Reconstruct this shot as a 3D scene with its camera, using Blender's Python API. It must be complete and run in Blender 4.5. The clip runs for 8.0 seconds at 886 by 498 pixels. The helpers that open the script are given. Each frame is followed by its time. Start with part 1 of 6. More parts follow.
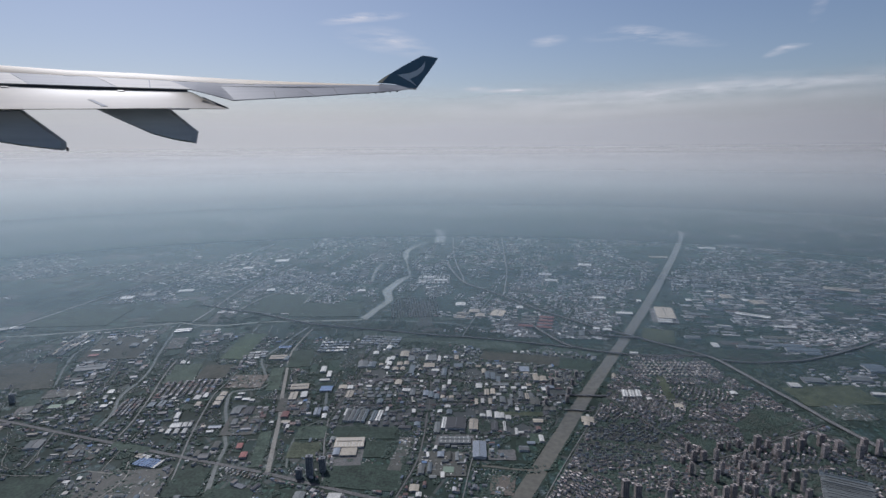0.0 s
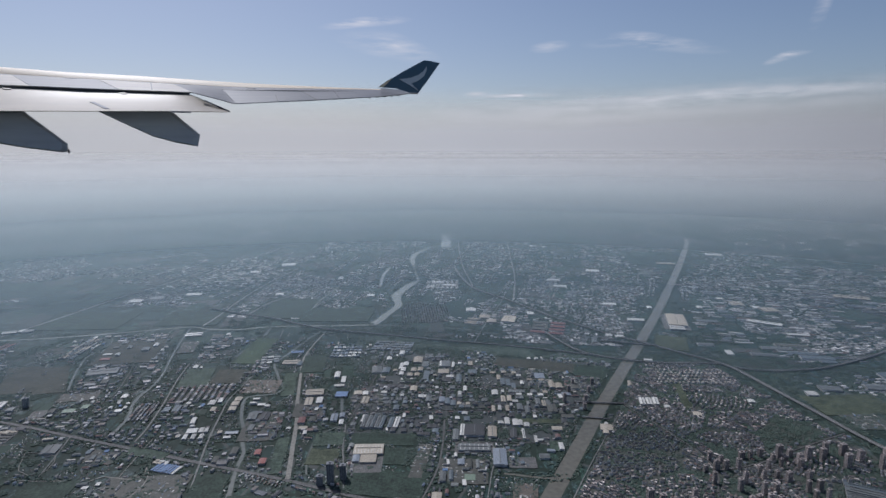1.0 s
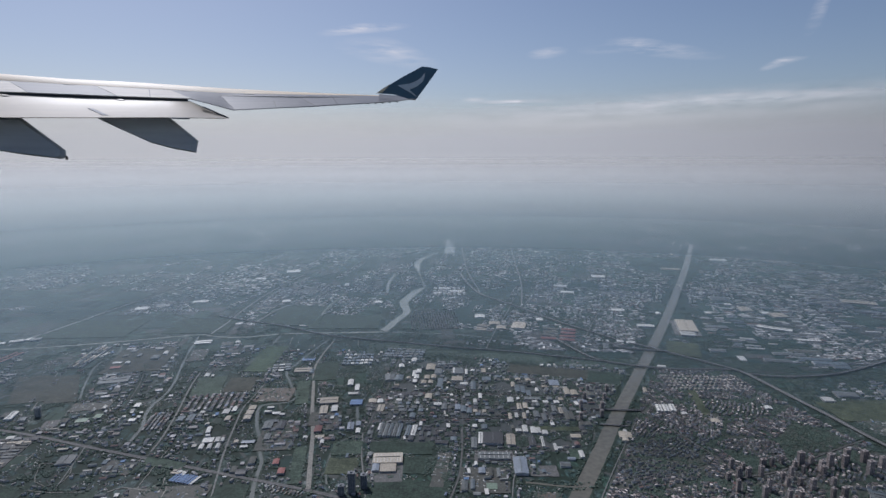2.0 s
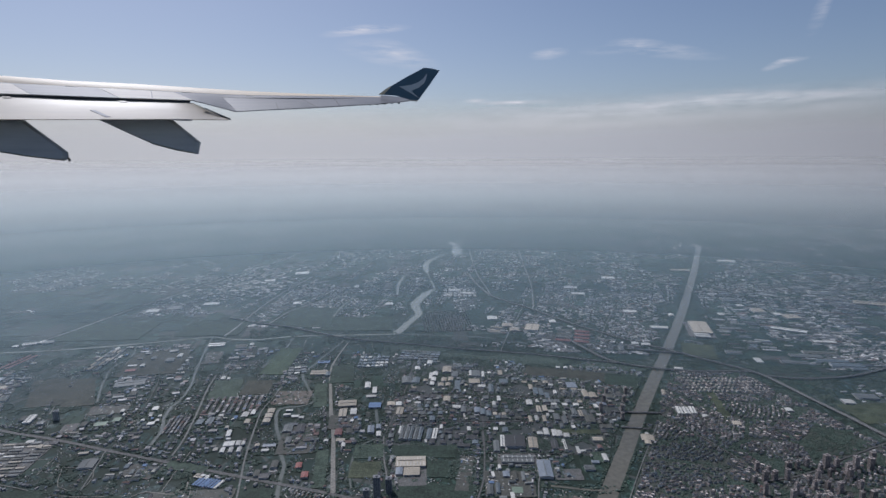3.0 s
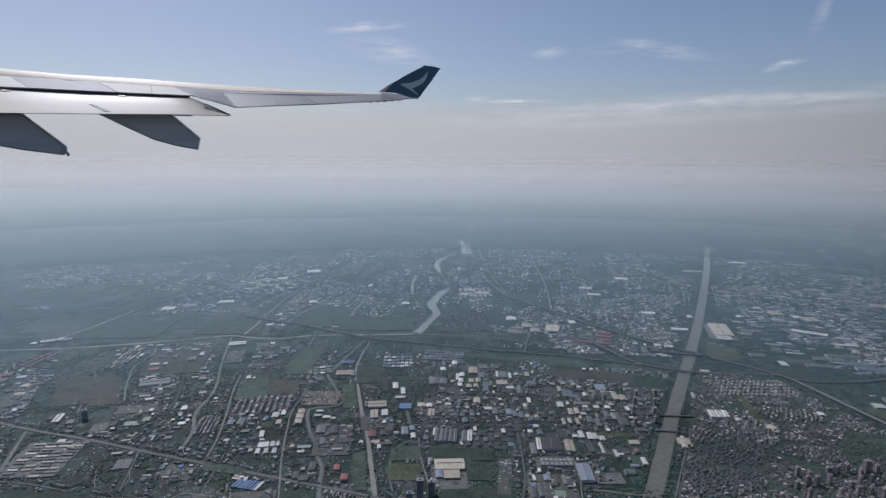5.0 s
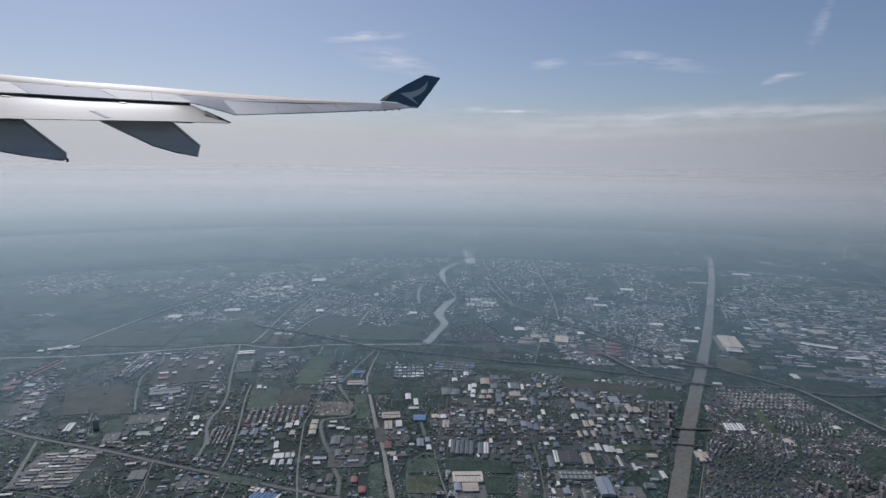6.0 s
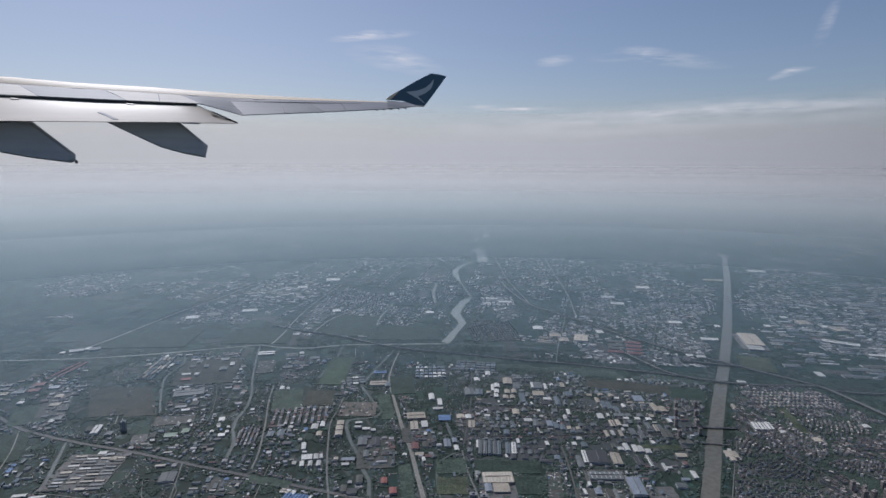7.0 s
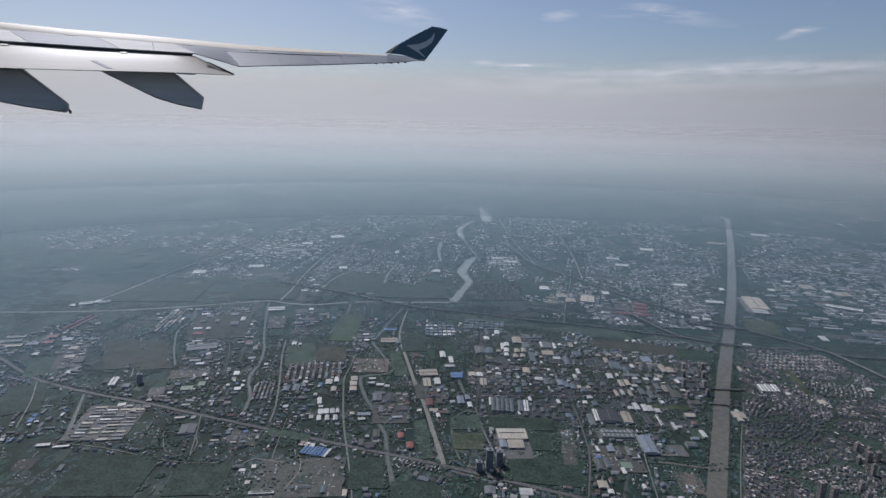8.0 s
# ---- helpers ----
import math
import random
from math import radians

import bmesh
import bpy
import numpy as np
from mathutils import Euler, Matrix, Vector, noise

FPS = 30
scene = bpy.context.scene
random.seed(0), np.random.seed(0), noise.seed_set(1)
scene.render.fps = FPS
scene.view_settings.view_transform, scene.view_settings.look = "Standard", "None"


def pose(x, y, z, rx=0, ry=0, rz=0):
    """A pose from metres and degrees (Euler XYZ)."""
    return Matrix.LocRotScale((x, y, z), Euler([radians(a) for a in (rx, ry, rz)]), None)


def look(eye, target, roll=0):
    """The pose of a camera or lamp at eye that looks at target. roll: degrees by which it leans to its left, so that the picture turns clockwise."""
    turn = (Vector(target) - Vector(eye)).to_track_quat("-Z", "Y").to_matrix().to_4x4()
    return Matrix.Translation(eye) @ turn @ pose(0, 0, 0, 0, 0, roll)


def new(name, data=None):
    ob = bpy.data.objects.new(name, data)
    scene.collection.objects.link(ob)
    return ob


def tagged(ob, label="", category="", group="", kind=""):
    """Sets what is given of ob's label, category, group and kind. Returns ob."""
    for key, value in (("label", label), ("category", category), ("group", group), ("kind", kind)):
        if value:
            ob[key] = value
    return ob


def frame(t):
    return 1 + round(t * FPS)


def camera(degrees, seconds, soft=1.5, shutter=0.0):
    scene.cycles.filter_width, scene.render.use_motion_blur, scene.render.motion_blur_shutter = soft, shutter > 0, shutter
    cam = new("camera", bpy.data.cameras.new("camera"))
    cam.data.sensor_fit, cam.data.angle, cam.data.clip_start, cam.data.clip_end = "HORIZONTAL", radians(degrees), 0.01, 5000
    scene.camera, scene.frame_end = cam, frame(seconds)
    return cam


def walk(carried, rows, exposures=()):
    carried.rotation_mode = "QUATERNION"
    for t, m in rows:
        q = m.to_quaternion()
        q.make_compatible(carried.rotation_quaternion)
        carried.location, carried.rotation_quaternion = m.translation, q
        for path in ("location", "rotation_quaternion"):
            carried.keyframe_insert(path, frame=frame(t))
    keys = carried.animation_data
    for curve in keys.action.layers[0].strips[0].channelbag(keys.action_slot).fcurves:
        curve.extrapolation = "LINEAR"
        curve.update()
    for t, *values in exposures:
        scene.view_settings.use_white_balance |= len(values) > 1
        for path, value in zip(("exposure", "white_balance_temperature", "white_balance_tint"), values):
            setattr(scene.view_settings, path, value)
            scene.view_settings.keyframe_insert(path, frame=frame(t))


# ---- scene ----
# A low flight along a river plain: a canal, works, villages and fields under haze, with an aircraft wing in the sky.
cam = camera(74.0, 8.0, 1.5)
PATH = [
    (0, (0.00, 0.0, 165.30), (-11.92, 97.80, 148.18), -0.52),
    (0.5, (-6.25, 0.0, 165.65), (-18.23, 97.77, 148.40), -0.45),
    (1, (-12.50, 0.0, 165.99), (-24.22, 97.95, 149.60), -0.14),
    (1.5, (-18.75, 0.0, 166.34), (-30.06, 98.10, 150.59), -0.14),
    (3, (-37.50, 0.0, 167.39), (-48.77, 98.18, 152.09), -0.36),
    (3.5, (-43.75, 0.0, 167.74), (-54.53, 98.23, 152.42), 0.11),
    (4, (-50.00, 0.0, 168.09), (-60.73, 98.25, 152.88), 0.13),
    (4.5, (-56.25, 0.0, 168.44), (-66.96, 98.11, 152.38), 0.07),
    (6, (-75.00, 0.0, 169.48), (-85.07, 98.47, 155.34), 0.72),
    (6.5, (-81.25, 0.0, 169.83), (-91.46, 98.48, 155.86), -0.02),
    (7, (-87.50, 0.0, 170.18), (-98.49, 98.33, 155.75), 0.22),
    (7.5, (-93.75, 0.0, 170.53), (-104.54, 97.96, 153.67), 0.48),
    (8, (-100.00, 0.0, 170.88), (-110.13, 97.13, 149.43), 1.28),
]
walk(cam, [(t, look(eye, target, roll)) for t, eye, target, roll in PATH], [(0, 0.03, 6180, 16), (8, 0.03, 6180, 16)])

# world and sun: a hazy afternoon, the sun high, ahead and to the left
SUN_EL, SUN_AZ = 50.0, -38.0
world = bpy.data.worlds.new("sky")
scene.world = world
world.use_nodes = True
wn = world.node_tree
sky = wn.nodes.new("ShaderNodeTexSky")
sky.sky_type, sky.sun_disc = "NISHITA", False
sky.sun_elevation, sky.sun_rotation = radians(SUN_EL), radians(SUN_AZ)
sky.altitude, sky.air_density, sky.dust_density, sky.ozone_density = 900, 1.0, 2.4, 1.8
wn.links.new(sky.outputs[0], wn.nodes["Background"].inputs[0])
wn.nodes["Background"].inputs[1].default_value = 0.069
lamp = bpy.data.lights.new("sun", "SUN")
lamp.energy, lamp.angle, lamp.color = 2.6, radians(0.5), (0.970, 0.985, 0.985)
sun = new("sun", lamp)
to_sun = Vector((math.sin(radians(SUN_AZ)) * math.cos(radians(SUN_EL)), math.cos(radians(SUN_AZ)) * math.cos(radians(SUN_EL)), math.sin(radians(SUN_EL))))
sun.matrix_world = look(to_sun * 900, (0, 0, 0))

rnd = random.Random(7)


# ---- materials ----
def nodes_of(name):
    m = bpy.data.materials.new(name)
    m.use_nodes = True
    nt = m.node_tree
    return m, nt, nt.nodes["Principled BSDF"]


def add(nt, kind, **values):
    n = nt.nodes.new(kind)
    for key, v in values.items():
        n.inputs[key].default_value = v
    return n


def ramp(nt, fac, stops, constant=False):
    r = nt.nodes.new("ShaderNodeValToRGB")
    r.color_ramp.interpolation = "CONSTANT" if constant else "LINEAR"
    els = r.color_ramp.elements
    while len(els) < len(stops):
        els.new(0.5)
    for e, (at, c) in zip(els, stops):
        e.position, e.color = at, (*c, 1)
    nt.links.new(fac, r.inputs[0])
    return r.outputs[0]


def blend(nt, fac, a, b, mode="MIX"):
    mx = nt.nodes.new("ShaderNodeMix")
    mx.data_type, mx.blend_type = "RGBA", mode
    for slot, v in ((0, fac), (6, a), (7, b)):
        if isinstance(v, (int, float)):
            mx.inputs[slot].default_value = v
        elif isinstance(v, tuple):
            mx.inputs[slot].default_value = (*v, 1)
        else:
            nt.links.new(v, mx.inputs[slot])
    return mx.outputs[2]


def place(nt, turn=0.0, stretch=(1, 1, 1)):
    g = nt.nodes.new("ShaderNodeNewGeometry")
    mp = nt.nodes.new("ShaderNodeMapping")
    mp.inputs["Rotation"].default_value = (0, 0, radians(turn))
    mp.inputs["Scale"].default_value = stretch
    nt.links.new(g.outputs["Position"], mp.inputs[0])
    return mp.outputs[0]


def noise_of(nt, where, scale, detail=4.0, rough=0.55):
    n = add(nt, "ShaderNodeTexNoise", Scale=scale, Detail=detail, Roughness=rough)
    nt.links.new(where, n.inputs["Vector"])
    return n.outputs["Fac"]


FILM_IOR, FILM_ROUGH, FILM = 1.27, 0.38, 0.38


def haze_coat(b, amount=1.0):
    """A gloss coat that imitates haze: surfaces seen at a low angle pick up pale sky."""
    b.inputs["Coat Weight"].default_value = amount * FILM
    b.inputs["Specular IOR Level"].default_value = 0.25
    b.inputs["Coat IOR"].default_value = FILM_IOR
    b.inputs["Coat Roughness"].default_value = FILM_ROUGH


def plain(name, c, c2, scale=0.6, rough=0.8, metal=0.0, film=1.0, vary=0.0, bump=0.0, fine=6.0, grain=0.8, rows_at=0.0):
    """Two colours mixed by coarse and fine noise; vary: change from object to object."""
    m, nt, b = nodes_of(name)
    at = place(nt)
    col = blend(nt, noise_of(nt, at, scale), c, c2)
    speck = ramp(nt, noise_of(nt, at, scale * fine, 2), [(0.34, (0.55, 0.57, 0.55)), (0.5, (0.95, 0.95, 0.95)), (0.66, (1.35, 1.33, 1.3))])
    col = blend(nt, grain, col, speck, "MULTIPLY")
    if rows_at:
        w = add(nt, "ShaderNodeTexWave", Scale=rows_at, Distortion=2.5, Detail=2.0)
        nt.links.new(place(nt, -12, (1, 0.35, 1)), w.inputs["Vector"])
        col = blend(nt, 0.3, col, ramp(nt, w.outputs["Fac"], [(0.0, (0.72, 0.74, 0.7)), (0.5, (1, 1, 1)), (1.0, (1.22, 1.2, 1.15))]), "MULTIPLY")
        patch = ramp(nt, noise_of(nt, place(nt, 0), 0.09, 5, 0.7), [(0.36, (0.55, 0.6, 0.55)), (0.5, (1, 1, 1)), (0.64, (1.35, 1.3, 1.25))])
        col = blend(nt, 0.9, col, patch, "MULTIPLY")
    if vary:
        oi = nt.nodes.new("ShaderNodeObjectInfo")
        tone = ramp(nt, oi.outputs["Random"], [(0, (1 - vary,) * 3), (1, (1 + vary * 0.6,) * 3)])
        col = blend(nt, 1.0, col, tone, "MULTIPLY")
    nt.links.new(col, b.inputs["Base Color"])
    b.inputs["Roughness"].default_value, b.inputs["Metallic"].default_value = rough, metal
    if film:
        haze_coat(b, film)
    if bump:
        bp = add(nt, "ShaderNodeBump", Strength=bump, Distance=0.3)
        nt.links.new(noise_of(nt, at, scale * fine, 3), bp.inputs["Height"])
        nt.links.new(bp.outputs[0], b.inputs["Normal"])
    return m


def mixed(name, stops, rough=0.75, film=1.0, scale=0.7):
    """A palette picked piece by piece, for things joined into one mesh."""
    m, nt, b = nodes_of(name)
    g = nt.nodes.new("ShaderNodeNewGeometry")
    col = ramp(nt, g.outputs["Random Per Island"], stops, constant=True)
    speck = ramp(nt, noise_of(nt, place(nt), scale, 4), [(0.3, (0.75, 0.75, 0.75)), (0.7, (1.1, 1.1, 1.1))])
    nt.links.new(blend(nt, 0.9, col, speck, "MULTIPLY"), b.inputs["Base Color"])
    b.inputs["Roughness"].default_value = rough
    haze_coat(b, film)
    return m


TOWN_STOPS = [(0.0, (0.11, 0.097, 0.091)), (0.18, (0.183, 0.152, 0.135)), (0.34, (0.081, 0.081, 0.082)), (0.48, (0.256, 0.214, 0.187)), (0.58, (0.183, 0.122, 0.105)),
              (0.66, (0.137, 0.138, 0.144)), (0.8, (0.464, 0.397, 0.348)), (0.91, (0.683, 0.598, 0.536))]


def ground_material():
    m, nt, b = nodes_of("plain_soil_and_crops")
    near = place(nt, -10, (1, 0.6, 1))
    v = add(nt, "ShaderNodeTexVoronoi", Scale=0.062, Randomness=0.8)
    v.distance = "CHEBYCHEV"
    nt.links.new(near, v.inputs["Vector"])
    sep = nt.nodes.new("ShaderNodeSeparateColor")
    nt.links.new(v.outputs["Color"], sep.inputs[0])
    crops = ramp(nt, sep.outputs[0], [(0.0, (0.019, 0.042, 0.042)), (0.2, (0.028, 0.059, 0.056)), (0.38, (0.043, 0.068, 0.068)), (0.52, (0.021, 0.048, 0.047)),
                                      (0.66, (0.060, 0.078, 0.072)), (0.78, (0.031, 0.072, 0.050)), (0.9, (0.081, 0.098, 0.094))], True)
    coarse = noise_of(nt, place(nt), 0.03, 6, 0.7)
    soil = ramp(nt, coarse, [(0.36, (0.019, 0.040, 0.035)), (0.5, (0.031, 0.054, 0.049)), (0.60, (0.064, 0.077, 0.076)), (0.70, (0.119, 0.127, 0.129))])
    col = blend(nt, 0.5, crops, soil)
    tiny = ramp(nt, noise_of(nt, place(nt, 20, (1, 0.6, 1)), 0.45, 6, 0.75), [(0.38, (0.30, 0.36, 0.32)), (0.48, (0.8, 0.85, 0.8)), (0.55, (1.4, 1.35, 1.3)), (0.64, (2.8, 2.7, 2.6))])
    col = blend(nt, 0.95, col, tiny, "MULTIPLY")
    dots = ramp(nt, noise_of(nt, place(nt), 1.9, 3, 0.6), [(0.36, (0.45, 0.5, 0.45)), (0.52, (1, 1, 1)), (0.66, (1.9, 1.85, 1.8))])
    col = blend(nt, 0.9, col, dots, "MULTIPLY")
    # dark hedges and pale tracks between the plots
    for turn, size, wide, tone in ((-8, 0.055, 0.05, (0.014, 0.026, 0.016)), (12, 0.024, 0.012, (0.085, 0.088, 0.080)), (4, 0.12, 0.07, (0.016, 0.028, 0.018))):
        e = add(nt, "ShaderNodeTexVoronoi", Scale=size, Randomness=0.75)
        e.feature = "DISTANCE_TO_EDGE"
        nt.links.new(place(nt, turn, (1, 0.55, 1)), e.inputs["Vector"])
        line = ramp(nt, e.outputs["Distance"], [(0.0, (0.8, 0.8, 0.8)), (wide, (0.8, 0.8, 0.8)), (wide * 1.4, (0, 0, 0))])
        col = blend(nt, line, col, tone)
    nt.links.new(col, b.inputs["Base Color"])
    b.inputs["Roughness"].default_value = 0.9
    haze_coat(b, 0.7)
    return m


GROUND = ground_material()
FIELDS = {
    "green": plain("crop_green", (0.040, 0.072, 0.053), (0.062, 0.084, 0.062), 0.12, film=0.35, rows_at=0.28),
    "lime": plain("crop_bright_green", (0.048, 0.080, 0.044), (0.058, 0.086, 0.052), 0.12, film=0.35, rows_at=0.28),
    "dark": plain("crop_dark_green", (0.023, 0.044, 0.032), (0.036, 0.056, 0.042), 0.12, film=0.2, rows_at=0.28),
    "olive": plain("crop_olive", (0.070, 0.084, 0.050), (0.055, 0.069, 0.043), 0.15, film=0.35, rows_at=0.28),
    "brown": plain("tilled_soil", (0.062, 0.064, 0.048), (0.043, 0.047, 0.038), 0.1, film=0.35, rows_at=0.28),
    "yard": plain("bare_yard", (0.118, 0.113, 0.096), (0.046, 0.052, 0.044), 0.35, fine=4, film=0.9),
    "concrete": plain("yard_concrete", (0.170, 0.165, 0.155), (0.080, 0.080, 0.075), 0.3, fine=4, film=0.9),
    "lanes": plain("town_lanes", (0.098, 0.092, 0.080), (0.044, 0.062, 0.050), 0.16, fine=7, film=0.9),
    "floor": plain("works_floor", (0.086, 0.088, 0.086), (0.032, 0.048, 0.043), 0.14, fine=9, film=0.9),
    "beige": plain("graded_sand", (0.190, 0.160, 0.130), (0.070, 0.064, 0.052), 0.4, fine=3, film=0.9),
}
WATER = plain("muddy_water", (0.156, 0.146, 0.114), (0.130, 0.122, 0.096), 0.05, rough=0.22, film=0.0, grain=0.3)
WATER.node_tree.nodes["Principled BSDF"].inputs["Specular IOR Level"].default_value = 0.3
WATER_BROOK = plain("grey_green_water", (0.128, 0.140, 0.118), (0.104, 0.114, 0.098), 0.05, rough=0.25, film=0.0, grain=0.3)
WATER_PALE = plain("silty_water", (0.255, 0.258, 0.215), (0.215, 0.222, 0.185), 0.03, rough=0.22, film=0.0, grain=0.3)
WATER_GREEN = plain("algae_water", (0.140, 0.190, 0.130), (0.120, 0.150, 0.110), 0.04, rough=0.25, film=0.0)


def soft_crowns(m):
    """Leaves scatter light round a crown: its shading leans to the sky."""
    nt = m.node_tree
    g, lift, unit = nt.nodes.new("ShaderNodeNewGeometry"), nt.nodes.new("ShaderNodeVectorMath"), nt.nodes.new("ShaderNodeVectorMath")
    lift.operation, unit.operation = "ADD", "NORMALIZE"
    lift.inputs[1].default_value = (0, 0, 2.6)
    nt.links.new(g.outputs["Normal"], lift.inputs[0])
    nt.links.new(lift.outputs[0], unit.inputs[0])
    nt.links.new(unit.outputs[0], nt.nodes["Principled BSDF"].inputs["Normal"])


BANK = plain("reed_bank", (0.023, 0.044, 0.030), (0.042, 0.060, 0.045), 0.3, film=0.5)
ASPHALT = plain("worn_asphalt", (0.090, 0.089, 0.085), (0.125, 0.122, 0.115), 0.12)
CONCRETE_ROAD = plain("concrete_road", (0.215, 0.212, 0.198), (0.130, 0.132, 0.122), 0.12)
PALE_ROAD = plain("pale_far_road", (0.215, 0.212, 0.198), (0.160, 0.158, 0.148), 0.05, grain=0.5)
DIRT = plain("packed_dirt", (0.275, 0.262, 0.228), (0.175, 0.166, 0.142), 0.15)
CONCRETE = plain("weathered_concrete", (0.240, 0.235, 0.225), (0.180, 0.176, 0.170), 0.3)
FOLIAGE = mixed("foliage", [(0.0, (0.045, 0.077, 0.061)), (0.3, (0.057, 0.09, 0.07)), (0.55, (0.068, 0.099, 0.076)), (0.8, (0.082, 0.11, 0.084)), (0.93, (0.099, 0.119, 0.089))], 0.9, 1.3, 1.2)
soft_crowns(FOLIAGE)
WALL = plain("rendered_wall", (0.546, 0.536, 0.539), (0.419, 0.406, 0.408), 0.5, vary=0.25)
ROOFS = {
    "white": plain("white_sheet_roof", (0.640, 0.622, 0.565), (0.470, 0.460, 0.420), 0.3, 0.55, vary=0.25),
    "beige": plain("beige_sheet_roof", (0.460, 0.400, 0.310), (0.340, 0.298, 0.235), 0.3, 0.6, vary=0.25),
    "grey": plain("grey_sheet_roof", (0.172, 0.184, 0.178), (0.098, 0.108, 0.106), 0.3, 0.6, vary=0.3),
    "slate": plain("blue_grey_sheet_roof", (0.140, 0.172, 0.186), (0.100, 0.124, 0.136), 0.3, 0.55, vary=0.25),
    "blue": plain("blue_sheet_roof", (0.085, 0.160, 0.310), (0.105, 0.180, 0.300), 0.3, 0.5, vary=0.15),
    "steel": plain("faded_blue_sheet_roof", (0.200, 0.230, 0.262), (0.225, 0.252, 0.280), 0.3, 0.5),
    "red": plain("red_sheet_roof", (0.280, 0.082, 0.066), (0.220, 0.074, 0.060), 0.3, 0.6),
    "rust": plain("red_brown_tile_roof", (0.215, 0.098, 0.088), (0.165, 0.084, 0.076), 0.4, 0.8, vary=0.2),
    "dark": plain("dark_felt_roof", (0.060, 0.062, 0.066), (0.080, 0.080, 0.080), 0.3, 0.8, vary=0.2),
    "tile": plain("grey_brown_tile_roof", (0.120, 0.118, 0.100), (0.082, 0.088, 0.078), 0.5, 0.85, vary=0.3),
    "green": plain("green_sheet_roof", (0.160, 0.225, 0.160), (0.190, 0.240, 0.180), 0.3, 0.6),
}
HOUSE_MIX = mixed("village_roofs", [(0.0, (0.105, 0.103, 0.107)), (0.22, (0.154, 0.135, 0.121)), (0.36, (0.242, 0.228, 0.212)), (0.5, (0.132, 0.142, 0.152)),
                                    (0.66, (0.330, 0.314, 0.301)), (0.78, (0.165, 0.101, 0.088)), (0.88, (0.528, 0.504, 0.484)), (0.95, (0.154, 0.190, 0.248))])
WORKS_MIX = mixed("works_roofs", [(0.0, (0.13, 0.145, 0.14)), (0.22, (0.24, 0.25, 0.235)), (0.38, (0.12, 0.155, 0.175)), (0.52, (0.46, 0.43, 0.37)),
                                  (0.64, (0.64, 0.62, 0.56)), (0.78, (0.08, 0.088, 0.086)), (0.88, (0.16, 0.10, 0.085)), (0.94, (0.12, 0.20, 0.33))])
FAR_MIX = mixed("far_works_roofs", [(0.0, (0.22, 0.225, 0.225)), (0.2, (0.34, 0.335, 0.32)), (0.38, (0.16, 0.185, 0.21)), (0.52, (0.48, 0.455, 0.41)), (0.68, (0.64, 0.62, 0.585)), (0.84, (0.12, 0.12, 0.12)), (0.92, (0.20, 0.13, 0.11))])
TOWN_MIX = mixed("town_roofs", TOWN_STOPS)
COTTAGE_MIX = mixed("cottage_roofs", [(0.0, (0.075, 0.084, 0.086)), (0.3, (0.110, 0.116, 0.116)), (0.55, (0.060, 0.068, 0.070)), (0.75, (0.165, 0.165, 0.158)), (0.92, (0.300, 0.295, 0.280))])
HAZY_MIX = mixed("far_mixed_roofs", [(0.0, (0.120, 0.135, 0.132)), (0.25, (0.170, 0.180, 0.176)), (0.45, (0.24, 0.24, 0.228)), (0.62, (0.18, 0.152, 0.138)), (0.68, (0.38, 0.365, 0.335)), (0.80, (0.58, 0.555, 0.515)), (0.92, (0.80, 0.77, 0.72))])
PLOT_MIX = mixed("far_plots", [(0.0, (0.017, 0.041, 0.032)), (0.22, (0.029, 0.057, 0.040)), (0.42, (0.042, 0.063, 0.048)), (0.56, (0.012, 0.034, 0.026)), (0.74, (0.047, 0.054, 0.046)), (0.88, (0.058, 0.060, 0.052)), (0.96, (0.078, 0.082, 0.075))], 0.9, 1.0, 0.12)
VILLA_MIX = mixed("villa_roofs", [(0.0, (0.225, 0.204, 0.172)), (0.3, (0.280, 0.255, 0.216)), (0.6, (0.150, 0.134, 0.116)), (0.82, (0.370, 0.340, 0.295))])
WALL_MIX = mixed("village_walls", [(0.0, (0.46, 0.45, 0.44)), (0.3, (0.58, 0.565, 0.545)), (0.55, (0.36, 0.35, 0.34)), (0.8, (0.68, 0.67, 0.66))], 0.85)
DARK_TOWER = plain("raw_concrete_tower", (0.250, 0.255, 0.265), (0.190, 0.196, 0.206), 0.2, 0.8)
TOWER_WALL = plain("tower_render", (0.410, 0.355, 0.325), (0.330, 0.288, 0.266), 0.2, 0.8, vary=0.35)
GLASSY = plain("dark_glazing", (0.099, 0.110, 0.133), (0.132, 0.145, 0.172), 0.5, 0.25, film=0.5)


# ---- building blocks ----
def mesh_of(name, verts, faces, mats, index=None):
    me = bpy.data.meshes.new(name)
    me.from_pydata([tuple(v) for v in verts], [], [tuple(f) for f in faces])
    for m in mats:
        me.materials.append(m)
    if index is not None:
        me.polygons.foreach_set("material_index", np.asarray(index, dtype=np.int32))
    me.update()
    return me


def part(name, verts, faces, material, parent, label=""):
    ob = new(name, mesh_of(name, verts, faces, [material]))
    ob.parent = parent
    return tagged(ob, label)


def box(x0, x1, y0, y1, z0, z1):
    v = [(x0, y0, z0), (x1, y0, z0), (x1, y1, z0), (x0, y1, z0), (x0, y0, z1), (x1, y0, z1), (x1, y1, z1), (x0, y1, z1)]
    return v, [(0, 3, 2, 1), (4, 5, 6, 7), (0, 1, 5, 4), (1, 2, 6, 5), (2, 3, 7, 6), (3, 0, 4, 7)]


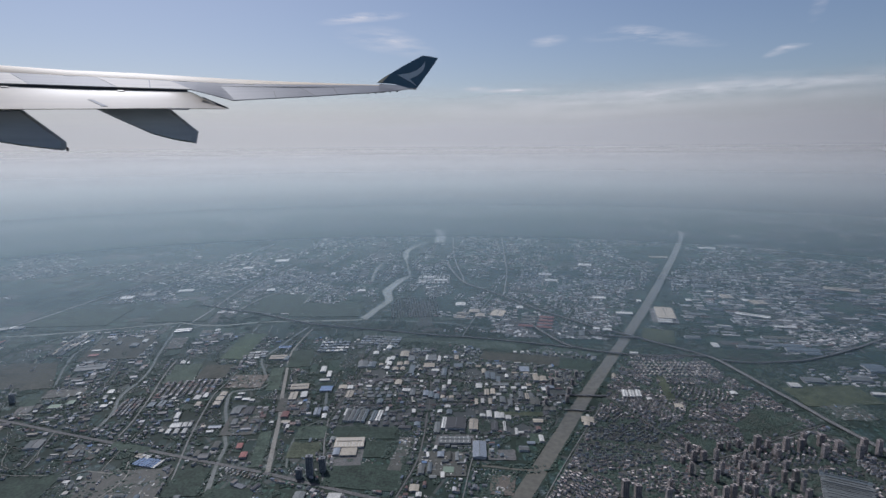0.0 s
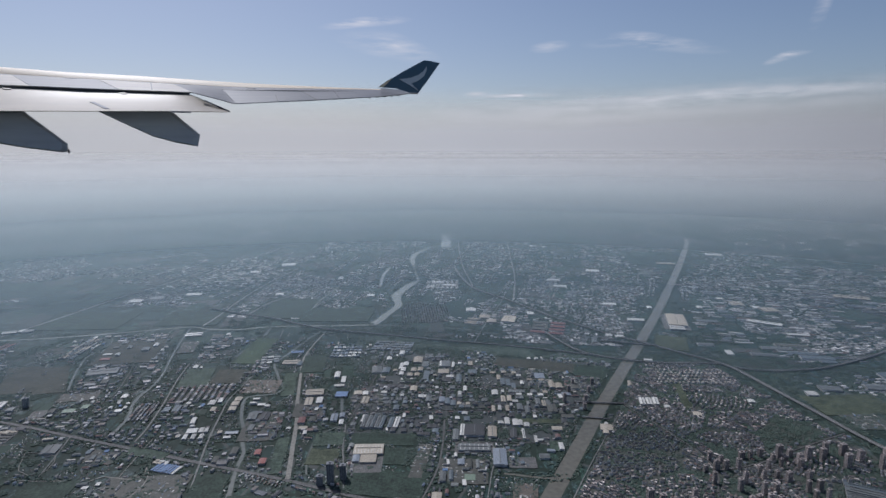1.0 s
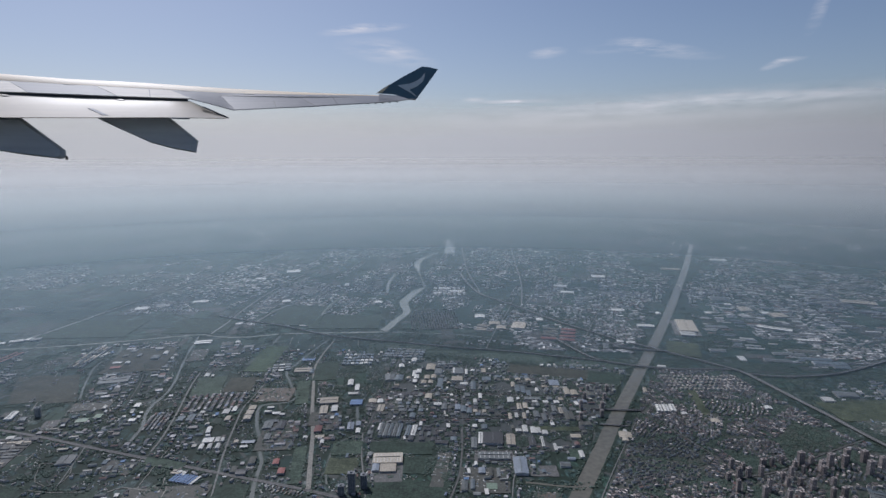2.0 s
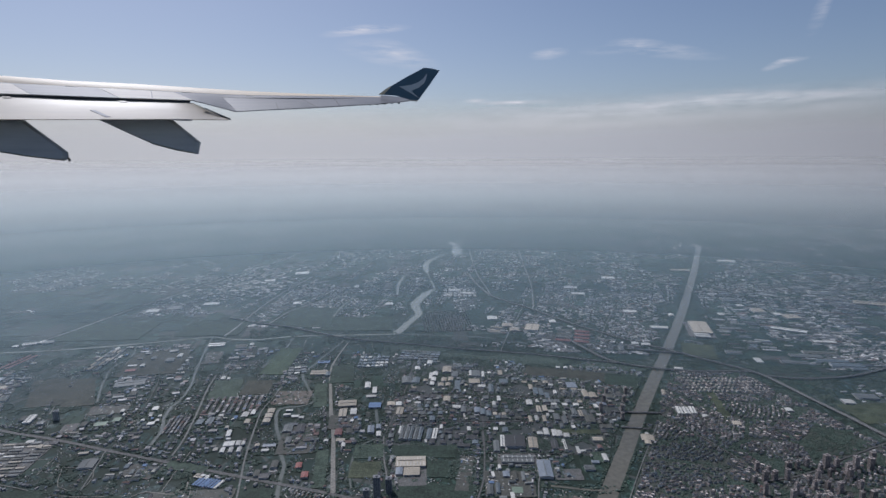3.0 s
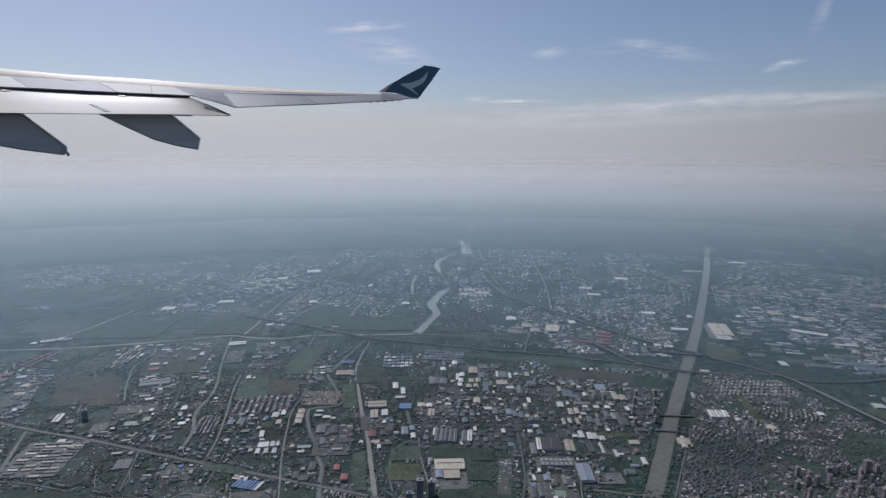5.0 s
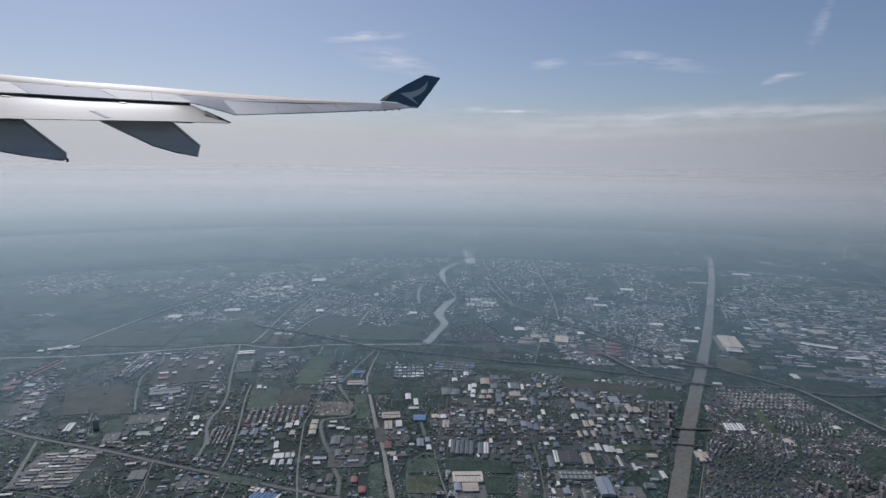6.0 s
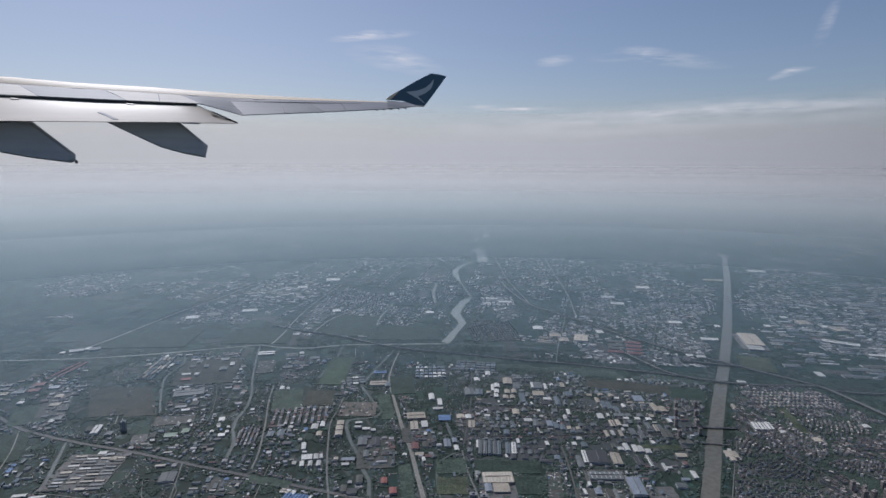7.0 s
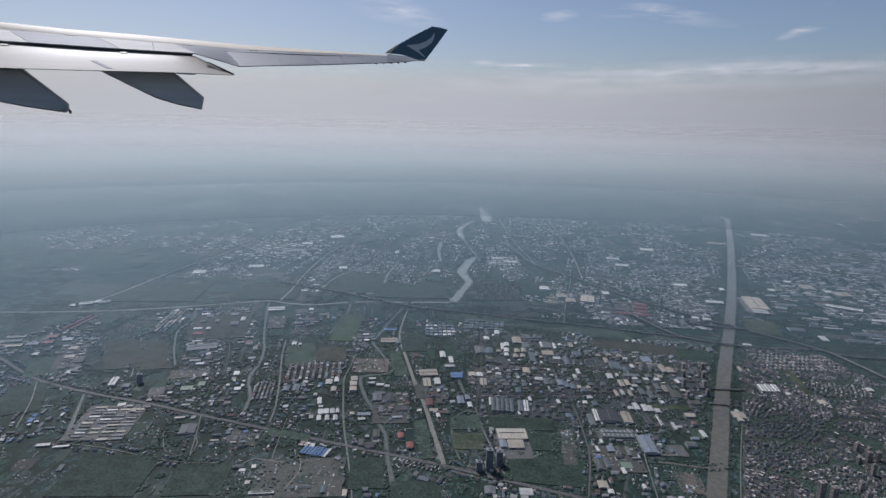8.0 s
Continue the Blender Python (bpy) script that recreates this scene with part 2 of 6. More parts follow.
def boxes(specs):
    vs, fs = [], []
    for s in specs:
        v, f = box(*s)
        fs += [tuple(i + len(vs) for i in q) for q in f]
        vs += v
    return vs, fs


def smooth_line(pts, step=6.0):
    """A Catmull-Rom line through the points."""
    p = [np.array(q, float) for q in pts]
    p = [2 * p[0] - p[1]] + p + [2 * p[-1] - p[-2]]
    out = []
    for i in range(1, len(p) - 2):
        n = max(2, int(np.linalg.norm(p[i + 1] - p[i]) / step))
        for k in range(n):
            t = k / n
            out.append(0.5 * (2 * p[i] + (p[i + 1] - p[i - 1]) * t + (2 * p[i - 1] - 5 * p[i] + 4 * p[i + 1] - p[i + 2]) * t * t
                              + (3 * p[i] - p[i - 1] - 3 * p[i + 1] + p[i + 2]) * t ** 3))
    out.append(p[-2])
    return np.array(out)


def sides(line):
    d = np.gradient(line, axis=0)
    d /= np.linalg.norm(d, axis=1, keepdims=True) + 1e-9
    return np.stack([-d[:, 1], d[:, 0]], 1)


def strip(line, width, z0, z1, wobble=0.0, seed=3):
    """A slab along a line, from z0 up to z1."""
    n = len(line)
    s, rs = sides(line), np.random.RandomState(seed)
    w = np.broadcast_to(np.asarray(width, float), (n,)) / 2
    wl, wr = w * (1 + wobble * (rs.rand(n) - 0.5)), w * (1 + wobble * (rs.rand(n) - 0.5))
    a, b = line + s * wl[:, None], line - s * wr[:, None]
    vs = []
    for i in range(n):
        vs += [(*a[i], z0), (*a[i], z1), (*b[i], z1), (*b[i], z0)]
    fs = []
    for i in range(n - 1):
        o, q = 4 * i, 4 * i + 4
        fs += [(o, q, q + 1, o + 1), (o + 1, q + 1, q + 2, o + 2), (o + 2, q + 2, q + 3, o + 3)]
    fs += [(0, 1, 2, 3), (4 * n - 1, 4 * n - 2, 4 * n - 3, 4 * n - 4)]
    return vs, fs


LINES, LEVEL, HALF = {}, [0.02], {}
X0, Y0, NX, NY = -640, 180, 1120, 900
GRID = np.zeros((NX, NY), np.uint8)  # what lies on each square metre: 1 road or water, 2 building, 3 field


def mark_line(line, half, value=1):
    for p in line:
        a, b, r = int(p[0] - X0), int(p[1] - Y0), int(half + 1.5)
        if r <= a < NX - r and r <= b < NY - r:
            GRID[a - r:a + r + 1, b - r:b + r + 1] = value


def mark_rect(cx, cy, w, d, angle, value):
    c, s = math.cos(radians(angle)), math.sin(radians(angle))
    r = 0.5 * math.hypot(w, d) + 1
    for i in range(max(0, int(cx - r - X0)), min(NX, int(cx + r - X0) + 1)):
        for j in range(max(0, int(cy - r - Y0)), min(NY, int(cy + r - Y0) + 1)):
            x, y = i + 0.5 + X0 - cx, j + 0.5 + Y0 - cy
            if abs(c * x + s * y) < w / 2 + 0.3 and abs(c * y - s * x) < d / 2 + 0.3:
                GRID[i, j] = value


def on(x, y):
    i, j = int(x - X0), int(y - Y0)
    return GRID[i, j] if 0 <= i < NX and 0 <= j < NY else 0



def setting(name, vs, fs, material, label, category):
    ob = new(name, mesh_of(name, vs, fs, [material]))
    return tagged(ob, label, category, kind="structure")


def water(name, pts, width, label, material=None, z=0.10, step=6.0):
    line = smooth_line(pts, step)
    LINES[name] = line
    width = np.asarray(width, float) * (0.82 if name in ("canal", "far_canal", "river", "lake", "river_neck", "river_pond", "west_canal", "east_reach") else 0.54)
    if np.ndim(width):
        width = np.interp(np.linspace(0, 1, len(line)), np.linspace(0, 1, len(width)), width)
    HALF[name] = float(np.max(width)) / 2
    z += 0.003 * len(LINES)
    mark_line(smooth_line(pts, 1.0), HALF[name])
    setting(name, *strip(line, width, -0.5, z, 0.06 if name.endswith("canal") else 0.35), material or (WATER if "canal" in name or name == "basin" else WATER_BROOK), label, "water")
    wide = np.asarray(width, float) + 1.2
    setting(name + "_bank", *strip(line, wide, -0.4, 0.03 + 0.002 * len(LINES), 0.5, 5), BANK, "overgrown green bank of reeds and shrubs", "river bank")


def road(name, pts, width, label, material=None, z=None, category="road"):
    line = smooth_line(pts)
    LINES[name] = line
    LEVEL[0] += 0.006
    width = np.asarray(width, float) * (0.54 if name in ("main_road", "dirt_road") else 0.38)
    if np.ndim(width):
        width = np.interp(np.linspace(0, 1, len(line)), np.linspace(0, 1, len(width)), width)
    HALF[name] = float(np.max(width)) / 2
    mark_line(smooth_line(pts, 1.0), HALF[name])
    setting(name, *strip(line, width, -0.3, z or 0.16 + LEVEL[0], 0.08), material or ASPHALT, label, category)


YARDS = []


def field(kind, cx, cy, w, d, angle, label, skew=0.0):
    """A patch of ground of its own with an uneven outline."""
    LEVEL[0] += 0.0015
    if kind not in ("yard", "concrete", "beige"):
        mark_rect(cx, cy, w - 2, d - 2, angle, 3)
    else:
        YARDS.append((cx, cy, w, d, angle))
    c, s = math.cos(radians(angle)), math.sin(radians(angle))
    rim = []
    for k, (ux, uy) in enumerate(((-1, -1), (1, -1), (1, 1), (-1, 1))):
        nx, ny = ((-1, -1), (1, -1), (1, 1), (-1, 1))[(k + 1) % 4]
        for j in range(6):
            t = j / 6
            x, y = (ux + (nx - ux) * t) * w / 2 + rnd.uniform(-0.3, 0.3), (uy + (ny - uy) * t) * d / 2 + rnd.uniform(-0.3, 0.3)
            x += skew * y
            rim.append((cx + c * x - s * y, cy + s * x + c * y))
    n, z = len(rim), 0.05 + LEVEL[0]
    vs = [(*q, z) for q in rim] + [(*q, -0.3) for q in rim]
    fs = [tuple(range(n))] + [(i, i + n, (i + 1) % n + n, (i + 1) % n) for i in range(n)]
    setting("field", vs, fs, FIELDS[kind], label, "field" if kind not in ("yard", "concrete", "beige") else "yard")


def gable(w, d, z, rise, over=0.12, thick=0.12):
    """A pitched roof along x with thickness, over a w by d plan."""
    x, y = w / 2 + over, d / 2 + over
    vs = []
    for dz in (0.0, -thick):
        vs += [(-x, -y, z + dz), (x, -y, z + dz), (x, 0, z + rise + dz), (-x, 0, z + rise + dz), (x, y, z + dz), (-x, y, z + dz)]
    fs = [(0, 1, 2, 3), (3, 2, 4, 5), (7, 6, 9, 8), (8, 9, 11, 10), (0, 6, 7, 1), (5, 4, 10, 11), (0, 3, 9, 6), (3, 5, 11, 9), (1, 7, 8, 2), (2, 8, 10, 4)]
    return vs, fs


def walls_of(w, d, h, rise):
    x, y = w / 2, d / 2
    vs = [(-x, -y, -0.2), (x, -y, -0.2), (x, y, -0.2), (-x, y, -0.2), (-x, -y, h), (x, -y, h), (x, y, h), (-x, y, h), (-x, 0, h + rise - 0.06), (x, 0, h + rise - 0.06)]
    return vs, [(0, 1, 5, 4), (2, 3, 7, 6), (1, 2, 6, 9, 5), (3, 0, 4, 8, 7)]


COUNT, FAR_HALLS = {"warehouse": 0, "house": 0}, {}
WORDS = {"white": "white sheet-metal", "beige": "beige sheet-metal", "grey": "grey sheet-metal", "slate": "blue-grey sheet-metal", "blue": "bright blue sheet-metal",
         "steel": "faded blue sheet-metal", "red": "red sheet-metal", "rust": "red-brown tiled", "dark": "dark felt", "tile": "grey-brown tiled", "green": "pale green sheet-metal"}


def warehouse(x, y, w, d, angle, roof, h=1.1, rise=None, strips=0, ribs=0, label="", group="works buildings", strip_mat="white", name="warehouse"):
    """A works hall: walls, pitched roof, roof lights, gates and a ridge vent."""
    if d > w:
        w, d, angle = d, w, angle + 90
    mark_rect(x, y, w, d, angle, 2)
    if not label and name == "warehouse" and (y > 392 or COUNT["warehouse"] > 285):
        FAR_HALLS.setdefault(roof, []).append((x, y, w, d, angle))
        return None
    root = new(name)
    root.matrix_world = pose(x, y, 0, 0, 0, angle)
    tagged(root, label or f"works hall with pale walls and a {WORDS[roof]} roof", "warehouse", group)
    rise = 0.05 * d + 0.1 if rise is None else rise
    COUNT["warehouse"] += name == "warehouse"
    part("wall", *walls_of(w, d, h, rise), WALL, root)
    part("roof", *gable(w, d, h, rise), ROOFS[roof], root)
    for k in range(strips):
        cx = -w / 2 + (k + 0.5) * w / strips
        for s in (-1, 1):
            vs = [(cx - 0.2, s * 0.12 * d, 0), (cx + 0.2, s * 0.12 * d, 0), (cx + 0.2, s * 0.44 * d, 0), (cx - 0.2, s * 0.44 * d, 0)]
            top = [(a, b, h + rise * (1 - abs(b) / (d / 2 + 0.12)) + 0.05) for a, b, _ in vs]
            low = [(a, b, c - 0.05) for a, b, c in top]
            part("roof_light", low + top, [(4, 5, 6, 7) if s > 0 else (7, 6, 5, 4), (0, 1, 5, 4), (1, 2, 6, 5), (2, 3, 7, 6), (3, 0, 4, 7)], ROOFS[strip_mat], root, "pale translucent roof light")
    if w > 9:
        part("ridge_vent", *boxes([(-w * 0.42, w * 0.42, -0.18, 0.18, h + rise - 0.05, h + rise + 0.2)]), ROOFS["grey"], root)
    if w > 6:
        for k in range(2):
            gx = (-0.25 + 0.5 * k) * w
            part("gate", *boxes([(gx - 0.4, gx + 0.4, -d / 2 - 0.03, -d / 2 + 0.02, 0, 0.75)]), GLASSY, root)
    return root


def rows(cx, cy, w, d, angle, nx, ny, fx=0.72, fy=0.8, jitter=0.12, skip=0.0):
    """Plans of nx by ny buildings in a block: x, y, width, depth, angle."""
    c, s, out = math.cos(radians(angle)), math.sin(radians(angle)), []
    for i in range(nx):
        for j in range(ny):
            if rnd.random() < skip:
                continue
            bw, bd = w / nx * fx * rnd.uniform(1 - jitter, 1 + jitter), d / ny * fy * rnd.uniform(1 - jitter, 1 + jitter)
            x = (i + 0.5) * w / nx - w / 2 + rnd.uniform(-1, 1) * jitter * w / nx * 0.5
            y = (j + 0.5) * d / ny - d / 2 + rnd.uniform(-1, 1) * jitter * d / ny * 0.5
            out.append((cx + c * x - s * y, cy + s * x + c * y, bw, bd, angle + rnd.uniform(-1, 1) * jitter * 12))
    return out


def halls(plans, roofs, h=1.0, group="works buildings", **more):
    for x, y, w, d, a in plans:
        warehouse(x, y, w, d, a, rnd.choice(roofs), h * rnd.uniform(0.8, 1.3), group=group, **more)


def joined(name, plans, wall, roof, label, category, h=0.9, flat=0.3):
    """Many small buildings as one mesh."""
    vs, fs, mi = [], [], []
    for x, y, w, d, a in plans:
        if d > w:
            w, d, a = d, w, a + 90
        mark_rect(x, y, w, d, a, 2)
        hh = h * rnd.uniform(0.7, 1.4)
        rise = 0.04 if rnd.random() < flat else min(0.22 * d, 0.35 + 0.03 * d)
        c, s = math.cos(radians(a)), math.sin(radians(a))
        for k, (v, f) in enumerate((walls_of(w, d, hh, rise), gable(w, d, hh, rise, 0.06, 0.06))):
            if k:
                f = f[:2] + f[4:6]
            fs += [tuple(i + len(vs) for i in q) for q in f]
            mi += [k] * len(f)
            vs += [(x + c * p - s * q, y + s * p + c * q, z) for p, q, z in v]
    ob = new(name, mesh_of(name, vs, fs, [wall, roof], mi))
    return tagged(ob, label, category, kind="stuff")


def house(x, y, w, d, angle, roof, h):
    if d > w:
        w, d, angle = d, w, angle + 90
    mark_rect(x, y, w, d, angle, 2)
    root = new("house")
    root.matrix_world = pose(x, y, 0, 0, 0, angle)
    tagged(root, f"small pale-walled house with a {WORDS[roof]} roof", "house", "houses of the town")
    rise = 0.24 * d
    part("wall", *walls_of(w, d, h, rise), WALL, root)
    part("roof", *gable(w, d, h, rise, 0.08, 0.08), ROOFS[roof], root)
    COUNT["house"] += 1


def tower(x, y, w, d, h, angle, label="tall narrow apartment block of brownish render", dark=False):
    """An apartment tower: body, floor bands, bays of glazing, roof house."""
    root = new("apartment_tower")
    root.matrix_world = pose(x, y, 0, 0, 0, angle)
    tagged(root, label, "apartment block", "apartment towers")
    wall = DARK_TOWER if dark else TOWER_WALL
    mark_rect(x, y, w, d, angle, 2)
    n, vs, fs = int(h / 0.5), [], []
    for k in range(n + 1):
        for z, o in ((k * h / n - 0.12, 0.0), (k * h / n - 0.12, 0.05), (k * h / n, 0.05), (k * h / n, 0.0)):
            vs += [(-w / 2 - o, -d / 2 - o, z), (w / 2 + o, -d / 2 - o, z), (w / 2 + o, d / 2 + o, z), (-w / 2 - o, d / 2 + o, z)]
    for k in range(len(vs) // 4 - 1):
        fs += [(4 * k + a, 4 * k + (a + 1) % 4, 4 * k + 4 + (a + 1) % 4, 4 * k + 4 + a) for a in range(4)]
    part("body", vs, fs + [(len(vs) - 4, len(vs) - 3, len(vs) - 2, len(vs) - 1)], wall, root)
    for k in range(3):
        cx = (-0.32 + 0.32 * k) * w
        part("glazing", *boxes([(cx - 0.05 * w, cx + 0.05 * w, -d / 2 - 0.03, d / 2 + 0.03, 0.4, h - 0.3)]), GLASSY, root)
    part("parapet", *boxes([(-w / 2 - 0.08, w / 2 + 0.08, -d / 2 - 0.08, d / 2 + 0.08, h, h + 0.18)]), wall, root)
    part("roof_house", *boxes([(-w * 0.18, w * 0.18, -d * 0.2, d * 0.25, h + 0.1, h + 0.75)]), wall, root)


ICO_V = np.array([(0, 0, -1), (0.724, -0.526, -0.447), (-0.276, -0.851, -0.447), (-0.894, 0, -0.447), (-0.276, 0.851, -0.447), (0.724, 0.526, -0.447),
                  (0.276, -0.851, 0.447), (-0.724, -0.526, 0.447), (-0.724, 0.526, 0.447), (0.276, 0.851, 0.447), (0.894, 0, 0.447), (0, 0, 1)])
ICO_F = np.array([(1, 2, 6), (2, 3, 7), (3, 4, 8), (4, 5, 9), (5, 1, 10), (2, 7, 6), (3, 8, 7), (4, 9, 8), (5, 10, 9), (1, 6, 10), (6, 7, 11), (7, 8, 11), (8, 9, 11), (9, 10, 11), (10, 6, 11)])


def woods(name, pts, size, label, seed=1):
    """Clumps of tree crowns, each one uneven."""
    rs = np.random.RandomState(seed)
    pts = np.asarray(pts, float)
    n = len(pts)
    r = size * rs.uniform(0.55, 1.35, n)
    v = ICO_V[None] * rs.uniform(0.65, 1.35, (n, 12, 1))
    turn = rs.uniform(0, 6.28, n)
    c, s = np.cos(turn)[:, None], np.sin(turn)[:, None]
    x, y = v[..., 0] * c - v[..., 1] * s, v[..., 0] * s + v[..., 1] * c
    v = np.stack([x * r[:, None] + pts[:, :1], y * r[:, None] + pts[:, 1:2], v[..., 2] * r[:, None] * 0.58 + r[:, None] * 0.42], -1).reshape(-1, 3)
    f = (ICO_F[None] + 12 * np.arange(n)[:, None, None]).reshape(-1, 3)
    me = bpy.data.meshes.new(name)
    me.vertices.add(len(v))
    me.vertices.foreach_set("co", v.ravel())
    me.loops.add(f.size)
    me.loops.foreach_set("vertex_index", f.ravel().astype(np.int32))
    me.polygons.add(len(f))
    me.polygons.foreach_set("loop_start", np.arange(0, f.size, 3, dtype=np.int32))
    me.polygons.foreach_set("loop_total", np.full(len(f), 3, dtype=np.int32))
    me.materials.append(FOLIAGE)
    me.update(calc_edges=True)
    return tagged(new(name, me), label, "trees", kind="stuff")


# ---- the ground and the sheets that imitate haze ----
ring = [(4900 * math.cos(radians(a)), 4900 * math.sin(radians(a)), 0) for a in range(0, 360, 3)]
setting("ground", ring, [tuple(range(len(ring)))], GROUND, "flat plain of dark green fields and bare soil", "ground")


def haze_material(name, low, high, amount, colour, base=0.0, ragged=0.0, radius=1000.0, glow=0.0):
    """A sheet that imitates haze by see-through pale colour and glow; it thins out from low up to high, and below base.
    """
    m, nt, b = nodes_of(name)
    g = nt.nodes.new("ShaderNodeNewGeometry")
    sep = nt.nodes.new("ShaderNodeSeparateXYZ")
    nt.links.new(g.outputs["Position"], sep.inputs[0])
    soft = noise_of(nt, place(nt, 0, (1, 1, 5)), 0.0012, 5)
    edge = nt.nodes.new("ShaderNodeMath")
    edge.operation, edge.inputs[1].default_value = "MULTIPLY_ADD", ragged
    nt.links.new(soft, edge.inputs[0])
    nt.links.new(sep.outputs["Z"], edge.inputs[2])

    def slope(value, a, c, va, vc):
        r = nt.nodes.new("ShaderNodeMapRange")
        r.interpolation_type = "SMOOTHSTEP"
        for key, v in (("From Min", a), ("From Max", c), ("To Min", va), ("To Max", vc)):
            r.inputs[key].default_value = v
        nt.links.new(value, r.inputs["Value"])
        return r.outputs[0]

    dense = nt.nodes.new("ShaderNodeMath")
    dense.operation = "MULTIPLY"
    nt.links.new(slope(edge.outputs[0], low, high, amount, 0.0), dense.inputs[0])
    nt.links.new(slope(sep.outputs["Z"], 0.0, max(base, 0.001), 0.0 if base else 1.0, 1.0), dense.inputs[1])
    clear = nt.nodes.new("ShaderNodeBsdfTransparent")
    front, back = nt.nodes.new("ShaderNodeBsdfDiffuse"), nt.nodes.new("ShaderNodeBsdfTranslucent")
    lean = nt.nodes.new("ShaderNodeVectorMath")  # normals forced straight up, so the upright sheet is lit evenly from above
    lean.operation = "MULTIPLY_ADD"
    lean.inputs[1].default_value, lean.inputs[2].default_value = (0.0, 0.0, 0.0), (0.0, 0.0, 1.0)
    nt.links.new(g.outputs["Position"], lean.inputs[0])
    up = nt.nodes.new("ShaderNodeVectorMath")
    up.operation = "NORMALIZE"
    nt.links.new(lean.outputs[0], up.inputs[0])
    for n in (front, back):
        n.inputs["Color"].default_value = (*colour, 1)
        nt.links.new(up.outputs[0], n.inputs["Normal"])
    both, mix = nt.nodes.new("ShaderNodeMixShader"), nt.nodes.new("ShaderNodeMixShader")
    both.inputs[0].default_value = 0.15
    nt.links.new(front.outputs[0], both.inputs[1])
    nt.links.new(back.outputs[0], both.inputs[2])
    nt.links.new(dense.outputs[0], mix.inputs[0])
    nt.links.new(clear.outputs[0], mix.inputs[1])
    # added glow brightens the imitated haze beyond what sun and sky give
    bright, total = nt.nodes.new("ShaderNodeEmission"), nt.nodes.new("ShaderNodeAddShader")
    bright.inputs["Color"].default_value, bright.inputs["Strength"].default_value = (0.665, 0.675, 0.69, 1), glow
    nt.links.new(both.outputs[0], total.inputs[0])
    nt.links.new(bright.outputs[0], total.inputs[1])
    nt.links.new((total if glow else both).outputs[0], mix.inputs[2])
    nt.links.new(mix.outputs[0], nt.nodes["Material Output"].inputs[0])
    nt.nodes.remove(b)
    return m


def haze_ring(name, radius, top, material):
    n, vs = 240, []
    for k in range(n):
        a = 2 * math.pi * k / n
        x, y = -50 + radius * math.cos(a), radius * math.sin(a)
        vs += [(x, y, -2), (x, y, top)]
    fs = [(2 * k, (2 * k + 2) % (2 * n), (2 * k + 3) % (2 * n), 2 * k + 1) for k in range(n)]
    ob = setting(name, vs, fs, material, "standing see-through sheet that imitates grey haze over the plain", "haze")
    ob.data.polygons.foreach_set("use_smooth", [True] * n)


haze_ring("haze_sheet", 4840, 800, haze_material("haze_bank", 380, 800, 1.0, (0.935, 0.945, 0.945), 0.0, 200, 4840, 0.12))
# nearer upright sheets, tinted to imitate haze over the plain: each thickens from the ground up to where the next one
# stands
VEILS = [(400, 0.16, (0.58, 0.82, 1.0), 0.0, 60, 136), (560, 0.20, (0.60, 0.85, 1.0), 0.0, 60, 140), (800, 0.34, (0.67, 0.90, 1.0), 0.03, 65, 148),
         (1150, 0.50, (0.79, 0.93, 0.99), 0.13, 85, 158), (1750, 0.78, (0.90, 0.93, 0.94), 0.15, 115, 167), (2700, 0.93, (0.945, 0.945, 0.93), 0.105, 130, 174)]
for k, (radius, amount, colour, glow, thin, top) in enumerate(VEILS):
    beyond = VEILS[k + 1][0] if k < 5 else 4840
    haze_ring("haze_sheet", radius, 168 + 0.012 * radius, haze_material("haze_veil", thin, top, amount, colour, 195 * (1 - radius / beyond), 0.0, radius, glow))

# ---- water ----
water("canal", [(-30, 160), (-14, 205), (2, 250), (16, 288), (33, 335), (46, 371), (64, 419), (82, 466), (102, 518), (148, 643), (201, 795), (250, 939), (313, 1133)],
      [11, 11, 11, 11, 11, 11, 11, 11, 11, 11, 11, 10.5, 10], "wide straight canal of muddy grey-brown water")
water("far_canal", [(313, 1133), (316, 1237), (306, 1290), (300, 1380), (290, 1500)], 10, "far reach of the muddy canal")
water("west_canal", [(-640, 425), (-530, 441), (-451, 458), (-397, 477), (-353, 497), (-318, 512), (-298, 508), (-271, 509), (-240, 522), (-189, 531), (-146, 538)],
      [1.6, 1.8, 2.8, 2.8, 2.8, 5, 3, 3, 3.6, 3.6, 5], "narrow pale canal between fields", WATER_PALE)
water("east_reach", [(-146, 538), (-100, 538), (-60, 535), (-20, 520)], 3, "narrow pale canal beside sheds")
water("river", [(-146, 540), (-142, 562), (-138, 590), (-135, 614), (-141, 636), (-146, 656), (-143, 690), (-139, 719), (-133, 737)],
      [10, 9, 9, 10, 11, 15, 12, 13, 3.5], "winding river of pale silty water", WATER_PALE)
water("river_neck", [(-133, 735), (-137, 756), (-146, 792), (-159, 850)], 2.4, "narrow neck of the pale river", WATER_PALE)
water("river_pond", [(-158, 843), (-168, 896), (-169, 939), (-161, 980), (-148, 1017)], [4, 12, 10, 6, 4], "pale pond on the river", WATER_PALE)
water("lake", [(-129, 1012), (-135, 1072), (-140, 1127), (-149, 1156), (-142, 1189), (-131, 1222)], [20, 24, 20, 24, 14, 22], "pale long lake in the plain", WATER_PALE)
water("brook_a", [(-369, 471), (-361, 455), (-358, 425), (-347, 401), (-333, 376), (-321, 357)], 2.4, "thin pale brook between fields")
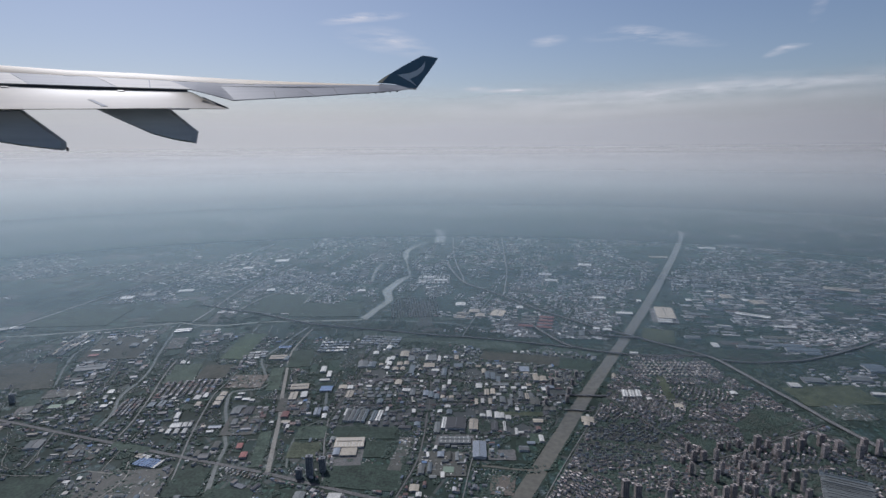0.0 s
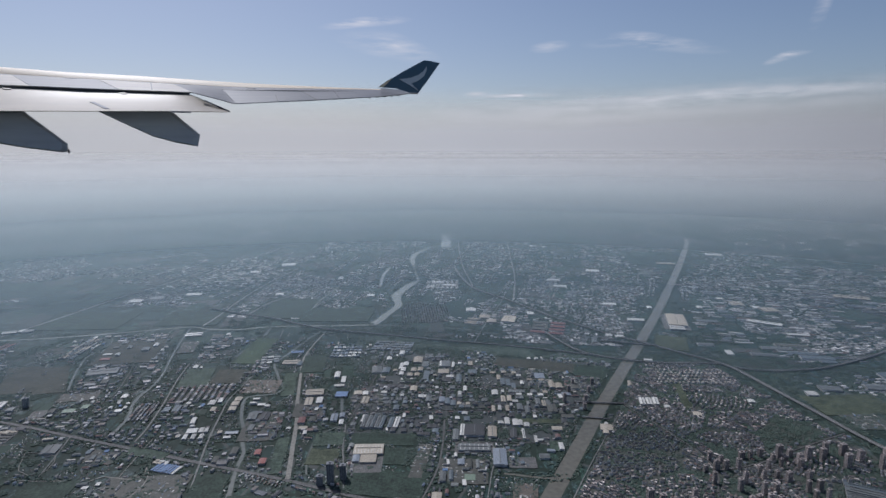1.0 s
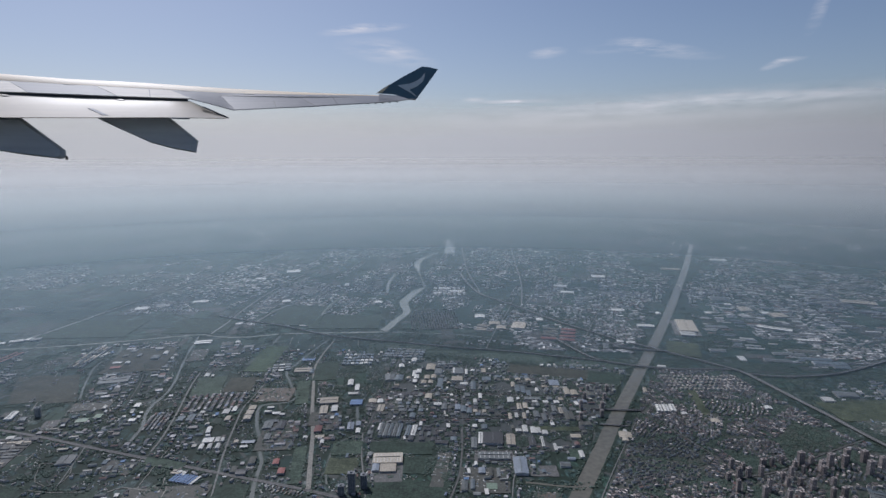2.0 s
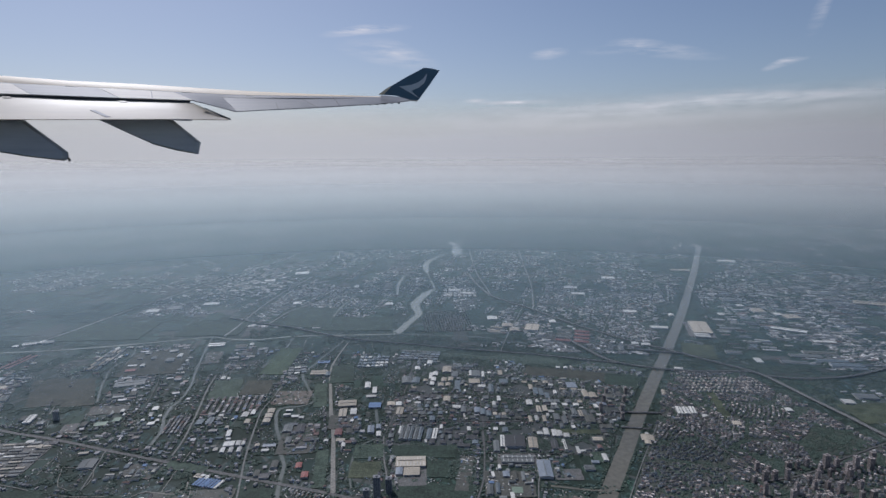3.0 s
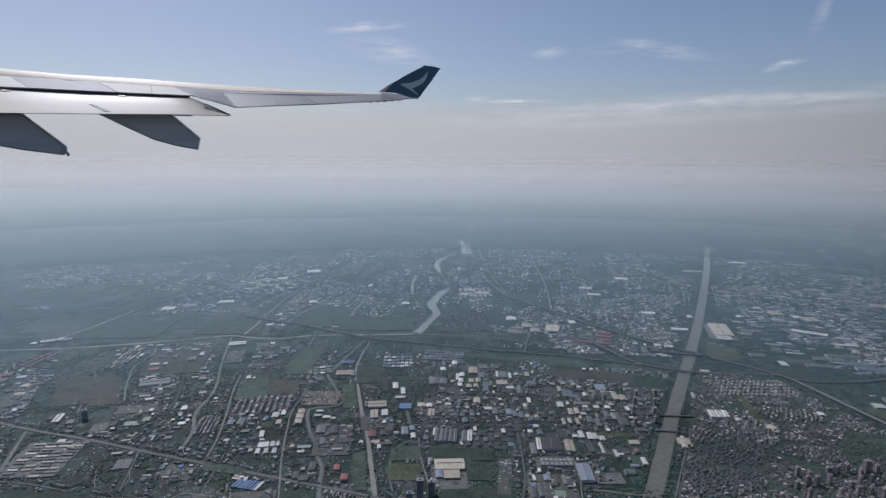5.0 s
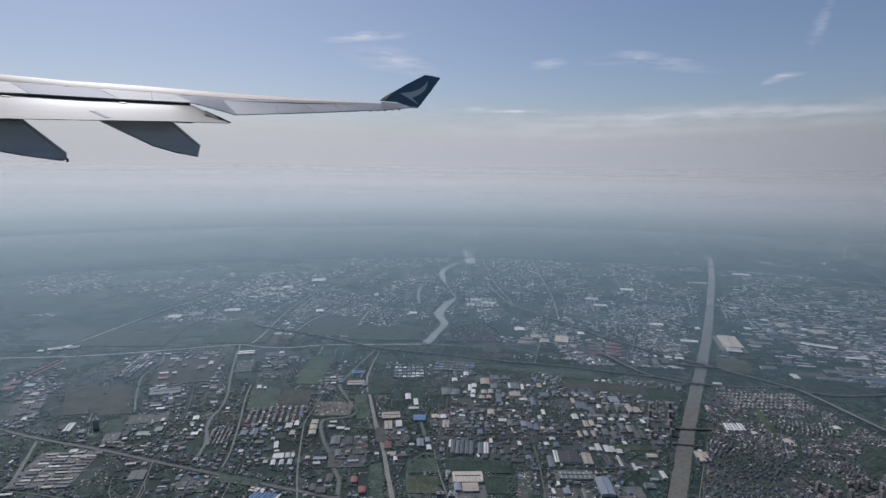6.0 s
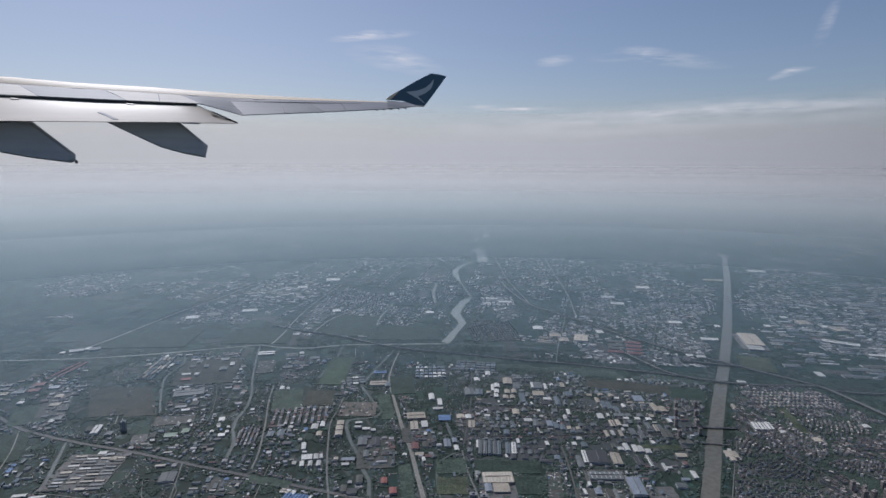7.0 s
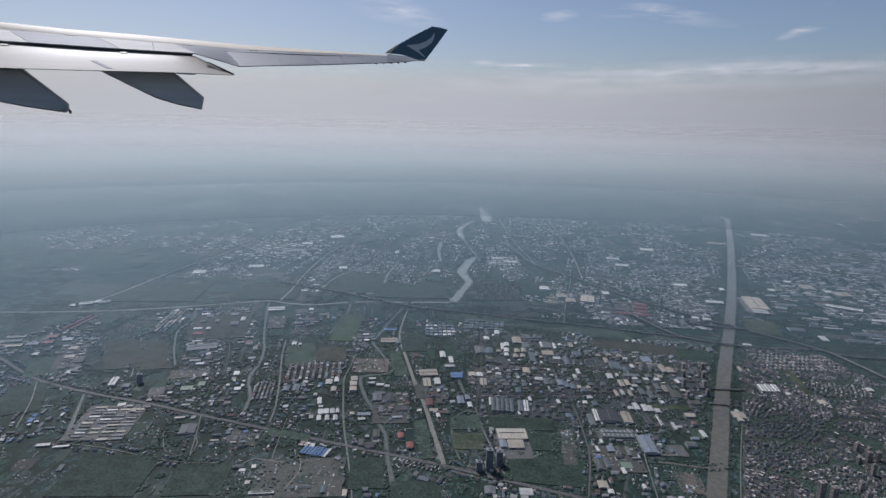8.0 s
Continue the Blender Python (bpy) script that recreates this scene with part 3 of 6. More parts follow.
water("brook_b", [(-316, 508), (-303, 470), (-288, 430), (-274, 396), (-267, 371), (-266, 357), (-261, 340), (-253, 325), (-248, 305)], [2.6, 2.6, 3, 3, 3, 3.4, 4, 4, 3.4], "winding brook with weedy banks")
water("brook_c", [(-240, 520), (-235, 482), (-236, 463), (-236, 436)], [2.4, 3, 3.5, 2.5], "short pale drainage ditch")
water("brook_d", [(-188, 530), (-194, 474), (-196, 448), (-198, 426), (-190, 410), (-180, 392), (-173, 381), (-174, 371), (-183, 366), (-191, 362), (-189, 351), (-181, 332), (-174, 320), (-168, 305), (-160, 291), (-156, 274), (-150, 255), (-140, 225), (-128, 190)],
      [2.5, 2.8, 3.2, 3.4, 3.6, 3.6, 3.6, 3, 3, 3.4, 3.8, 3.8, 3.8, 3.8, 4.2, 4.2, 4, 4, 4], "winding grey-green brook through the works")
water("brook_e", [(-354, 311), (-346, 296), (-336, 277), (-328, 262)], [2.4, 3.4, 4, 3.4], "long grey pond beside sheds")
water("works_brook", [(-129, 380), (-126, 368), (-121, 350), (-119, 346)], [3, 3.4, 3.4, 3], "still grey-green pool beside works")
water("ditch", [(-116, 327), (-124, 316), (-124, 300), (-121, 284), (-117, 272)], 2.0, "dark ditch round a field")
water("basin", [(-15, 285), (-4, 284), (8, 283), (17, 285)], 3.0, "short side basin of the canal")
water("fish_pond", [(-205, 262), (-202, 248), (-199, 232)], 3.0, "green algae-covered pond", WATER_GREEN)
water("far_stream", [(-215, 545), (-221, 576), (-227, 623), (-226, 694)], [4, 4, 3, 3], "thin pale stream", WATER_PALE)
water("far_pond", [(-175, 700), (-185, 760), (-188, 820)], [5, 8, 6], "pale fish ponds", WATER_PALE)

# ---- roads ----
road("main_road", [(-620, 440), (-499, 376), (-448, 352), (-404, 328), (-377, 319), (-347, 312), (-307, 305), (-268, 296), (-230, 288), (-179, 277), (-130, 267), (-99, 259), (-63, 250), (-20, 240), (40, 225)], 4.6, "wide grey asphalt road lined with trees")
road("dirt_road", [(-125, 267), (-135, 300), (-144, 330), (-154, 358), (-168, 402), (-179, 438), (-183, 475), (-184, 506)], [4.8, 4.6, 4.6, 4.4, 3.6, 3.0, 2.2, 2], "wide pale packed-dirt road", DIRT)
road("street_f", [(-162, 227), (-168, 247), (-177, 273), (-186, 299), (-196, 334), (-202, 358), (-203, 378), (-205, 400)], [1.8, 1.8, 2.6, 2.8, 2.8, 2.4, 2, 1.6], "pale concrete street between works", CONCRETE_ROAD)
road("street_g", [(-228, 294), (-232, 313), (-244, 351), (-257, 388), (-265, 417)], 3.0, "pale concrete lane between fields", CONCRETE_ROAD)
road("lane_h", [(-270, 296), (-264, 281), (-258, 265), (-254, 254)], 1.7, "pale concrete lane", CONCRETE_ROAD)
road("lane_i", [(-377, 405), (-359, 372), (-341, 338)], 1.6, "pale dirt lane between brown fields", DIRT)
road("street_j", [(-113, 332), (-107, 305), (-101, 285), (-94, 262)], 2.0, "grey concrete street", CONCRETE_ROAD)
road("street_k", [(-53, 345), (-51, 323), (-50, 304), (-50, 284), (-55, 250), (-60, 225)], 2.4, "grey street between works")
road("lane_l", [(-19, 300), (-21, 288), (-22, 268), (-23, 250), (-25, 225)], 1.6, "pale concrete lane", CONCRETE_ROAD)
road("street_m", [(-20, 680), (-25, 634), (-38, 549), (-44, 499), (-48, 465)], 2.2, "pale street crossing the tree belt", CONCRETE_ROAD)
road("street_n", [(95, 700), (78, 653), (56, 576), (48, 545)], 2.2, "pale street", CONCRETE_ROAD)
road("street_o", [(-58, 455), (-60, 420), (-56, 380), (-52, 345)], 1.6, "narrow grey street between works")
road("street_p", [(-116, 480), (-114, 440), (-112, 400), (-112, 332)], 1.6, "narrow grey street beside works")
road("street_q", [(-110, 348), (-60, 356), (-10, 362), (34, 372)], 1.4, "narrow grey street between works")
road("street_r", [(-112, 395), (-60, 398), (0, 399), (45, 402)], 1.4, "narrow grey street between works")
road("street_s", [(-50, 316), (-15, 318), (15, 322)], 1.3, "narrow grey street")
road("lane_t", [(-205, 376), (-240, 372), (-262, 374)], 1.2, "narrow grey lane")
road("lane_u", [(-321, 357), (-290, 364), (-268, 372)], 1.2, "narrow grey lane")
road("lane_v", [(-289, 320), (-283, 345), (-296, 385), (-318, 430)], 1.3, "narrow grey lane")
road("lane_w", [(-220, 300), (-213, 262), (-206, 235)], 1.0, "dirt track", DIRT)
road("lane_x", [(-395, 322), (-378, 297), (-362, 268)], 1.6, "dirt lane between plots", DIRT)
road("lane_y", [(-330, 258), (-300, 256), (-262, 250), (-238, 252)], 1.2, "dirt track along the fields", DIRT)
road("site_track", [(-225, 253), (-220, 258), (-207, 257), (-200, 259), (-204, 269)], 1.7, "winding dirt track on a bare site", DIRT)
road("site_track_b", [(-204, 269), (-199, 263), (-195, 251), (-197, 236)], 1.5, "dirt track on a bare site", DIRT)
road("site_track_c", [(-281, 276), (-261, 274), (-255, 256), (-269, 258), (-281, 276)], 0.9, "dirt track round small plots", DIRT)
road("far_road_w", [(-473, 462), (-473, 475), (-468, 512), (-465, 555), (-461, 619), (-453, 662), (-440, 780)], 6, "straight pale road across fields", PALE_ROAD)
road("far_road_x", [(-308, 516), (-310, 550), (-318, 617), (-322, 700), (-318, 800)], 4.6, "pale far road", PALE_ROAD)
road("far_road_y", [(-282, 557), (-281, 588), (-278, 615), (-264, 650), (-250, 700)], 4.4, "pale far road", PALE_ROAD)
road("far_road_q", [(-128, 1231), (-105, 1009), (-86, 853), (-65, 739), (-60, 705)], 4.5, "long straight pale far road", PALE_ROAD)
road("far_road_r", [(-28, 1236), (-17, 957), (-9, 778), (-10, 660)], 4.5, "long straight pale far road", PALE_ROAD)
road("town_street", [(62, 380), (78, 350), (92, 320), (96, 300), (90, 280)], 2.0, "grey street through the dense town")
road("town_avenue", [(95, 300), (120, 310), (150, 330), (185, 352)], 2.0, "grey avenue through the town")
road("quay_road", [(8, 235), (24, 280), (40, 322), (56, 362)], 1.4, "narrow road on the canal bank", CONCRETE_ROAD)


def viaduct(name, pts, width, z, label):
    """A raised road: deck, parapets and pairs of piers."""
    line = smooth_line(pts, 5.0)
    LINES[name] = line
    root = new(name)
    tagged(root, label, "viaduct", kind="structure")
    HALF[name] = width / 2
    mark_line(smooth_line(pts, 1.0), width / 2)
    part("deck", *strip(line, width, z - 0.3, z), CONCRETE_ROAD, root)
    n = sides(line) * (width / 2)
    part("parapet", *strip(line + n, 0.25, z - 0.1, z + 0.28), CONCRETE, root)
    part("parapet", *strip(line - n, 0.25, z - 0.1, z + 0.28), CONCRETE, root)
    part("median", *strip(line, 0.3, z, z + 0.12), CONCRETE, root)
    for k in range(1, len(line), 2):
        for s in (-0.5, 0.5):
            q = line[k] + n[k] * s
            part("pier", *boxes([(q[0] - 0.3, q[0] + 0.3, q[1] - 0.3, q[1] + 0.3, -0.2, z - 0.25)]), CONCRETE, root)


viaduct("expressway", [(-95, 830), (-82, 773), (-61, 707), (-38, 674), (-11, 641), (24, 591), (55, 556), (78, 531), (100, 513), (118, 496), (136, 480), (155, 461), (164, 438), (172, 412), (181, 385), (191, 351), (203, 318), (220, 270)], 2.7, 0.9, "raised expressway on piers across the plain")
viaduct("slip_road", [(15, 540), (27, 513), (44, 482), (61, 470), (80, 464), (108, 460), (132, 463), (152, 463)], 2.2, 1.2, "raised slip road curving over the canal")
viaduct("railway", [(-330, 575), (-289, 559), (-255, 549), (-218, 531), (-184, 517), (-133, 508), (-73, 497), (-28, 491), (25, 480), (50, 474)], 1.9, 1.1, "raised railway line beside a tree belt")
viaduct("east_line", [(160, 456), (181, 452), (222, 461), (268, 488), (317, 524), (400, 590)], 2.0, 1.1, "raised line curving away to the east")
viaduct("canal_bridge", [(30, 379), (40, 379), (50, 379), (64, 380)], 1.5, 0.7, "concrete road bridge over the canal")
viaduct("foot_bridge", [(33, 356), (40, 356), (50, 355)], 0.9, 0.6, "narrow concrete bridge over the canal")
viaduct("north_bridge", [(66, 512), (90, 507), (112, 504)], 2.4, 1.1, "concrete bridge over the canal")

# ---- fields and yards ----
field("brown", -372, 373, 23, 56, 19, "brown tilled field", -0.3)
field("brown", -349, 376, 21, 56, 19, "brown tilled field", -0.3)
field("green", -409, 345, 20, 34, 30, "dark green crop field")
field("dark", -385, 300, 22, 40, 30, "dark green field")
field("yard", -405, 366, 18, 50, 30, "bare brown yard between houses")
field("lime", -226, 455, 20, 64, 4, "bright green crop field", -0.05)
field("green", -244, 391, 21, 40, 11, "green crop field", -0.12)
field("brown", -222, 397, 21, 28, 11, "brown tilled plot")
field("green", -171, 388, 9, 44, 17, "green strip of grass beside a brook")
field("dark", -167, 430, 18, 38, 13, "dark green field")
field("green", -117, 311, 17, 16, 9, "green meadow")
field("olive", -114, 291, 17, 17, 6, "olive meadow with bare patches")
field("green", -139, 290, 7, 40, 14, "green strip beside the dirt road")
field("dark", -86, 314, 37, 14, 4, "dark green field")
field("dark", -75, 296, 13, 18, 4, "dark green field")
field("dark", -74, 269, 40, 24, -2, "dark green field with pale specks")
field("yard", -60, 293, 7, 35, -1, "bare brown yard")
field("concrete", -90, 289, 19, 24, 8, "grey concrete yard round a warehouse")
field("yard", 208, 371, 24, 22, 8, "bare beige building site beside the expressway")
field("beige", -189, 381, 25, 24, 8, "bare beige building site")
field("yard", -288, 456, 14, 30, 18, "bare brown yard")
field("yard", -306, 349, 25, 14, 20, "bare brown yard")
field("concrete", -312, 320, 9, 14, 25, "grey concrete yard")
field("concrete", -5, 297, 15, 11, 5, "grey concrete plaza")
field("beige", -4, 268, 12, 17, -4, "pale sandy works yard by the canal")
field("olive", 127, 514, 27, 40, -12, "olive grass field beside the canal")
field("olive", 211, 396, 52, 30, 10, "olive grass field")
field("yard", 209, 368, 17, 16, -12, "bare brown building site")
field("yard", -193, 246, 42, 32, 11, "bare brown building site with tracks")
field("dark", -285, 235, 40, 34, 8, "dark green marshy field")
field("dark", -240, 238, 26, 26, 10, "dark green field")
field("dark", -162, 254, 17, 26, 12, "dark green overgrown plot")
field("dark", -135, 240, 24, 22, 10, "dark green field")
field("green", -213, 283, 26, 8, -8, "dark grass plot beside the road")
field("yard", -235, 276, 20, 12, -8, "bare brown plot")
field("dark", -20, 482, 70, 22, -7, "dark green tree belt ground")
field("dark", -82, 486, 60, 12, -6, "dark green tree belt ground")
field("brown", 6, 447, 62, 20, -9, "brown fallow field beside the tree belt")
field("dark", 48, 438, 24, 24, -8, "dark green grass beside the canal")
field("dark", -190, 570, 70, 50, 6, "wide green field beside the river")
field("dark", -330, 540, 60, 50, 10, "wide green field")
field("dark", -430, 520, 80, 60, 10, "wide dark green field")
field("dark", -250, 590, 50, 80, 5, "wide dark green field")
field("olive", 5, 348, 30, 6, 3, "olive scrub plot between works")
field("green", 14, 317, 8, 11, 5, "green plot by the canal")
field("olive", 105, 401, 7, 46, -4, "olive grass strip between town quarters")
field("concrete", -318, 281, 33, 40, 13, "grey concrete ground between sheds")
field("yard", -163, 322, 22, 38, 12, "brown works yard")
field("brown", -330, 440, 46, 60, 18, "bare ground between village houses")
field("yard", -142, 347, 20, 20, 10, "tan rubble yard beside the dirt road")
field("yard", -108, 373, 24, 20, 6, "tan works yard with stacked goods")
field("concrete", -32, 310, 22, 12, 4, "grey concrete yard")
field("yard", -36, 285, 26, 24, 3, "grey-brown works yard")
field("concrete", 147, 580, 24, 52, -8, "grey concrete yard round a large hall")

# ---- marked buildings ----
warehouse(-90.6, 299.8, 16.3, 10.6, 8.5, "beige", 1.6, 0.5, 9, label="large hall with a ribbed beige roof on a green field", strip_mat="white")
warehouse(-88.5, 290.2, 8.5, 8.0, 8.5, "beige", 1.3, 0.35, 0, label="low beige annexe beside the large hall")
warehouse(-95.3, 290.0, 3.6, 7.6, 8.5, "steel", 1.2, 0.3, label="small annexe with a faded blue roof")
warehouse(-17.3, 299.8, 7.3, 17, 4, "steel", 1.5, 0.5, label="long hall with a faded blue roof beside the plaza")
warehouse(-127.6, 372.5, 8.0, 8.0, 7, "blue", 1.2, 0.4, label="hall with a bright blue roof")
warehouse(-189.3, 452.9, 10, 5, 13, "blue", 1.2, 0.3, label="hall with a bright blue roof")
warehouse(-33.2, 329.8, 11.8, 14, 2, "dark", 1.5, 0.3, label="large hall with a dark roof")
warehouse(-40.5, 329.5, 2.4, 14, 2, "white", 1.3, 0.2, label="narrow hall with a white roof")
warehouse(-22.6, 329.3, 5.1, 13, 2, "beige", 1.3, 0.3, label="hall with a beige roof")
warehouse(-32, 309, 18, 7.2, 5, "grey", 1.4, 0.35, 7, label="hall with a grey roof and white roof lights")
warehouse(-346.3, 328, 4.2, 12, 20, "white", 1.5, 0.3, label="bright white hall beside the road")
warehouse(-289.6, 333.9, 4.4, 6, 17, "green", 1.0, 0.2, label="small shed with a pale green roof")
warehouse(-295.8, 327, 7, 5.5, 17, "green", 1.0, 0.2, label="shed with a pale green roof")
warehouse(-320.8, 393.4, 21, 11, 24, "grey", 1.1, 0.3, label="wide low grey hall in the village")
warehouse(-151.4, 290.1, 3.2, 5.6, 14, "red", 1.2, 0.2, label="small hall with a red roof")
warehouse(-144.8, 281, 3.6, 5.6, 13, "red", 1.2, 0.2, label="small hall with a red roof")
warehouse(-201.3, 309.9, 6.0, 5.8, 16, "white", 1.2, 0.2, label="white hall beside the street")
warehouse(-196.2, 311.2, 2.6, 5.8, 16, "white", 1.2, 0.2, label="white hall beside the street")
warehouse(-193.4, 312, 1.8, 5, 16, "white", 1.1, 0.2, label="narrow white hall beside the street")
warehouse(-207.5, 322.1, 2.5, 8.2, 17, "white", 1.5, 0.2, label="tall white hall beside the street")
for k in range(3):
    warehouse(-201.5 + 4.6 * k, 302 + 0.9 * k, 2.3, 5.8, 15, "white", 1.1, 0.4, label="small white arched hall in a row")
warehouse(-147.2, 373.6, 12.2, 9.5, 14, "beige", 1.3, 0.05, label="flat-roofed beige works building")
warehouse(-146, 358.1, 4.8, 12, 12, "beige", 1.4, 0.05, label="flat-roofed beige works building")
warehouse(-139.6, 361.2, 4, 9, 12, "white", 1.3, 0.05, label="flat-roofed white works building")
warehouse(-185.5, 428.9, 13, 8.5, 10, "beige", 1.2, 0.05, label="flat-roofed beige works building")
warehouse(-14.7, 569.5, 13, 21, -8, "beige", 1.6, 0.3, label="large hall with a beige roof")
warehouse(149, 584, 17, 40, -8, "beige", 2.0, 0.3, 0, label="very large beige hall beside the canal")
warehouse(143, 557, 13, 12, -8, "white", 1.8, 0.2, 0, label="white annexe of the large canal-side hall")
warehouse(231.9, 584.7, 30, 8, -28, "white", 1.4, 0.2, label="long low hall with a white roof")
warehouse(256, 634, 15, 16, 5, "beige", 1.6, 0.3, label="hall with a beige roof")
warehouse(371, 701, 34, 15, -20, "beige", 1.6, 0.3, label="long hall with a beige roof")
warehouse(193.8, 410.4, 7, 7, 0, "white", 1.3, 0.2, label="white hall beside the expressway")
warehouse(-474, 473.6, 11, 7, 30, "white", 1.5, 0.2, label="bright white hall in the fields")
warehouse(-461, 480, 9, 7, 30, "grey", 1.5, 0.2, label="grey hall in the fields")
warehouse(-32.2, 279, 5.4, 5.4, 3, "green", 0.5, 0.05, label="low pale green covered court")
halls([(79.6 + 4.4 * k, 383.7 + 0.6 * k, 3.4, 10.5, -4) for k in (-1, 0, 1)], ["white"], 1.6)
halls([(-443 + 5 * k, 428, 34, 2.4, 95 - 4) for k in (-1, 0.2)], ["rust", "tile"], 0.9)
halls(rows(-376, 441, 13, 54, 11, 4, 5, 0.6, 0.8), ["grey", "slate", "beige", "grey", "tile"], 0.9)
halls(rows(-301, 489, 14.8, 13, 18, 1, 2, 0.95, 0.5, 0.03), ["white"], 1.1)
halls(rows(-315.9, 280.4, 29, 40, 13, 4, 11, 0.78, 0.42, 0.16, 0.06), ["grey", "tile", "grey", "slate", "white", "tile", "beige"], 0.8, "grey-roofed sheds in a block", name="shed")
halls(rows(-204.7, 433, 15, 16, 18, 3, 3, 0.8, 0.6), ["white", "grey", "slate"], 1.0)
halls(rows(-193, 348.7, 5, 24, 13, 1, 3, 0.9, 0.7), ["beige", "white"], 1.2)
halls(rows(-148.6, 458.6, 25, 28, 8, 7, 4, 0.78, 0.55, 0.05), ["slate", "steel", "slate", "grey", "white"], 1.0, "blue-grey halls in rows")
halls(rows(-113, 478, 34, 24, -1, 8, 4, 0.8, 0.55, 0.05), ["slate", "steel", "grey", "slate"], 1.0, "blue-grey halls in rows")
halls(rows(-96, 334, 14, 17.5, 2, 5, 1, 0.74, 0.92, 0.03), ["grey", "slate"], 1.2, "long grey halls side by side")
halls(rows(-83.5, 335, 7, 15, 2, 2, 1, 0.8, 0.9, 0.05), ["slate", "white"], 1.2, "long grey halls side by side")
halls(rows(-192.6, 268.8, 15, 8, -9, 8, 1, 0.66, 0.95, 0.05), ["blue", "blue", "white", "steel"], 0.7, "blue and white site huts in rows", name="site_hut")
halls(rows(-199, 274.5, 9, 4, -9, 3, 2, 0.7, 0.7), ["beige", "white"], 0.7, "site huts", name="site_hut")
halls(rows(22.6, 546, 33, 42, -8, 2, 4, 0.84, 0.62, 0.04), ["rust", "rust", "tile"], 1.4, "red-brown halls in rows")
halls(rows(-50.7, 560.7, 13, 22, -10, 1, 4, 0.9, 0.6, 0.03), ["beige", "tile"], 1.3)
halls(rows(161, 279.7, 26, 22, 68, 8, 1, 0.9, 0.98, 0.02), ["slate", "grey"], 1.3, "long blue-grey sheds side by side")

# halls in the villages and across the canal
warehouse(-468, 481, 5.7, 6.9, 18, "white", rnd.uniform(0.8, 1.3))
warehouse(-483, 467, 4.6, 5.0, 18, "white", rnd.uniform(0.8, 1.3))
warehouse(-443, 395, 8.0, 6.3, 18, "rust", rnd.uniform(0.8, 1.3))
warehouse(-438, 384, 7.8, 6.0, 18, "rust", rnd.uniform(0.8, 1.3))
warehouse(-446, 379, 8.5, 5.9, 18, "slate", rnd.uniform(0.8, 1.3))
warehouse(-428, 392, 7.1, 6.1, 18, "steel", rnd.uniform(0.8, 1.3))
warehouse(-429, 361, 3.7, 4.3, 18, "white", rnd.uniform(0.8, 1.3))
warehouse(-466, 382, 14.8, 4.9, 18, "grey", rnd.uniform(0.8, 1.3))
warehouse(-469, 390, 13.5, 5.1, 18, "grey", rnd.uniform(0.8, 1.3))
warehouse(-457, 374, 10.7, 4.7, 18, "beige", rnd.uniform(0.8, 1.3))
warehouse(-411, 376, 5.4, 5.6, 18, "beige", rnd.uniform(0.8, 1.3))
warehouse(-403, 362, 6.7, 5.2, 18, "beige", rnd.uniform(0.8, 1.3))
warehouse(-391, 355, 5.8, 5.0, 18, "tile", rnd.uniform(0.8, 1.3))
warehouse(-384, 341, 4.9, 5.6, 18, "grey", rnd.uniform(0.8, 1.3))
warehouse(-385, 337, 3.1, 4.6, 18, "white", rnd.uniform(0.8, 1.3))
warehouse(-344, 430, 6.8, 3.8, 18, "white", rnd.uniform(0.8, 1.3))
warehouse(-335, 430, 3.4, 5.0, 18, "white", rnd.uniform(0.8, 1.3))
warehouse(-338, 419, 7.5, 4.8, 18, "red", rnd.uniform(0.8, 1.3))
warehouse(-330, 403, 7.3, 3.3, 18, "slate", rnd.uniform(0.8, 1.3))
warehouse(-337, 449, 3.5, 6.7, 18, "grey", rnd.uniform(0.8, 1.3))
warehouse(-349, 460, 4.5, 7.0, 18, "grey", rnd.uniform(0.8, 1.3))
warehouse(-348, 447, 4.4, 5.4, 18, "tile", rnd.uniform(0.8, 1.3))
warehouse(-318, 457, 3.6, 8.1, 18, "white", rnd.uniform(0.8, 1.3))
warehouse(-305, 445, 2.2, 5.1, 18, "white", rnd.uniform(0.8, 1.3))
warehouse(-330, 468, 6.4, 5.7, 18, "grey", rnd.uniform(0.8, 1.3))
warehouse(-320, 445, 6.1, 7.8, 18, "grey", rnd.uniform(0.8, 1.3))
warehouse(-276, 485, 9.5, 10.1, 18, "tile", rnd.uniform(0.8, 1.3))
warehouse(-264, 467, 11.0, 6.7, 18, "tile", rnd.uniform(0.8, 1.3))
warehouse(-269, 456, 8.1, 5.2, 18, "grey", rnd.uniform(0.8, 1.3))
warehouse(-270, 493, 3.8, 5.9, 18, "white", rnd.uniform(0.8, 1.3))
warehouse(-254, 481, 8.4, 5.6, 18, "grey", rnd.uniform(0.8, 1.3))
warehouse(-256, 411, 3.3, 6.4, 18, "white", rnd.uniform(0.8, 1.3))
warehouse(-251, 410, 2.0, 4.2, 18, "white", rnd.uniform(0.8, 1.3))
warehouse(-275, 353, 3.6, 5.9, 18, "white", rnd.uniform(0.8, 1.3))
warehouse(-271, 341, 1.7, 2.4, 18, "white", rnd.uniform(0.8, 1.3))
warehouse(-265, 342, 1.7, 2.4, 18, "white", rnd.uniform(0.8, 1.3))
warehouse(-264, 331, 4.0, 3.8, 18, "white", rnd.uniform(0.8, 1.3))
warehouse(-263, 336, 2.0, 3.1, 18, "white", rnd.uniform(0.8, 1.3))
warehouse(-232, 348, 4.2, 3.1, 11, "grey", rnd.uniform(0.8, 1.3))
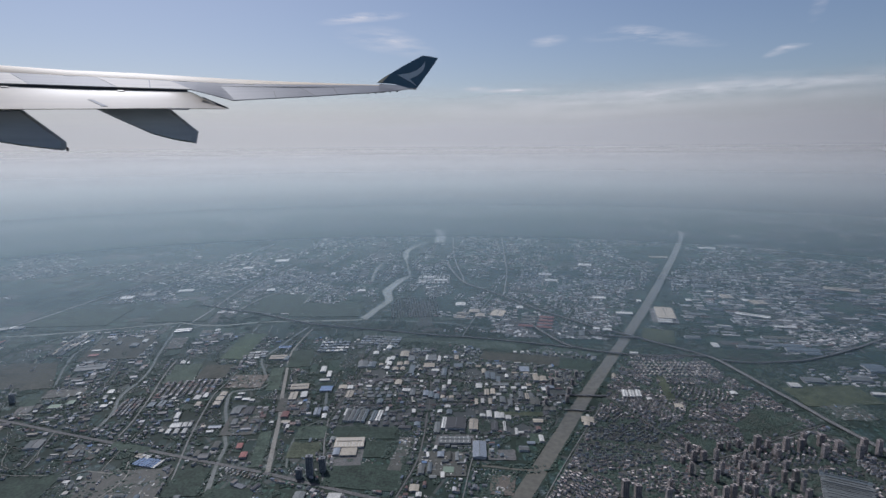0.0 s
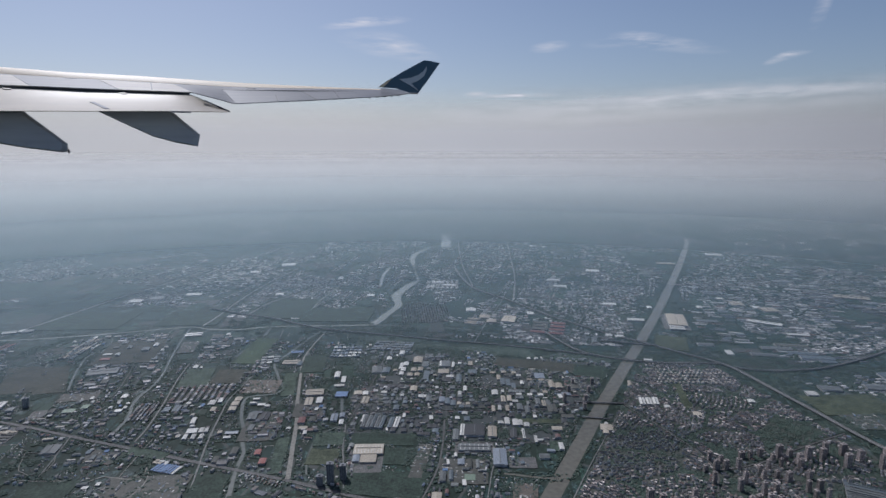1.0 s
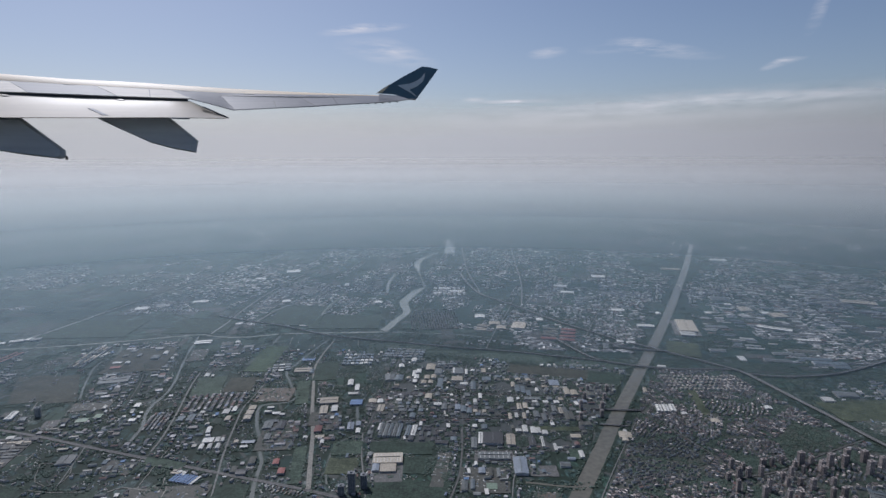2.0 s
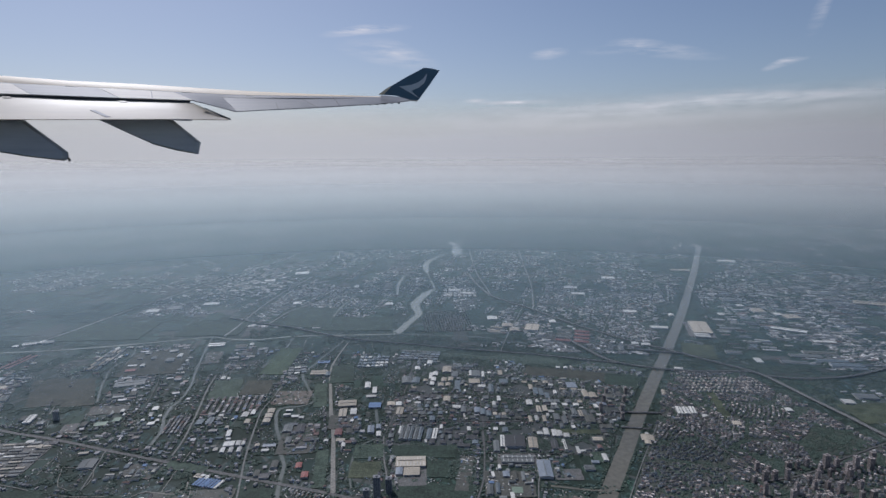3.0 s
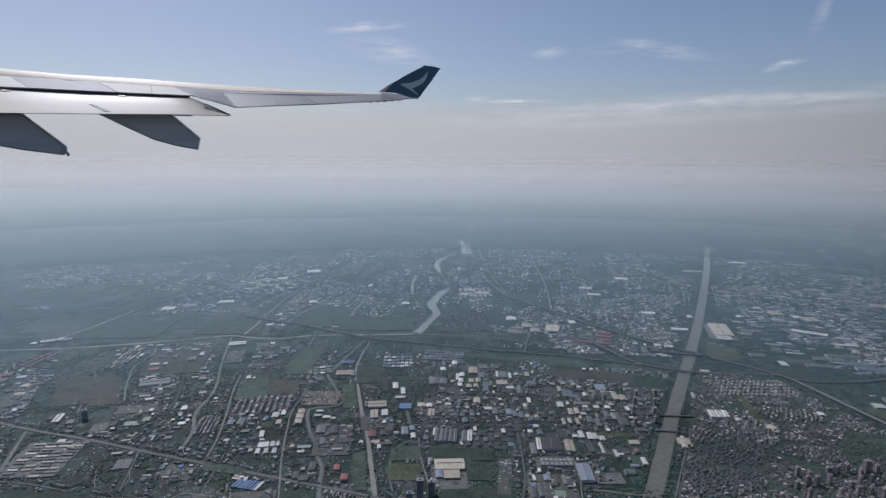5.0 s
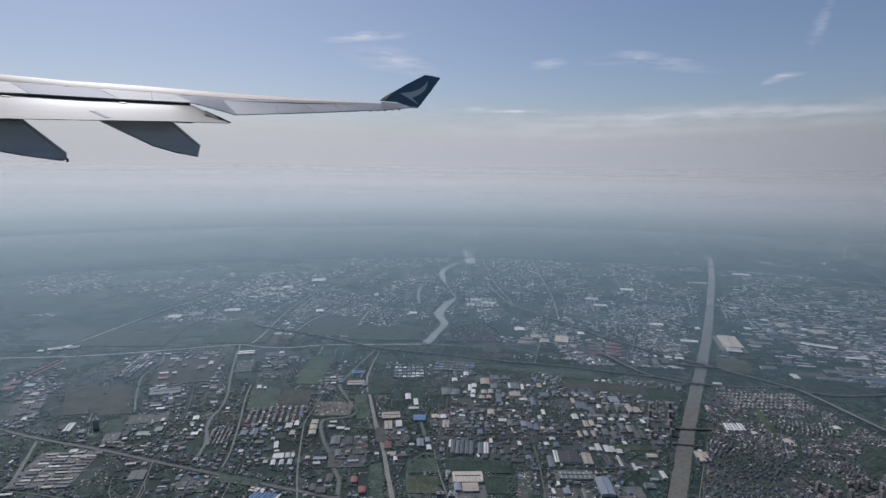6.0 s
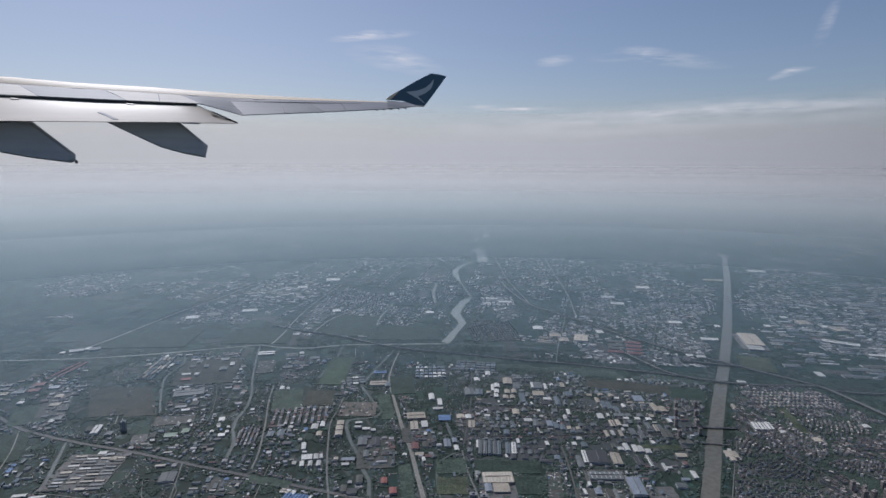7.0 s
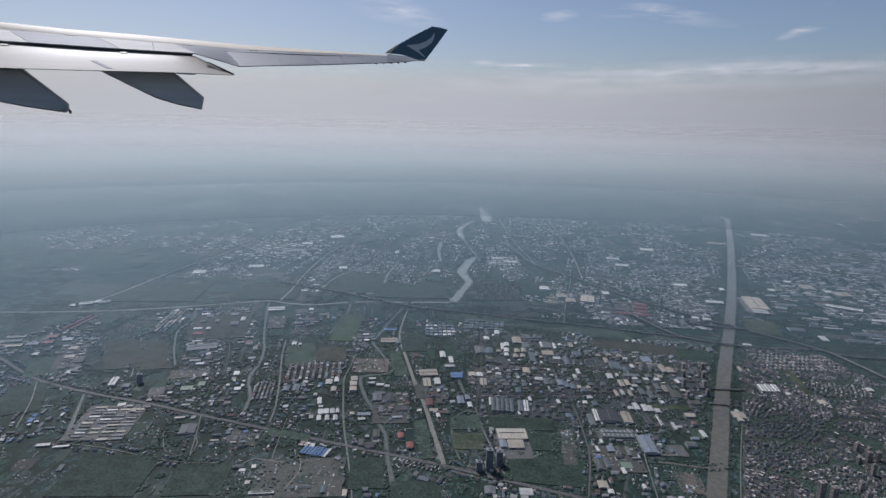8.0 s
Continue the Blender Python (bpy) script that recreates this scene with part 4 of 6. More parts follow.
warehouse(-225, 347, 2.8, 3.1, 11, "white", rnd.uniform(0.8, 1.3))
warehouse(-234, 336, 4.1, 6.7, 11, "slate", rnd.uniform(0.8, 1.3))
warehouse(-183, 359, 4.3, 2.4, 11, "white", rnd.uniform(0.8, 1.3))
warehouse(-182, 352, 4.2, 2.3, 11, "white", rnd.uniform(0.8, 1.3))
warehouse(-176, 351, 4.9, 3.0, 11, "white", rnd.uniform(0.8, 1.3))
warehouse(-171, 349, 3.1, 3.0, 11, "white", rnd.uniform(0.8, 1.3))
warehouse(-174, 333, 5.4, 9.6, 11, "grey", rnd.uniform(0.8, 1.3))
warehouse(-166, 334, 5.0, 11.0, 11, "dark", rnd.uniform(0.8, 1.3))
warehouse(-168, 318, 3.2, 7.6, 11, "grey", rnd.uniform(0.8, 1.3))
warehouse(-141, 331, 4.3, 8.0, 11, "rust", rnd.uniform(0.8, 1.3))
warehouse(-135, 334, 4.0, 6.7, 11, "tile", rnd.uniform(0.8, 1.3))
warehouse(-137, 322, 5.2, 3.2, 11, "beige", rnd.uniform(0.8, 1.3))
warehouse(-269, 280, 8.2, 9.9, 18, "grey", rnd.uniform(0.8, 1.3))
warehouse(-280, 291, 5.4, 1.9, 18, "beige", rnd.uniform(0.8, 1.3))
warehouse(-322, 301, 4.4, 3.6, 18, "white", rnd.uniform(0.8, 1.3))
warehouse(-311, 295, 3.1, 4.1, 18, "beige", rnd.uniform(0.8, 1.3))
warehouse(-316, 300, 3.8, 2.8, 18, "grey", rnd.uniform(0.8, 1.3))
warehouse(-334, 254, 6.6, 2.3, 18, "white", rnd.uniform(0.8, 1.3))
warehouse(-324, 254, 7.6, 1.7, 18, "white", rnd.uniform(0.8, 1.3))
warehouse(-206, 231, 11.3, 1.6, 11, "white", rnd.uniform(0.8, 1.3))
warehouse(-168, 236, 2.0, 4.6, 11, "beige", rnd.uniform(0.8, 1.3))
warehouse(-166, 278, 5.1, 5.0, 11, "dark", rnd.uniform(0.8, 1.3))
warehouse(-171, 280, 2.9, 6.1, 11, "tile", rnd.uniform(0.8, 1.3))
warehouse(-165, 290, 3.5, 7.5, 11, "tile", rnd.uniform(0.8, 1.3))
warehouse(-306, 325, 3.3, 6.2, 18, "tile", rnd.uniform(0.8, 1.3))
warehouse(-352, 329, 3.4, 6.8, 18, "tile", rnd.uniform(0.8, 1.3))
warehouse(-335, 324, 4.0, 4.8, 18, "grey", rnd.uniform(0.8, 1.3))
warehouse(-253, 333, 2.0, 10.5, 18, "grey", rnd.uniform(0.8, 1.3))
warehouse(-313, 369, 7.4, 3.8, 18, "grey", rnd.uniform(0.8, 1.3))
warehouse(-306, 375, 4.5, 7.7, 18, "tile", rnd.uniform(0.8, 1.3))
warehouse(94, 643, 14.0, 9.0, -4, "white", rnd.uniform(0.8, 1.3))
warehouse(122, 600, 16.3, 7.9, -4, "beige", rnd.uniform(0.8, 1.3))
warehouse(110, 582, 15.9, 7.5, -4, "white", rnd.uniform(0.8, 1.3))
warehouse(137, 662, 22.6, 33.5, -4, "tile", rnd.uniform(0.8, 1.3))
warehouse(134, 632, 5.1, 8.8, -4, "white", rnd.uniform(0.8, 1.3))
warehouse(187, 639, 5.7, 9.0, -4, "white", rnd.uniform(0.8, 1.3))
warehouse(232, 657, 12.7, 16.8, -4, "beige", rnd.uniform(0.8, 1.3))
warehouse(247, 644, 6.8, 9.3, -4, "white", rnd.uniform(0.8, 1.3))
warehouse(219, 706, 17.4, 16.4, -4, "grey", rnd.uniform(0.8, 1.3))
warehouse(221, 679, 7.2, 7.6, -4, "white", rnd.uniform(0.8, 1.3))
warehouse(179, 586, 19.9, 7.7, -4, "grey", rnd.uniform(0.8, 1.3))
warehouse(246, 548, 19.2, 5.2, -4, "white", rnd.uniform(0.8, 1.3))
warehouse(155, 512, 12.9, 7.4, -4, "grey", rnd.uniform(0.8, 1.3))
warehouse(168, 493, 5.3, 11.1, -4, "white", rnd.uniform(0.8, 1.3))
warehouse(227, 497, 24.1, 7.2, -4, "slate", rnd.uniform(0.8, 1.3))
warehouse(233, 486, 24.8, 6.9, -4, "slate", rnd.uniform(0.8, 1.3))
warehouse(238, 478, 11.8, 5.4, -4, "slate", rnd.uniform(0.8, 1.3))
warehouse(211, 507, 24.7, 7.4, -4, "grey", rnd.uniform(0.8, 1.3))
warehouse(195, 490, 20.9, 6.9, -4, "grey", rnd.uniform(0.8, 1.3))
warehouse(227, 517, 26.5, 7.7, -4, "tile", rnd.uniform(0.8, 1.3))
warehouse(267, 448, 14.0, 14.7, -4, "slate", rnd.uniform(0.8, 1.3))
warehouse(242, 400, 8.4, 4.0, -4, "white", rnd.uniform(0.8, 1.3))
warehouse(211, 421, 14.2, 8.5, -4, "grey", rnd.uniform(0.8, 1.3))
warehouse(244, 427, 14.2, 10.0, -4, "grey", rnd.uniform(0.8, 1.3))
warehouse(90, 378, 3.5, 4.1, -4, "white", rnd.uniform(0.8, 1.3))
warehouse(46, 343, 7.2, 7.6, -4, "beige", rnd.uniform(0.8, 1.3))
warehouse(66, 416, 3.9, 4.0, -4, "white", rnd.uniform(0.8, 1.3))
warehouse(85, 527, 7.7, 6.2, -4, "white", rnd.uniform(0.8, 1.3))
warehouse(76, 529, 5.8, 6.2, -4, "white", rnd.uniform(0.8, 1.3))
warehouse(61, 513, 4.7, 14.7, -4, "grey", rnd.uniform(0.8, 1.3))
warehouse(41, 758, 16.6, 12.4, -4, "white", rnd.uniform(0.8, 1.3))
warehouse(47, 725, 15.9, 11.4, -4, "white", rnd.uniform(0.8, 1.3))
warehouse(99, 825, 17.9, 14.6, -4, "white", rnd.uniform(0.8, 1.3))
warehouse(98, 720, 19.6, 11.2, -4, "grey", rnd.uniform(0.8, 1.3))
warehouse(61, 693, 16.5, 10.4, -4, "grey", rnd.uniform(0.8, 1.3))
warehouse(139, 808, 20.3, 14.0, -4, "grey", rnd.uniform(0.8, 1.3))
warehouse(214, 893, 26.8, 12.8, -4, "beige", rnd.uniform(0.8, 1.3))
warehouse(-39, 577, 10.9, 11.2, 2, "beige", rnd.uniform(0.8, 1.3))
warehouse(-32, 561, 9.5, 10.6, 2, "beige", rnd.uniform(0.8, 1.3))
warehouse(-55, 602, 10.2, 12.2, 2, "white", rnd.uniform(0.8, 1.3))
warehouse(7, 596, 6.7, 9.8, 2, "white", rnd.uniform(0.8, 1.3))
warehouse(-237, 739, 5.7, 12.9, 11, "white", rnd.uniform(0.8, 1.3))
warehouse(-342, 825, 19.5, 16.6, 18, "white", rnd.uniform(0.8, 1.3))
warehouse(-283, 645, 9.0, 10.4, 18, "white", rnd.uniform(0.8, 1.3))
warehouse(-367, 766, 13.7, 11.1, 18, "white", rnd.uniform(0.8, 1.3))
warehouse(-383, 634, 16.7, 11.0, 18, "white", rnd.uniform(0.8, 1.3))
warehouse(-415, 612, 15.1, 13.3, 18, "grey", rnd.uniform(0.8, 1.3))
warehouse(-433, 598, 13.6, 13.1, 18, "white", rnd.uniform(0.8, 1.3))
warehouse(-175, 651, 8.8, 9.9, 11, "white", rnd.uniform(0.8, 1.3))
warehouse(-107, 729, 13.8, 8.9, 2, "white", rnd.uniform(0.8, 1.3))
warehouse(-90, 714, 16.2, 8.5, 2, "white", rnd.uniform(0.8, 1.3))
warehouse(-112, 706, 9.4, 8.4, 11, "white", rnd.uniform(0.8, 1.3))
warehouse(309, 979, 25.4, 15.5, -4, "white", rnd.uniform(0.8, 1.3))
warehouse(359, 999, 24.0, 16.2, -4, "grey", rnd.uniform(0.8, 1.3))
warehouse(341, 755, 23.3, 12.8, -4, "grey", rnd.uniform(0.8, 1.3))
warehouse(331, 781, 24.2, 13.6, -4, "grey", rnd.uniform(0.8, 1.3))
# halls of the works between the dirt road and the canal
warehouse(-114, 420, 7.4, 12.4, 11, "grey", rnd.uniform(0.8, 1.3))
warehouse(-107, 421, 5.7, 10.3, 4, "slate", rnd.uniform(0.8, 1.3))
warehouse(-110, 447, 4.3, 6.9, 11, "white", rnd.uniform(0.8, 1.3))
warehouse(-102, 461, 4.0, 8.6, 4, "white", rnd.uniform(0.8, 1.3))
warehouse(-97, 431, 2.5, 12.9, 4, "white", rnd.uniform(0.8, 1.3))
warehouse(-94, 435, 3.8, 7.7, 4, "white", rnd.uniform(0.8, 1.3))
warehouse(-94, 423, 3.7, 7.3, 4, "white", rnd.uniform(0.8, 1.3))
warehouse(-94, 415, 3.2, 6.0, 4, "white", rnd.uniform(0.8, 1.3))
warehouse(-86, 445, 6.9, 12.5, 4, "beige", rnd.uniform(0.8, 1.3))
warehouse(-79, 437, 5.1, 11.0, 4, "grey", rnd.uniform(0.8, 1.3))
warehouse(-86, 424, 4.1, 7.3, 4, "beige", rnd.uniform(0.8, 1.3))
warehouse(-81, 425, 3.7, 7.3, 4, "beige", rnd.uniform(0.8, 1.3))
warehouse(-87, 413, 4.0, 6.0, 4, "beige", rnd.uniform(0.8, 1.3))
warehouse(-82, 415, 3.6, 6.0, 4, "beige", rnd.uniform(0.8, 1.3))
warehouse(-75, 415, 4.0, 17.0, 4, "slate", rnd.uniform(0.8, 1.3))
warehouse(-67, 439, 1.7, 11.1, 4, "white", rnd.uniform(0.8, 1.3))
warehouse(-63, 440, 6.8, 12.2, 4, "grey", rnd.uniform(0.8, 1.3))
warehouse(-57, 437, 2.1, 11.0, 4, "white", rnd.uniform(0.8, 1.3))
warehouse(-63, 423, 8.2, 8.3, 4, "beige", rnd.uniform(0.8, 1.3))
warehouse(-57, 414, 5.6, 4.0, 4, "white", rnd.uniform(0.8, 1.3))
warehouse(-58, 407, 5.5, 5.8, 4, "dark", rnd.uniform(0.8, 1.3))
warehouse(-50, 411, 3.6, 14.7, 4, "slate", rnd.uniform(0.8, 1.3))
warehouse(-44, 443, 3.4, 9.0, 4, "beige", rnd.uniform(0.8, 1.3))
warehouse(-41, 426, 6.6, 7.3, 4, "slate", rnd.uniform(0.8, 1.3))
warehouse(-21, 416, 2.8, 9.0, 4, "beige", rnd.uniform(0.8, 1.3))
warehouse(-18, 408, 3.2, 11.6, 4, "slate", rnd.uniform(0.8, 1.3))
warehouse(-14, 408, 3.2, 11.7, 4, "slate", rnd.uniform(0.8, 1.3))
warehouse(-10, 402, 3.1, 9.4, 4, "slate", rnd.uniform(0.8, 1.3))
warehouse(-4, 408, 2.4, 5.8, 4, "white", rnd.uniform(0.8, 1.3))
warehouse(9, 423, 7.3, 10.4, 4, "steel", rnd.uniform(0.8, 1.3))
warehouse(17, 406, 3.9, 11.6, 4, "beige", rnd.uniform(0.8, 1.3))
warehouse(22, 405, 4.7, 8.7, 4, "beige", rnd.uniform(0.8, 1.3))
warehouse(-23, 388, 4.1, 7.9, 4, "white", rnd.uniform(0.8, 1.3))
warehouse(-17, 378, 2.9, 9.3, 4, "beige", rnd.uniform(0.8, 1.3))
warehouse(-13, 379, 2.9, 8.5, 4, "beige", rnd.uniform(0.8, 1.3))
warehouse(-9, 375, 3.6, 3.3, 4, "white", rnd.uniform(0.8, 1.3))
warehouse(10, 373, 2.2, 9.1, 4, "beige", rnd.uniform(0.8, 1.3))
warehouse(6, 376, 2.9, 9.2, 4, "grey", rnd.uniform(0.8, 1.3))
warehouse(-23, 362, 2.1, 8.6, 4, "beige", rnd.uniform(0.8, 1.3))
warehouse(-19, 363, 2.1, 7.1, 4, "white", rnd.uniform(0.8, 1.3))
warehouse(-14, 363, 2.1, 8.6, 4, "beige", rnd.uniform(0.8, 1.3))
warehouse(-6, 367, 3.6, 8.8, 4, "grey", rnd.uniform(0.8, 1.3))
warehouse(-1, 363, 2.8, 10.2, 4, "grey", rnd.uniform(0.8, 1.3))
warehouse(-44, 392, 2.3, 8.1, 4, "white", rnd.uniform(0.8, 1.3))
warehouse(-47, 384, 2.2, 6.1, 4, "white", rnd.uniform(0.8, 1.3))
warehouse(-58, 372, 3.6, 8.1, 4, "steel", rnd.uniform(0.8, 1.3))
warehouse(-54, 370, 3.3, 8.9, 4, "slate", rnd.uniform(0.8, 1.3))
warehouse(-50, 368, 3.2, 8.0, 4, "slate", rnd.uniform(0.8, 1.3))
warehouse(-72, 376, 5.2, 4.2, 4, "white", rnd.uniform(0.8, 1.3))
warehouse(-67, 372, 3.6, 9.0, 4, "grey", rnd.uniform(0.8, 1.3))
warehouse(-80, 388, 4.6, 8.0, 4, "beige", rnd.uniform(0.8, 1.3))
warehouse(-86, 356, 3.5, 6.1, 4, "slate", rnd.uniform(0.8, 1.3))
warehouse(-109, 365, 4.3, 10.4, 4, "beige", rnd.uniform(0.8, 1.3))
warehouse(-117, 376, 5.2, 5.9, 11, "beige", rnd.uniform(0.8, 1.3))
warehouse(-112, 377, 3.7, 5.9, 11, "white", rnd.uniform(0.8, 1.3))
warehouse(-103, 338, 2.7, 9.7, 4, "white", rnd.uniform(0.8, 1.3))
warehouse(-122, 337, 4.0, 9.7, 11, "steel", rnd.uniform(0.8, 1.3))
warehouse(-118, 341, 3.0, 5.7, 11, "steel", rnd.uniform(0.8, 1.3))
warehouse(-116, 332, 2.6, 6.1, 11, "white", rnd.uniform(0.8, 1.3))
warehouse(-41, 353, 3.5, 3.7, 4, "white", rnd.uniform(0.8, 1.3))
warehouse(-39, 345, 3.4, 5.7, 4, "slate", rnd.uniform(0.8, 1.3))
warehouse(-45, 345, 2.7, 3.6, 4, "white", rnd.uniform(0.8, 1.3))
warehouse(-14, 345, 3.0, 8.6, 4, "white", rnd.uniform(0.8, 1.3))
warehouse(-9, 344, 3.0, 8.5, 4, "white", rnd.uniform(0.8, 1.3))
warehouse(-6, 343, 3.0, 7.1, 4, "white", rnd.uniform(0.8, 1.3))
warehouse(-2, 341, 3.3, 4.9, 4, "white", rnd.uniform(0.8, 1.3))
warehouse(-4, 329, 1.3, 11.9, 4, "white", rnd.uniform(0.8, 1.3))
warehouse(3, 323, 1.6, 7.7, 4, "white", rnd.uniform(0.8, 1.3))
warehouse(-10, 329, 3.9, 10.5, 4, "dark", rnd.uniform(0.8, 1.3))
warehouse(13, 374, 2.9, 10.0, 4, "grey", rnd.uniform(0.8, 1.3))
warehouse(15, 366, 5.7, 11.2, 4, "tile", rnd.uniform(0.8, 1.3))
warehouse(-38, 293, 3.5, 5.3, 4, "steel", rnd.uniform(0.8, 1.3))
warehouse(-33, 292, 1.7, 8.5, 4, "tile", rnd.uniform(0.8, 1.3))
warehouse(-29, 292, 1.7, 8.5, 4, "grey", rnd.uniform(0.8, 1.3))
warehouse(-46, 277, 3.0, 8.7, 4, "grey", rnd.uniform(0.8, 1.3))
warehouse(-42, 279, 2.0, 8.8, 4, "slate", rnd.uniform(0.8, 1.3))
warehouse(-101, 248, 5.1, 5.6, 4, "grey", rnd.uniform(0.8, 1.3))
warehouse(-84, 249, 6.1, 5.2, 4, "white", rnd.uniform(0.8, 1.3))
warehouse(-47, 260, 4.7, 5.6, 4, "beige", rnd.uniform(0.8, 1.3))
warehouse(-44, 255, 2.6, 3.3, 4, "white", rnd.uniform(0.8, 1.3))
warehouse(-210, 350, 4.2, 7.1, 11, "white", rnd.uniform(0.8, 1.3))
warehouse(-206, 354, 2.8, 7.2, 11, "white", rnd.uniform(0.8, 1.3))
warehouse(-204, 340, 3.1, 6.0, 11, "beige", rnd.uniform(0.8, 1.3))
warehouse(-228, 338, 4.1, 9.2, 11, "slate", rnd.uniform(0.8, 1.3))
warehouse(-177, 311, 7.6, 3.1, 11, "steel", rnd.uniform(0.8, 1.3))
warehouse(-177, 305, 4.0, 2.4, 11, "white", rnd.uniform(0.8, 1.3))
warehouse(-184, 310, 2.5, 3.1, 11, "beige", rnd.uniform(0.8, 1.3))
warehouse(-141, 407, 4.0, 10.8, 11, "white", rnd.uniform(0.8, 1.3))
warehouse(-134, 399, 3.1, 11.4, 11, "white", rnd.uniform(0.8, 1.3))
warehouse(-134, 388, 6.9, 3.6, 11, "white", rnd.uniform(0.8, 1.3))
warehouse(-178, 427, 3.8, 7.7, 11, "slate", rnd.uniform(0.8, 1.3))
warehouse(-44, 324, 3.2, 12.7, 4, "grey", rnd.uniform(0.8, 1.3))
warehouse(33, 404, 5.4, 7.7, 4, "tile", rnd.uniform(0.8, 1.3))
warehouse(26, 391, 6.0, 4.5, 4, "steel", rnd.uniform(0.8, 1.3))
warehouse(7, 304, 5.4, 4.6, 4, "grey", rnd.uniform(0.8, 1.3))
warehouse(11, 311, 4.3, 2.4, 4, "steel", rnd.uniform(0.8, 1.3))
warehouse(17, 316, 2.5, 7.4, 4, "white", rnd.uniform(0.8, 1.3))
warehouse(16, 338, 5.9, 4.2, 4, "beige", rnd.uniform(0.8, 1.3))
warehouse(5, 323, 4.4, 1.9, 4, "white", rnd.uniform(0.8, 1.3))
warehouse(97, 466, 6.2, 3.8, -5, "white", rnd.uniform(0.8, 1.3))
warehouse(73, 415, 2.4, 8.2, -5, "beige", rnd.uniform(0.8, 1.3))
warehouse(45, 339, 3.3, 8.5, -5, "beige", rnd.uniform(0.8, 1.3))
warehouse(46.5, 347, 2.0, 4.8, -5, "white", rnd.uniform(0.8, 1.3))
warehouse(106, 368, 4.9, 5.1, -5, "beige", rnd.uniform(0.8, 1.3))
warehouse(148, 393, 4.5, 4.9, -5, "white", rnd.uniform(0.8, 1.3))
# blocks of halls side by side fill the works between the streets
turn_c, turn_s = math.cos(radians(4)), math.sin(radians(4))
v = -78.0
while v < 82:
    deep = rnd.uniform(3.0, 5.4)
    u, run, roof, wide = -95.0, 0, "grey", 3.0
    while u < 110:
        if run <= 0:
            run, roof, wide = rnd.randint(2, 6), rnd.choice(["grey", "slate", "dark", "tile", "grey", "dark", "slate", "grey", "tile", "dark", "beige", "white"]), rnd.uniform(1.6, 3.8)
            u += rnd.uniform(0.2, 1.8)
        run -= 1
        w, d = wide * rnd.uniform(0.92, 1.08), deep * rnd.uniform(0.85, 1.0)
        x, y = -20 + turn_c * (u + w / 2) - turn_s * v, 392 + turn_s * (u + w / 2) + turn_c * v
        inside = -117 < x < float(np.interp(y, [318, 335, 480], [18, 26, 76])) and 318 < y < 463
        if inside and noise.noise(Vector((x * 0.05, y * 0.05, 17))) > 0.0:
            if all(on(x + dx * (w * 0.5 + 0.1), y + dy * (d * 0.5 + 0.1)) == 0 for dx in (-1, -0.5, 0, 0.5, 1) for dy in (-1, -0.5, 0, 0.5, 1)):
                warehouse(x, y, w, d, 4 + rnd.uniform(-1, 1), roof, rnd.uniform(0.7, 1.2))
        u += w + 0.3
    v += deep + rnd.uniform(0.5, 1.6)

for roof, plans in FAR_HALLS.items():
    plans = [p for p in plans if abs(p[0] - float(np.interp(p[1], [160, 205, 250, 288, 335, 371, 419, 466, 518, 643], [-30, -14, 2, 16, 33, 46, 64, 82, 102, 148]))) > 5 + p[2] / 2]
    joined("works_halls", plans, WALL_MIX, ROOFS[roof], f"works halls with {WORDS[roof]} roofs among trees", "buildings", 1.0, 0.3)

# ---- trucks parked beside the main road ----
def truck(x, y, angle, colour):
    root = new("truck")
    root.matrix_world = pose(x, y, 0.1, 0, 0, angle)
    tagged(root, f"parked lorry with a {colour} cargo box", "truck", "lorries parked beside the road")
    part("cargo_box", *boxes([(-1.0, 0.7, -0.2, 0.2, 0.16, 0.62)]), ROOFS[colour], root)
    part("cab", *boxes([(0.78, 1.15, -0.19, 0.19, 0.12, 0.5)]), ROOFS["blue" if colour == "white" else "red"], root)
    part("chassis", *boxes([(-1.0, 1.1, -0.12, 0.12, 0.1, 0.16)]), GLASSY, root)
    for px in (-0.7, 0.9):
        for py in (-0.18, 0.18):
            vs = [(px + 0.1 * math.cos(k * math.pi / 4), py + q, 0.1 + 0.1 * math.sin(k * math.pi / 4)) for q in (-0.03, 0.03) for k in range(8)]
            part("wheel", vs, [tuple(range(8)), tuple(range(15, 7, -1))] + [(k, (k + 1) % 8, (k + 1) % 8 + 8, k + 8) for k in range(8)], GLASSY, root)


for k in range(12):
    truck(-150 + 2.1 * k, 268.3 - 0.52 * k, 75 + rnd.uniform(-4, 4), rnd.choice(["white", "grey", "white", "beige"]))
for k in range(10):
    truck(-146 + 2.2 * k, 264.6 - 0.55 * k, 75 + rnd.uniform(-4, 4), rnd.choice(["white", "grey", "beige"]))

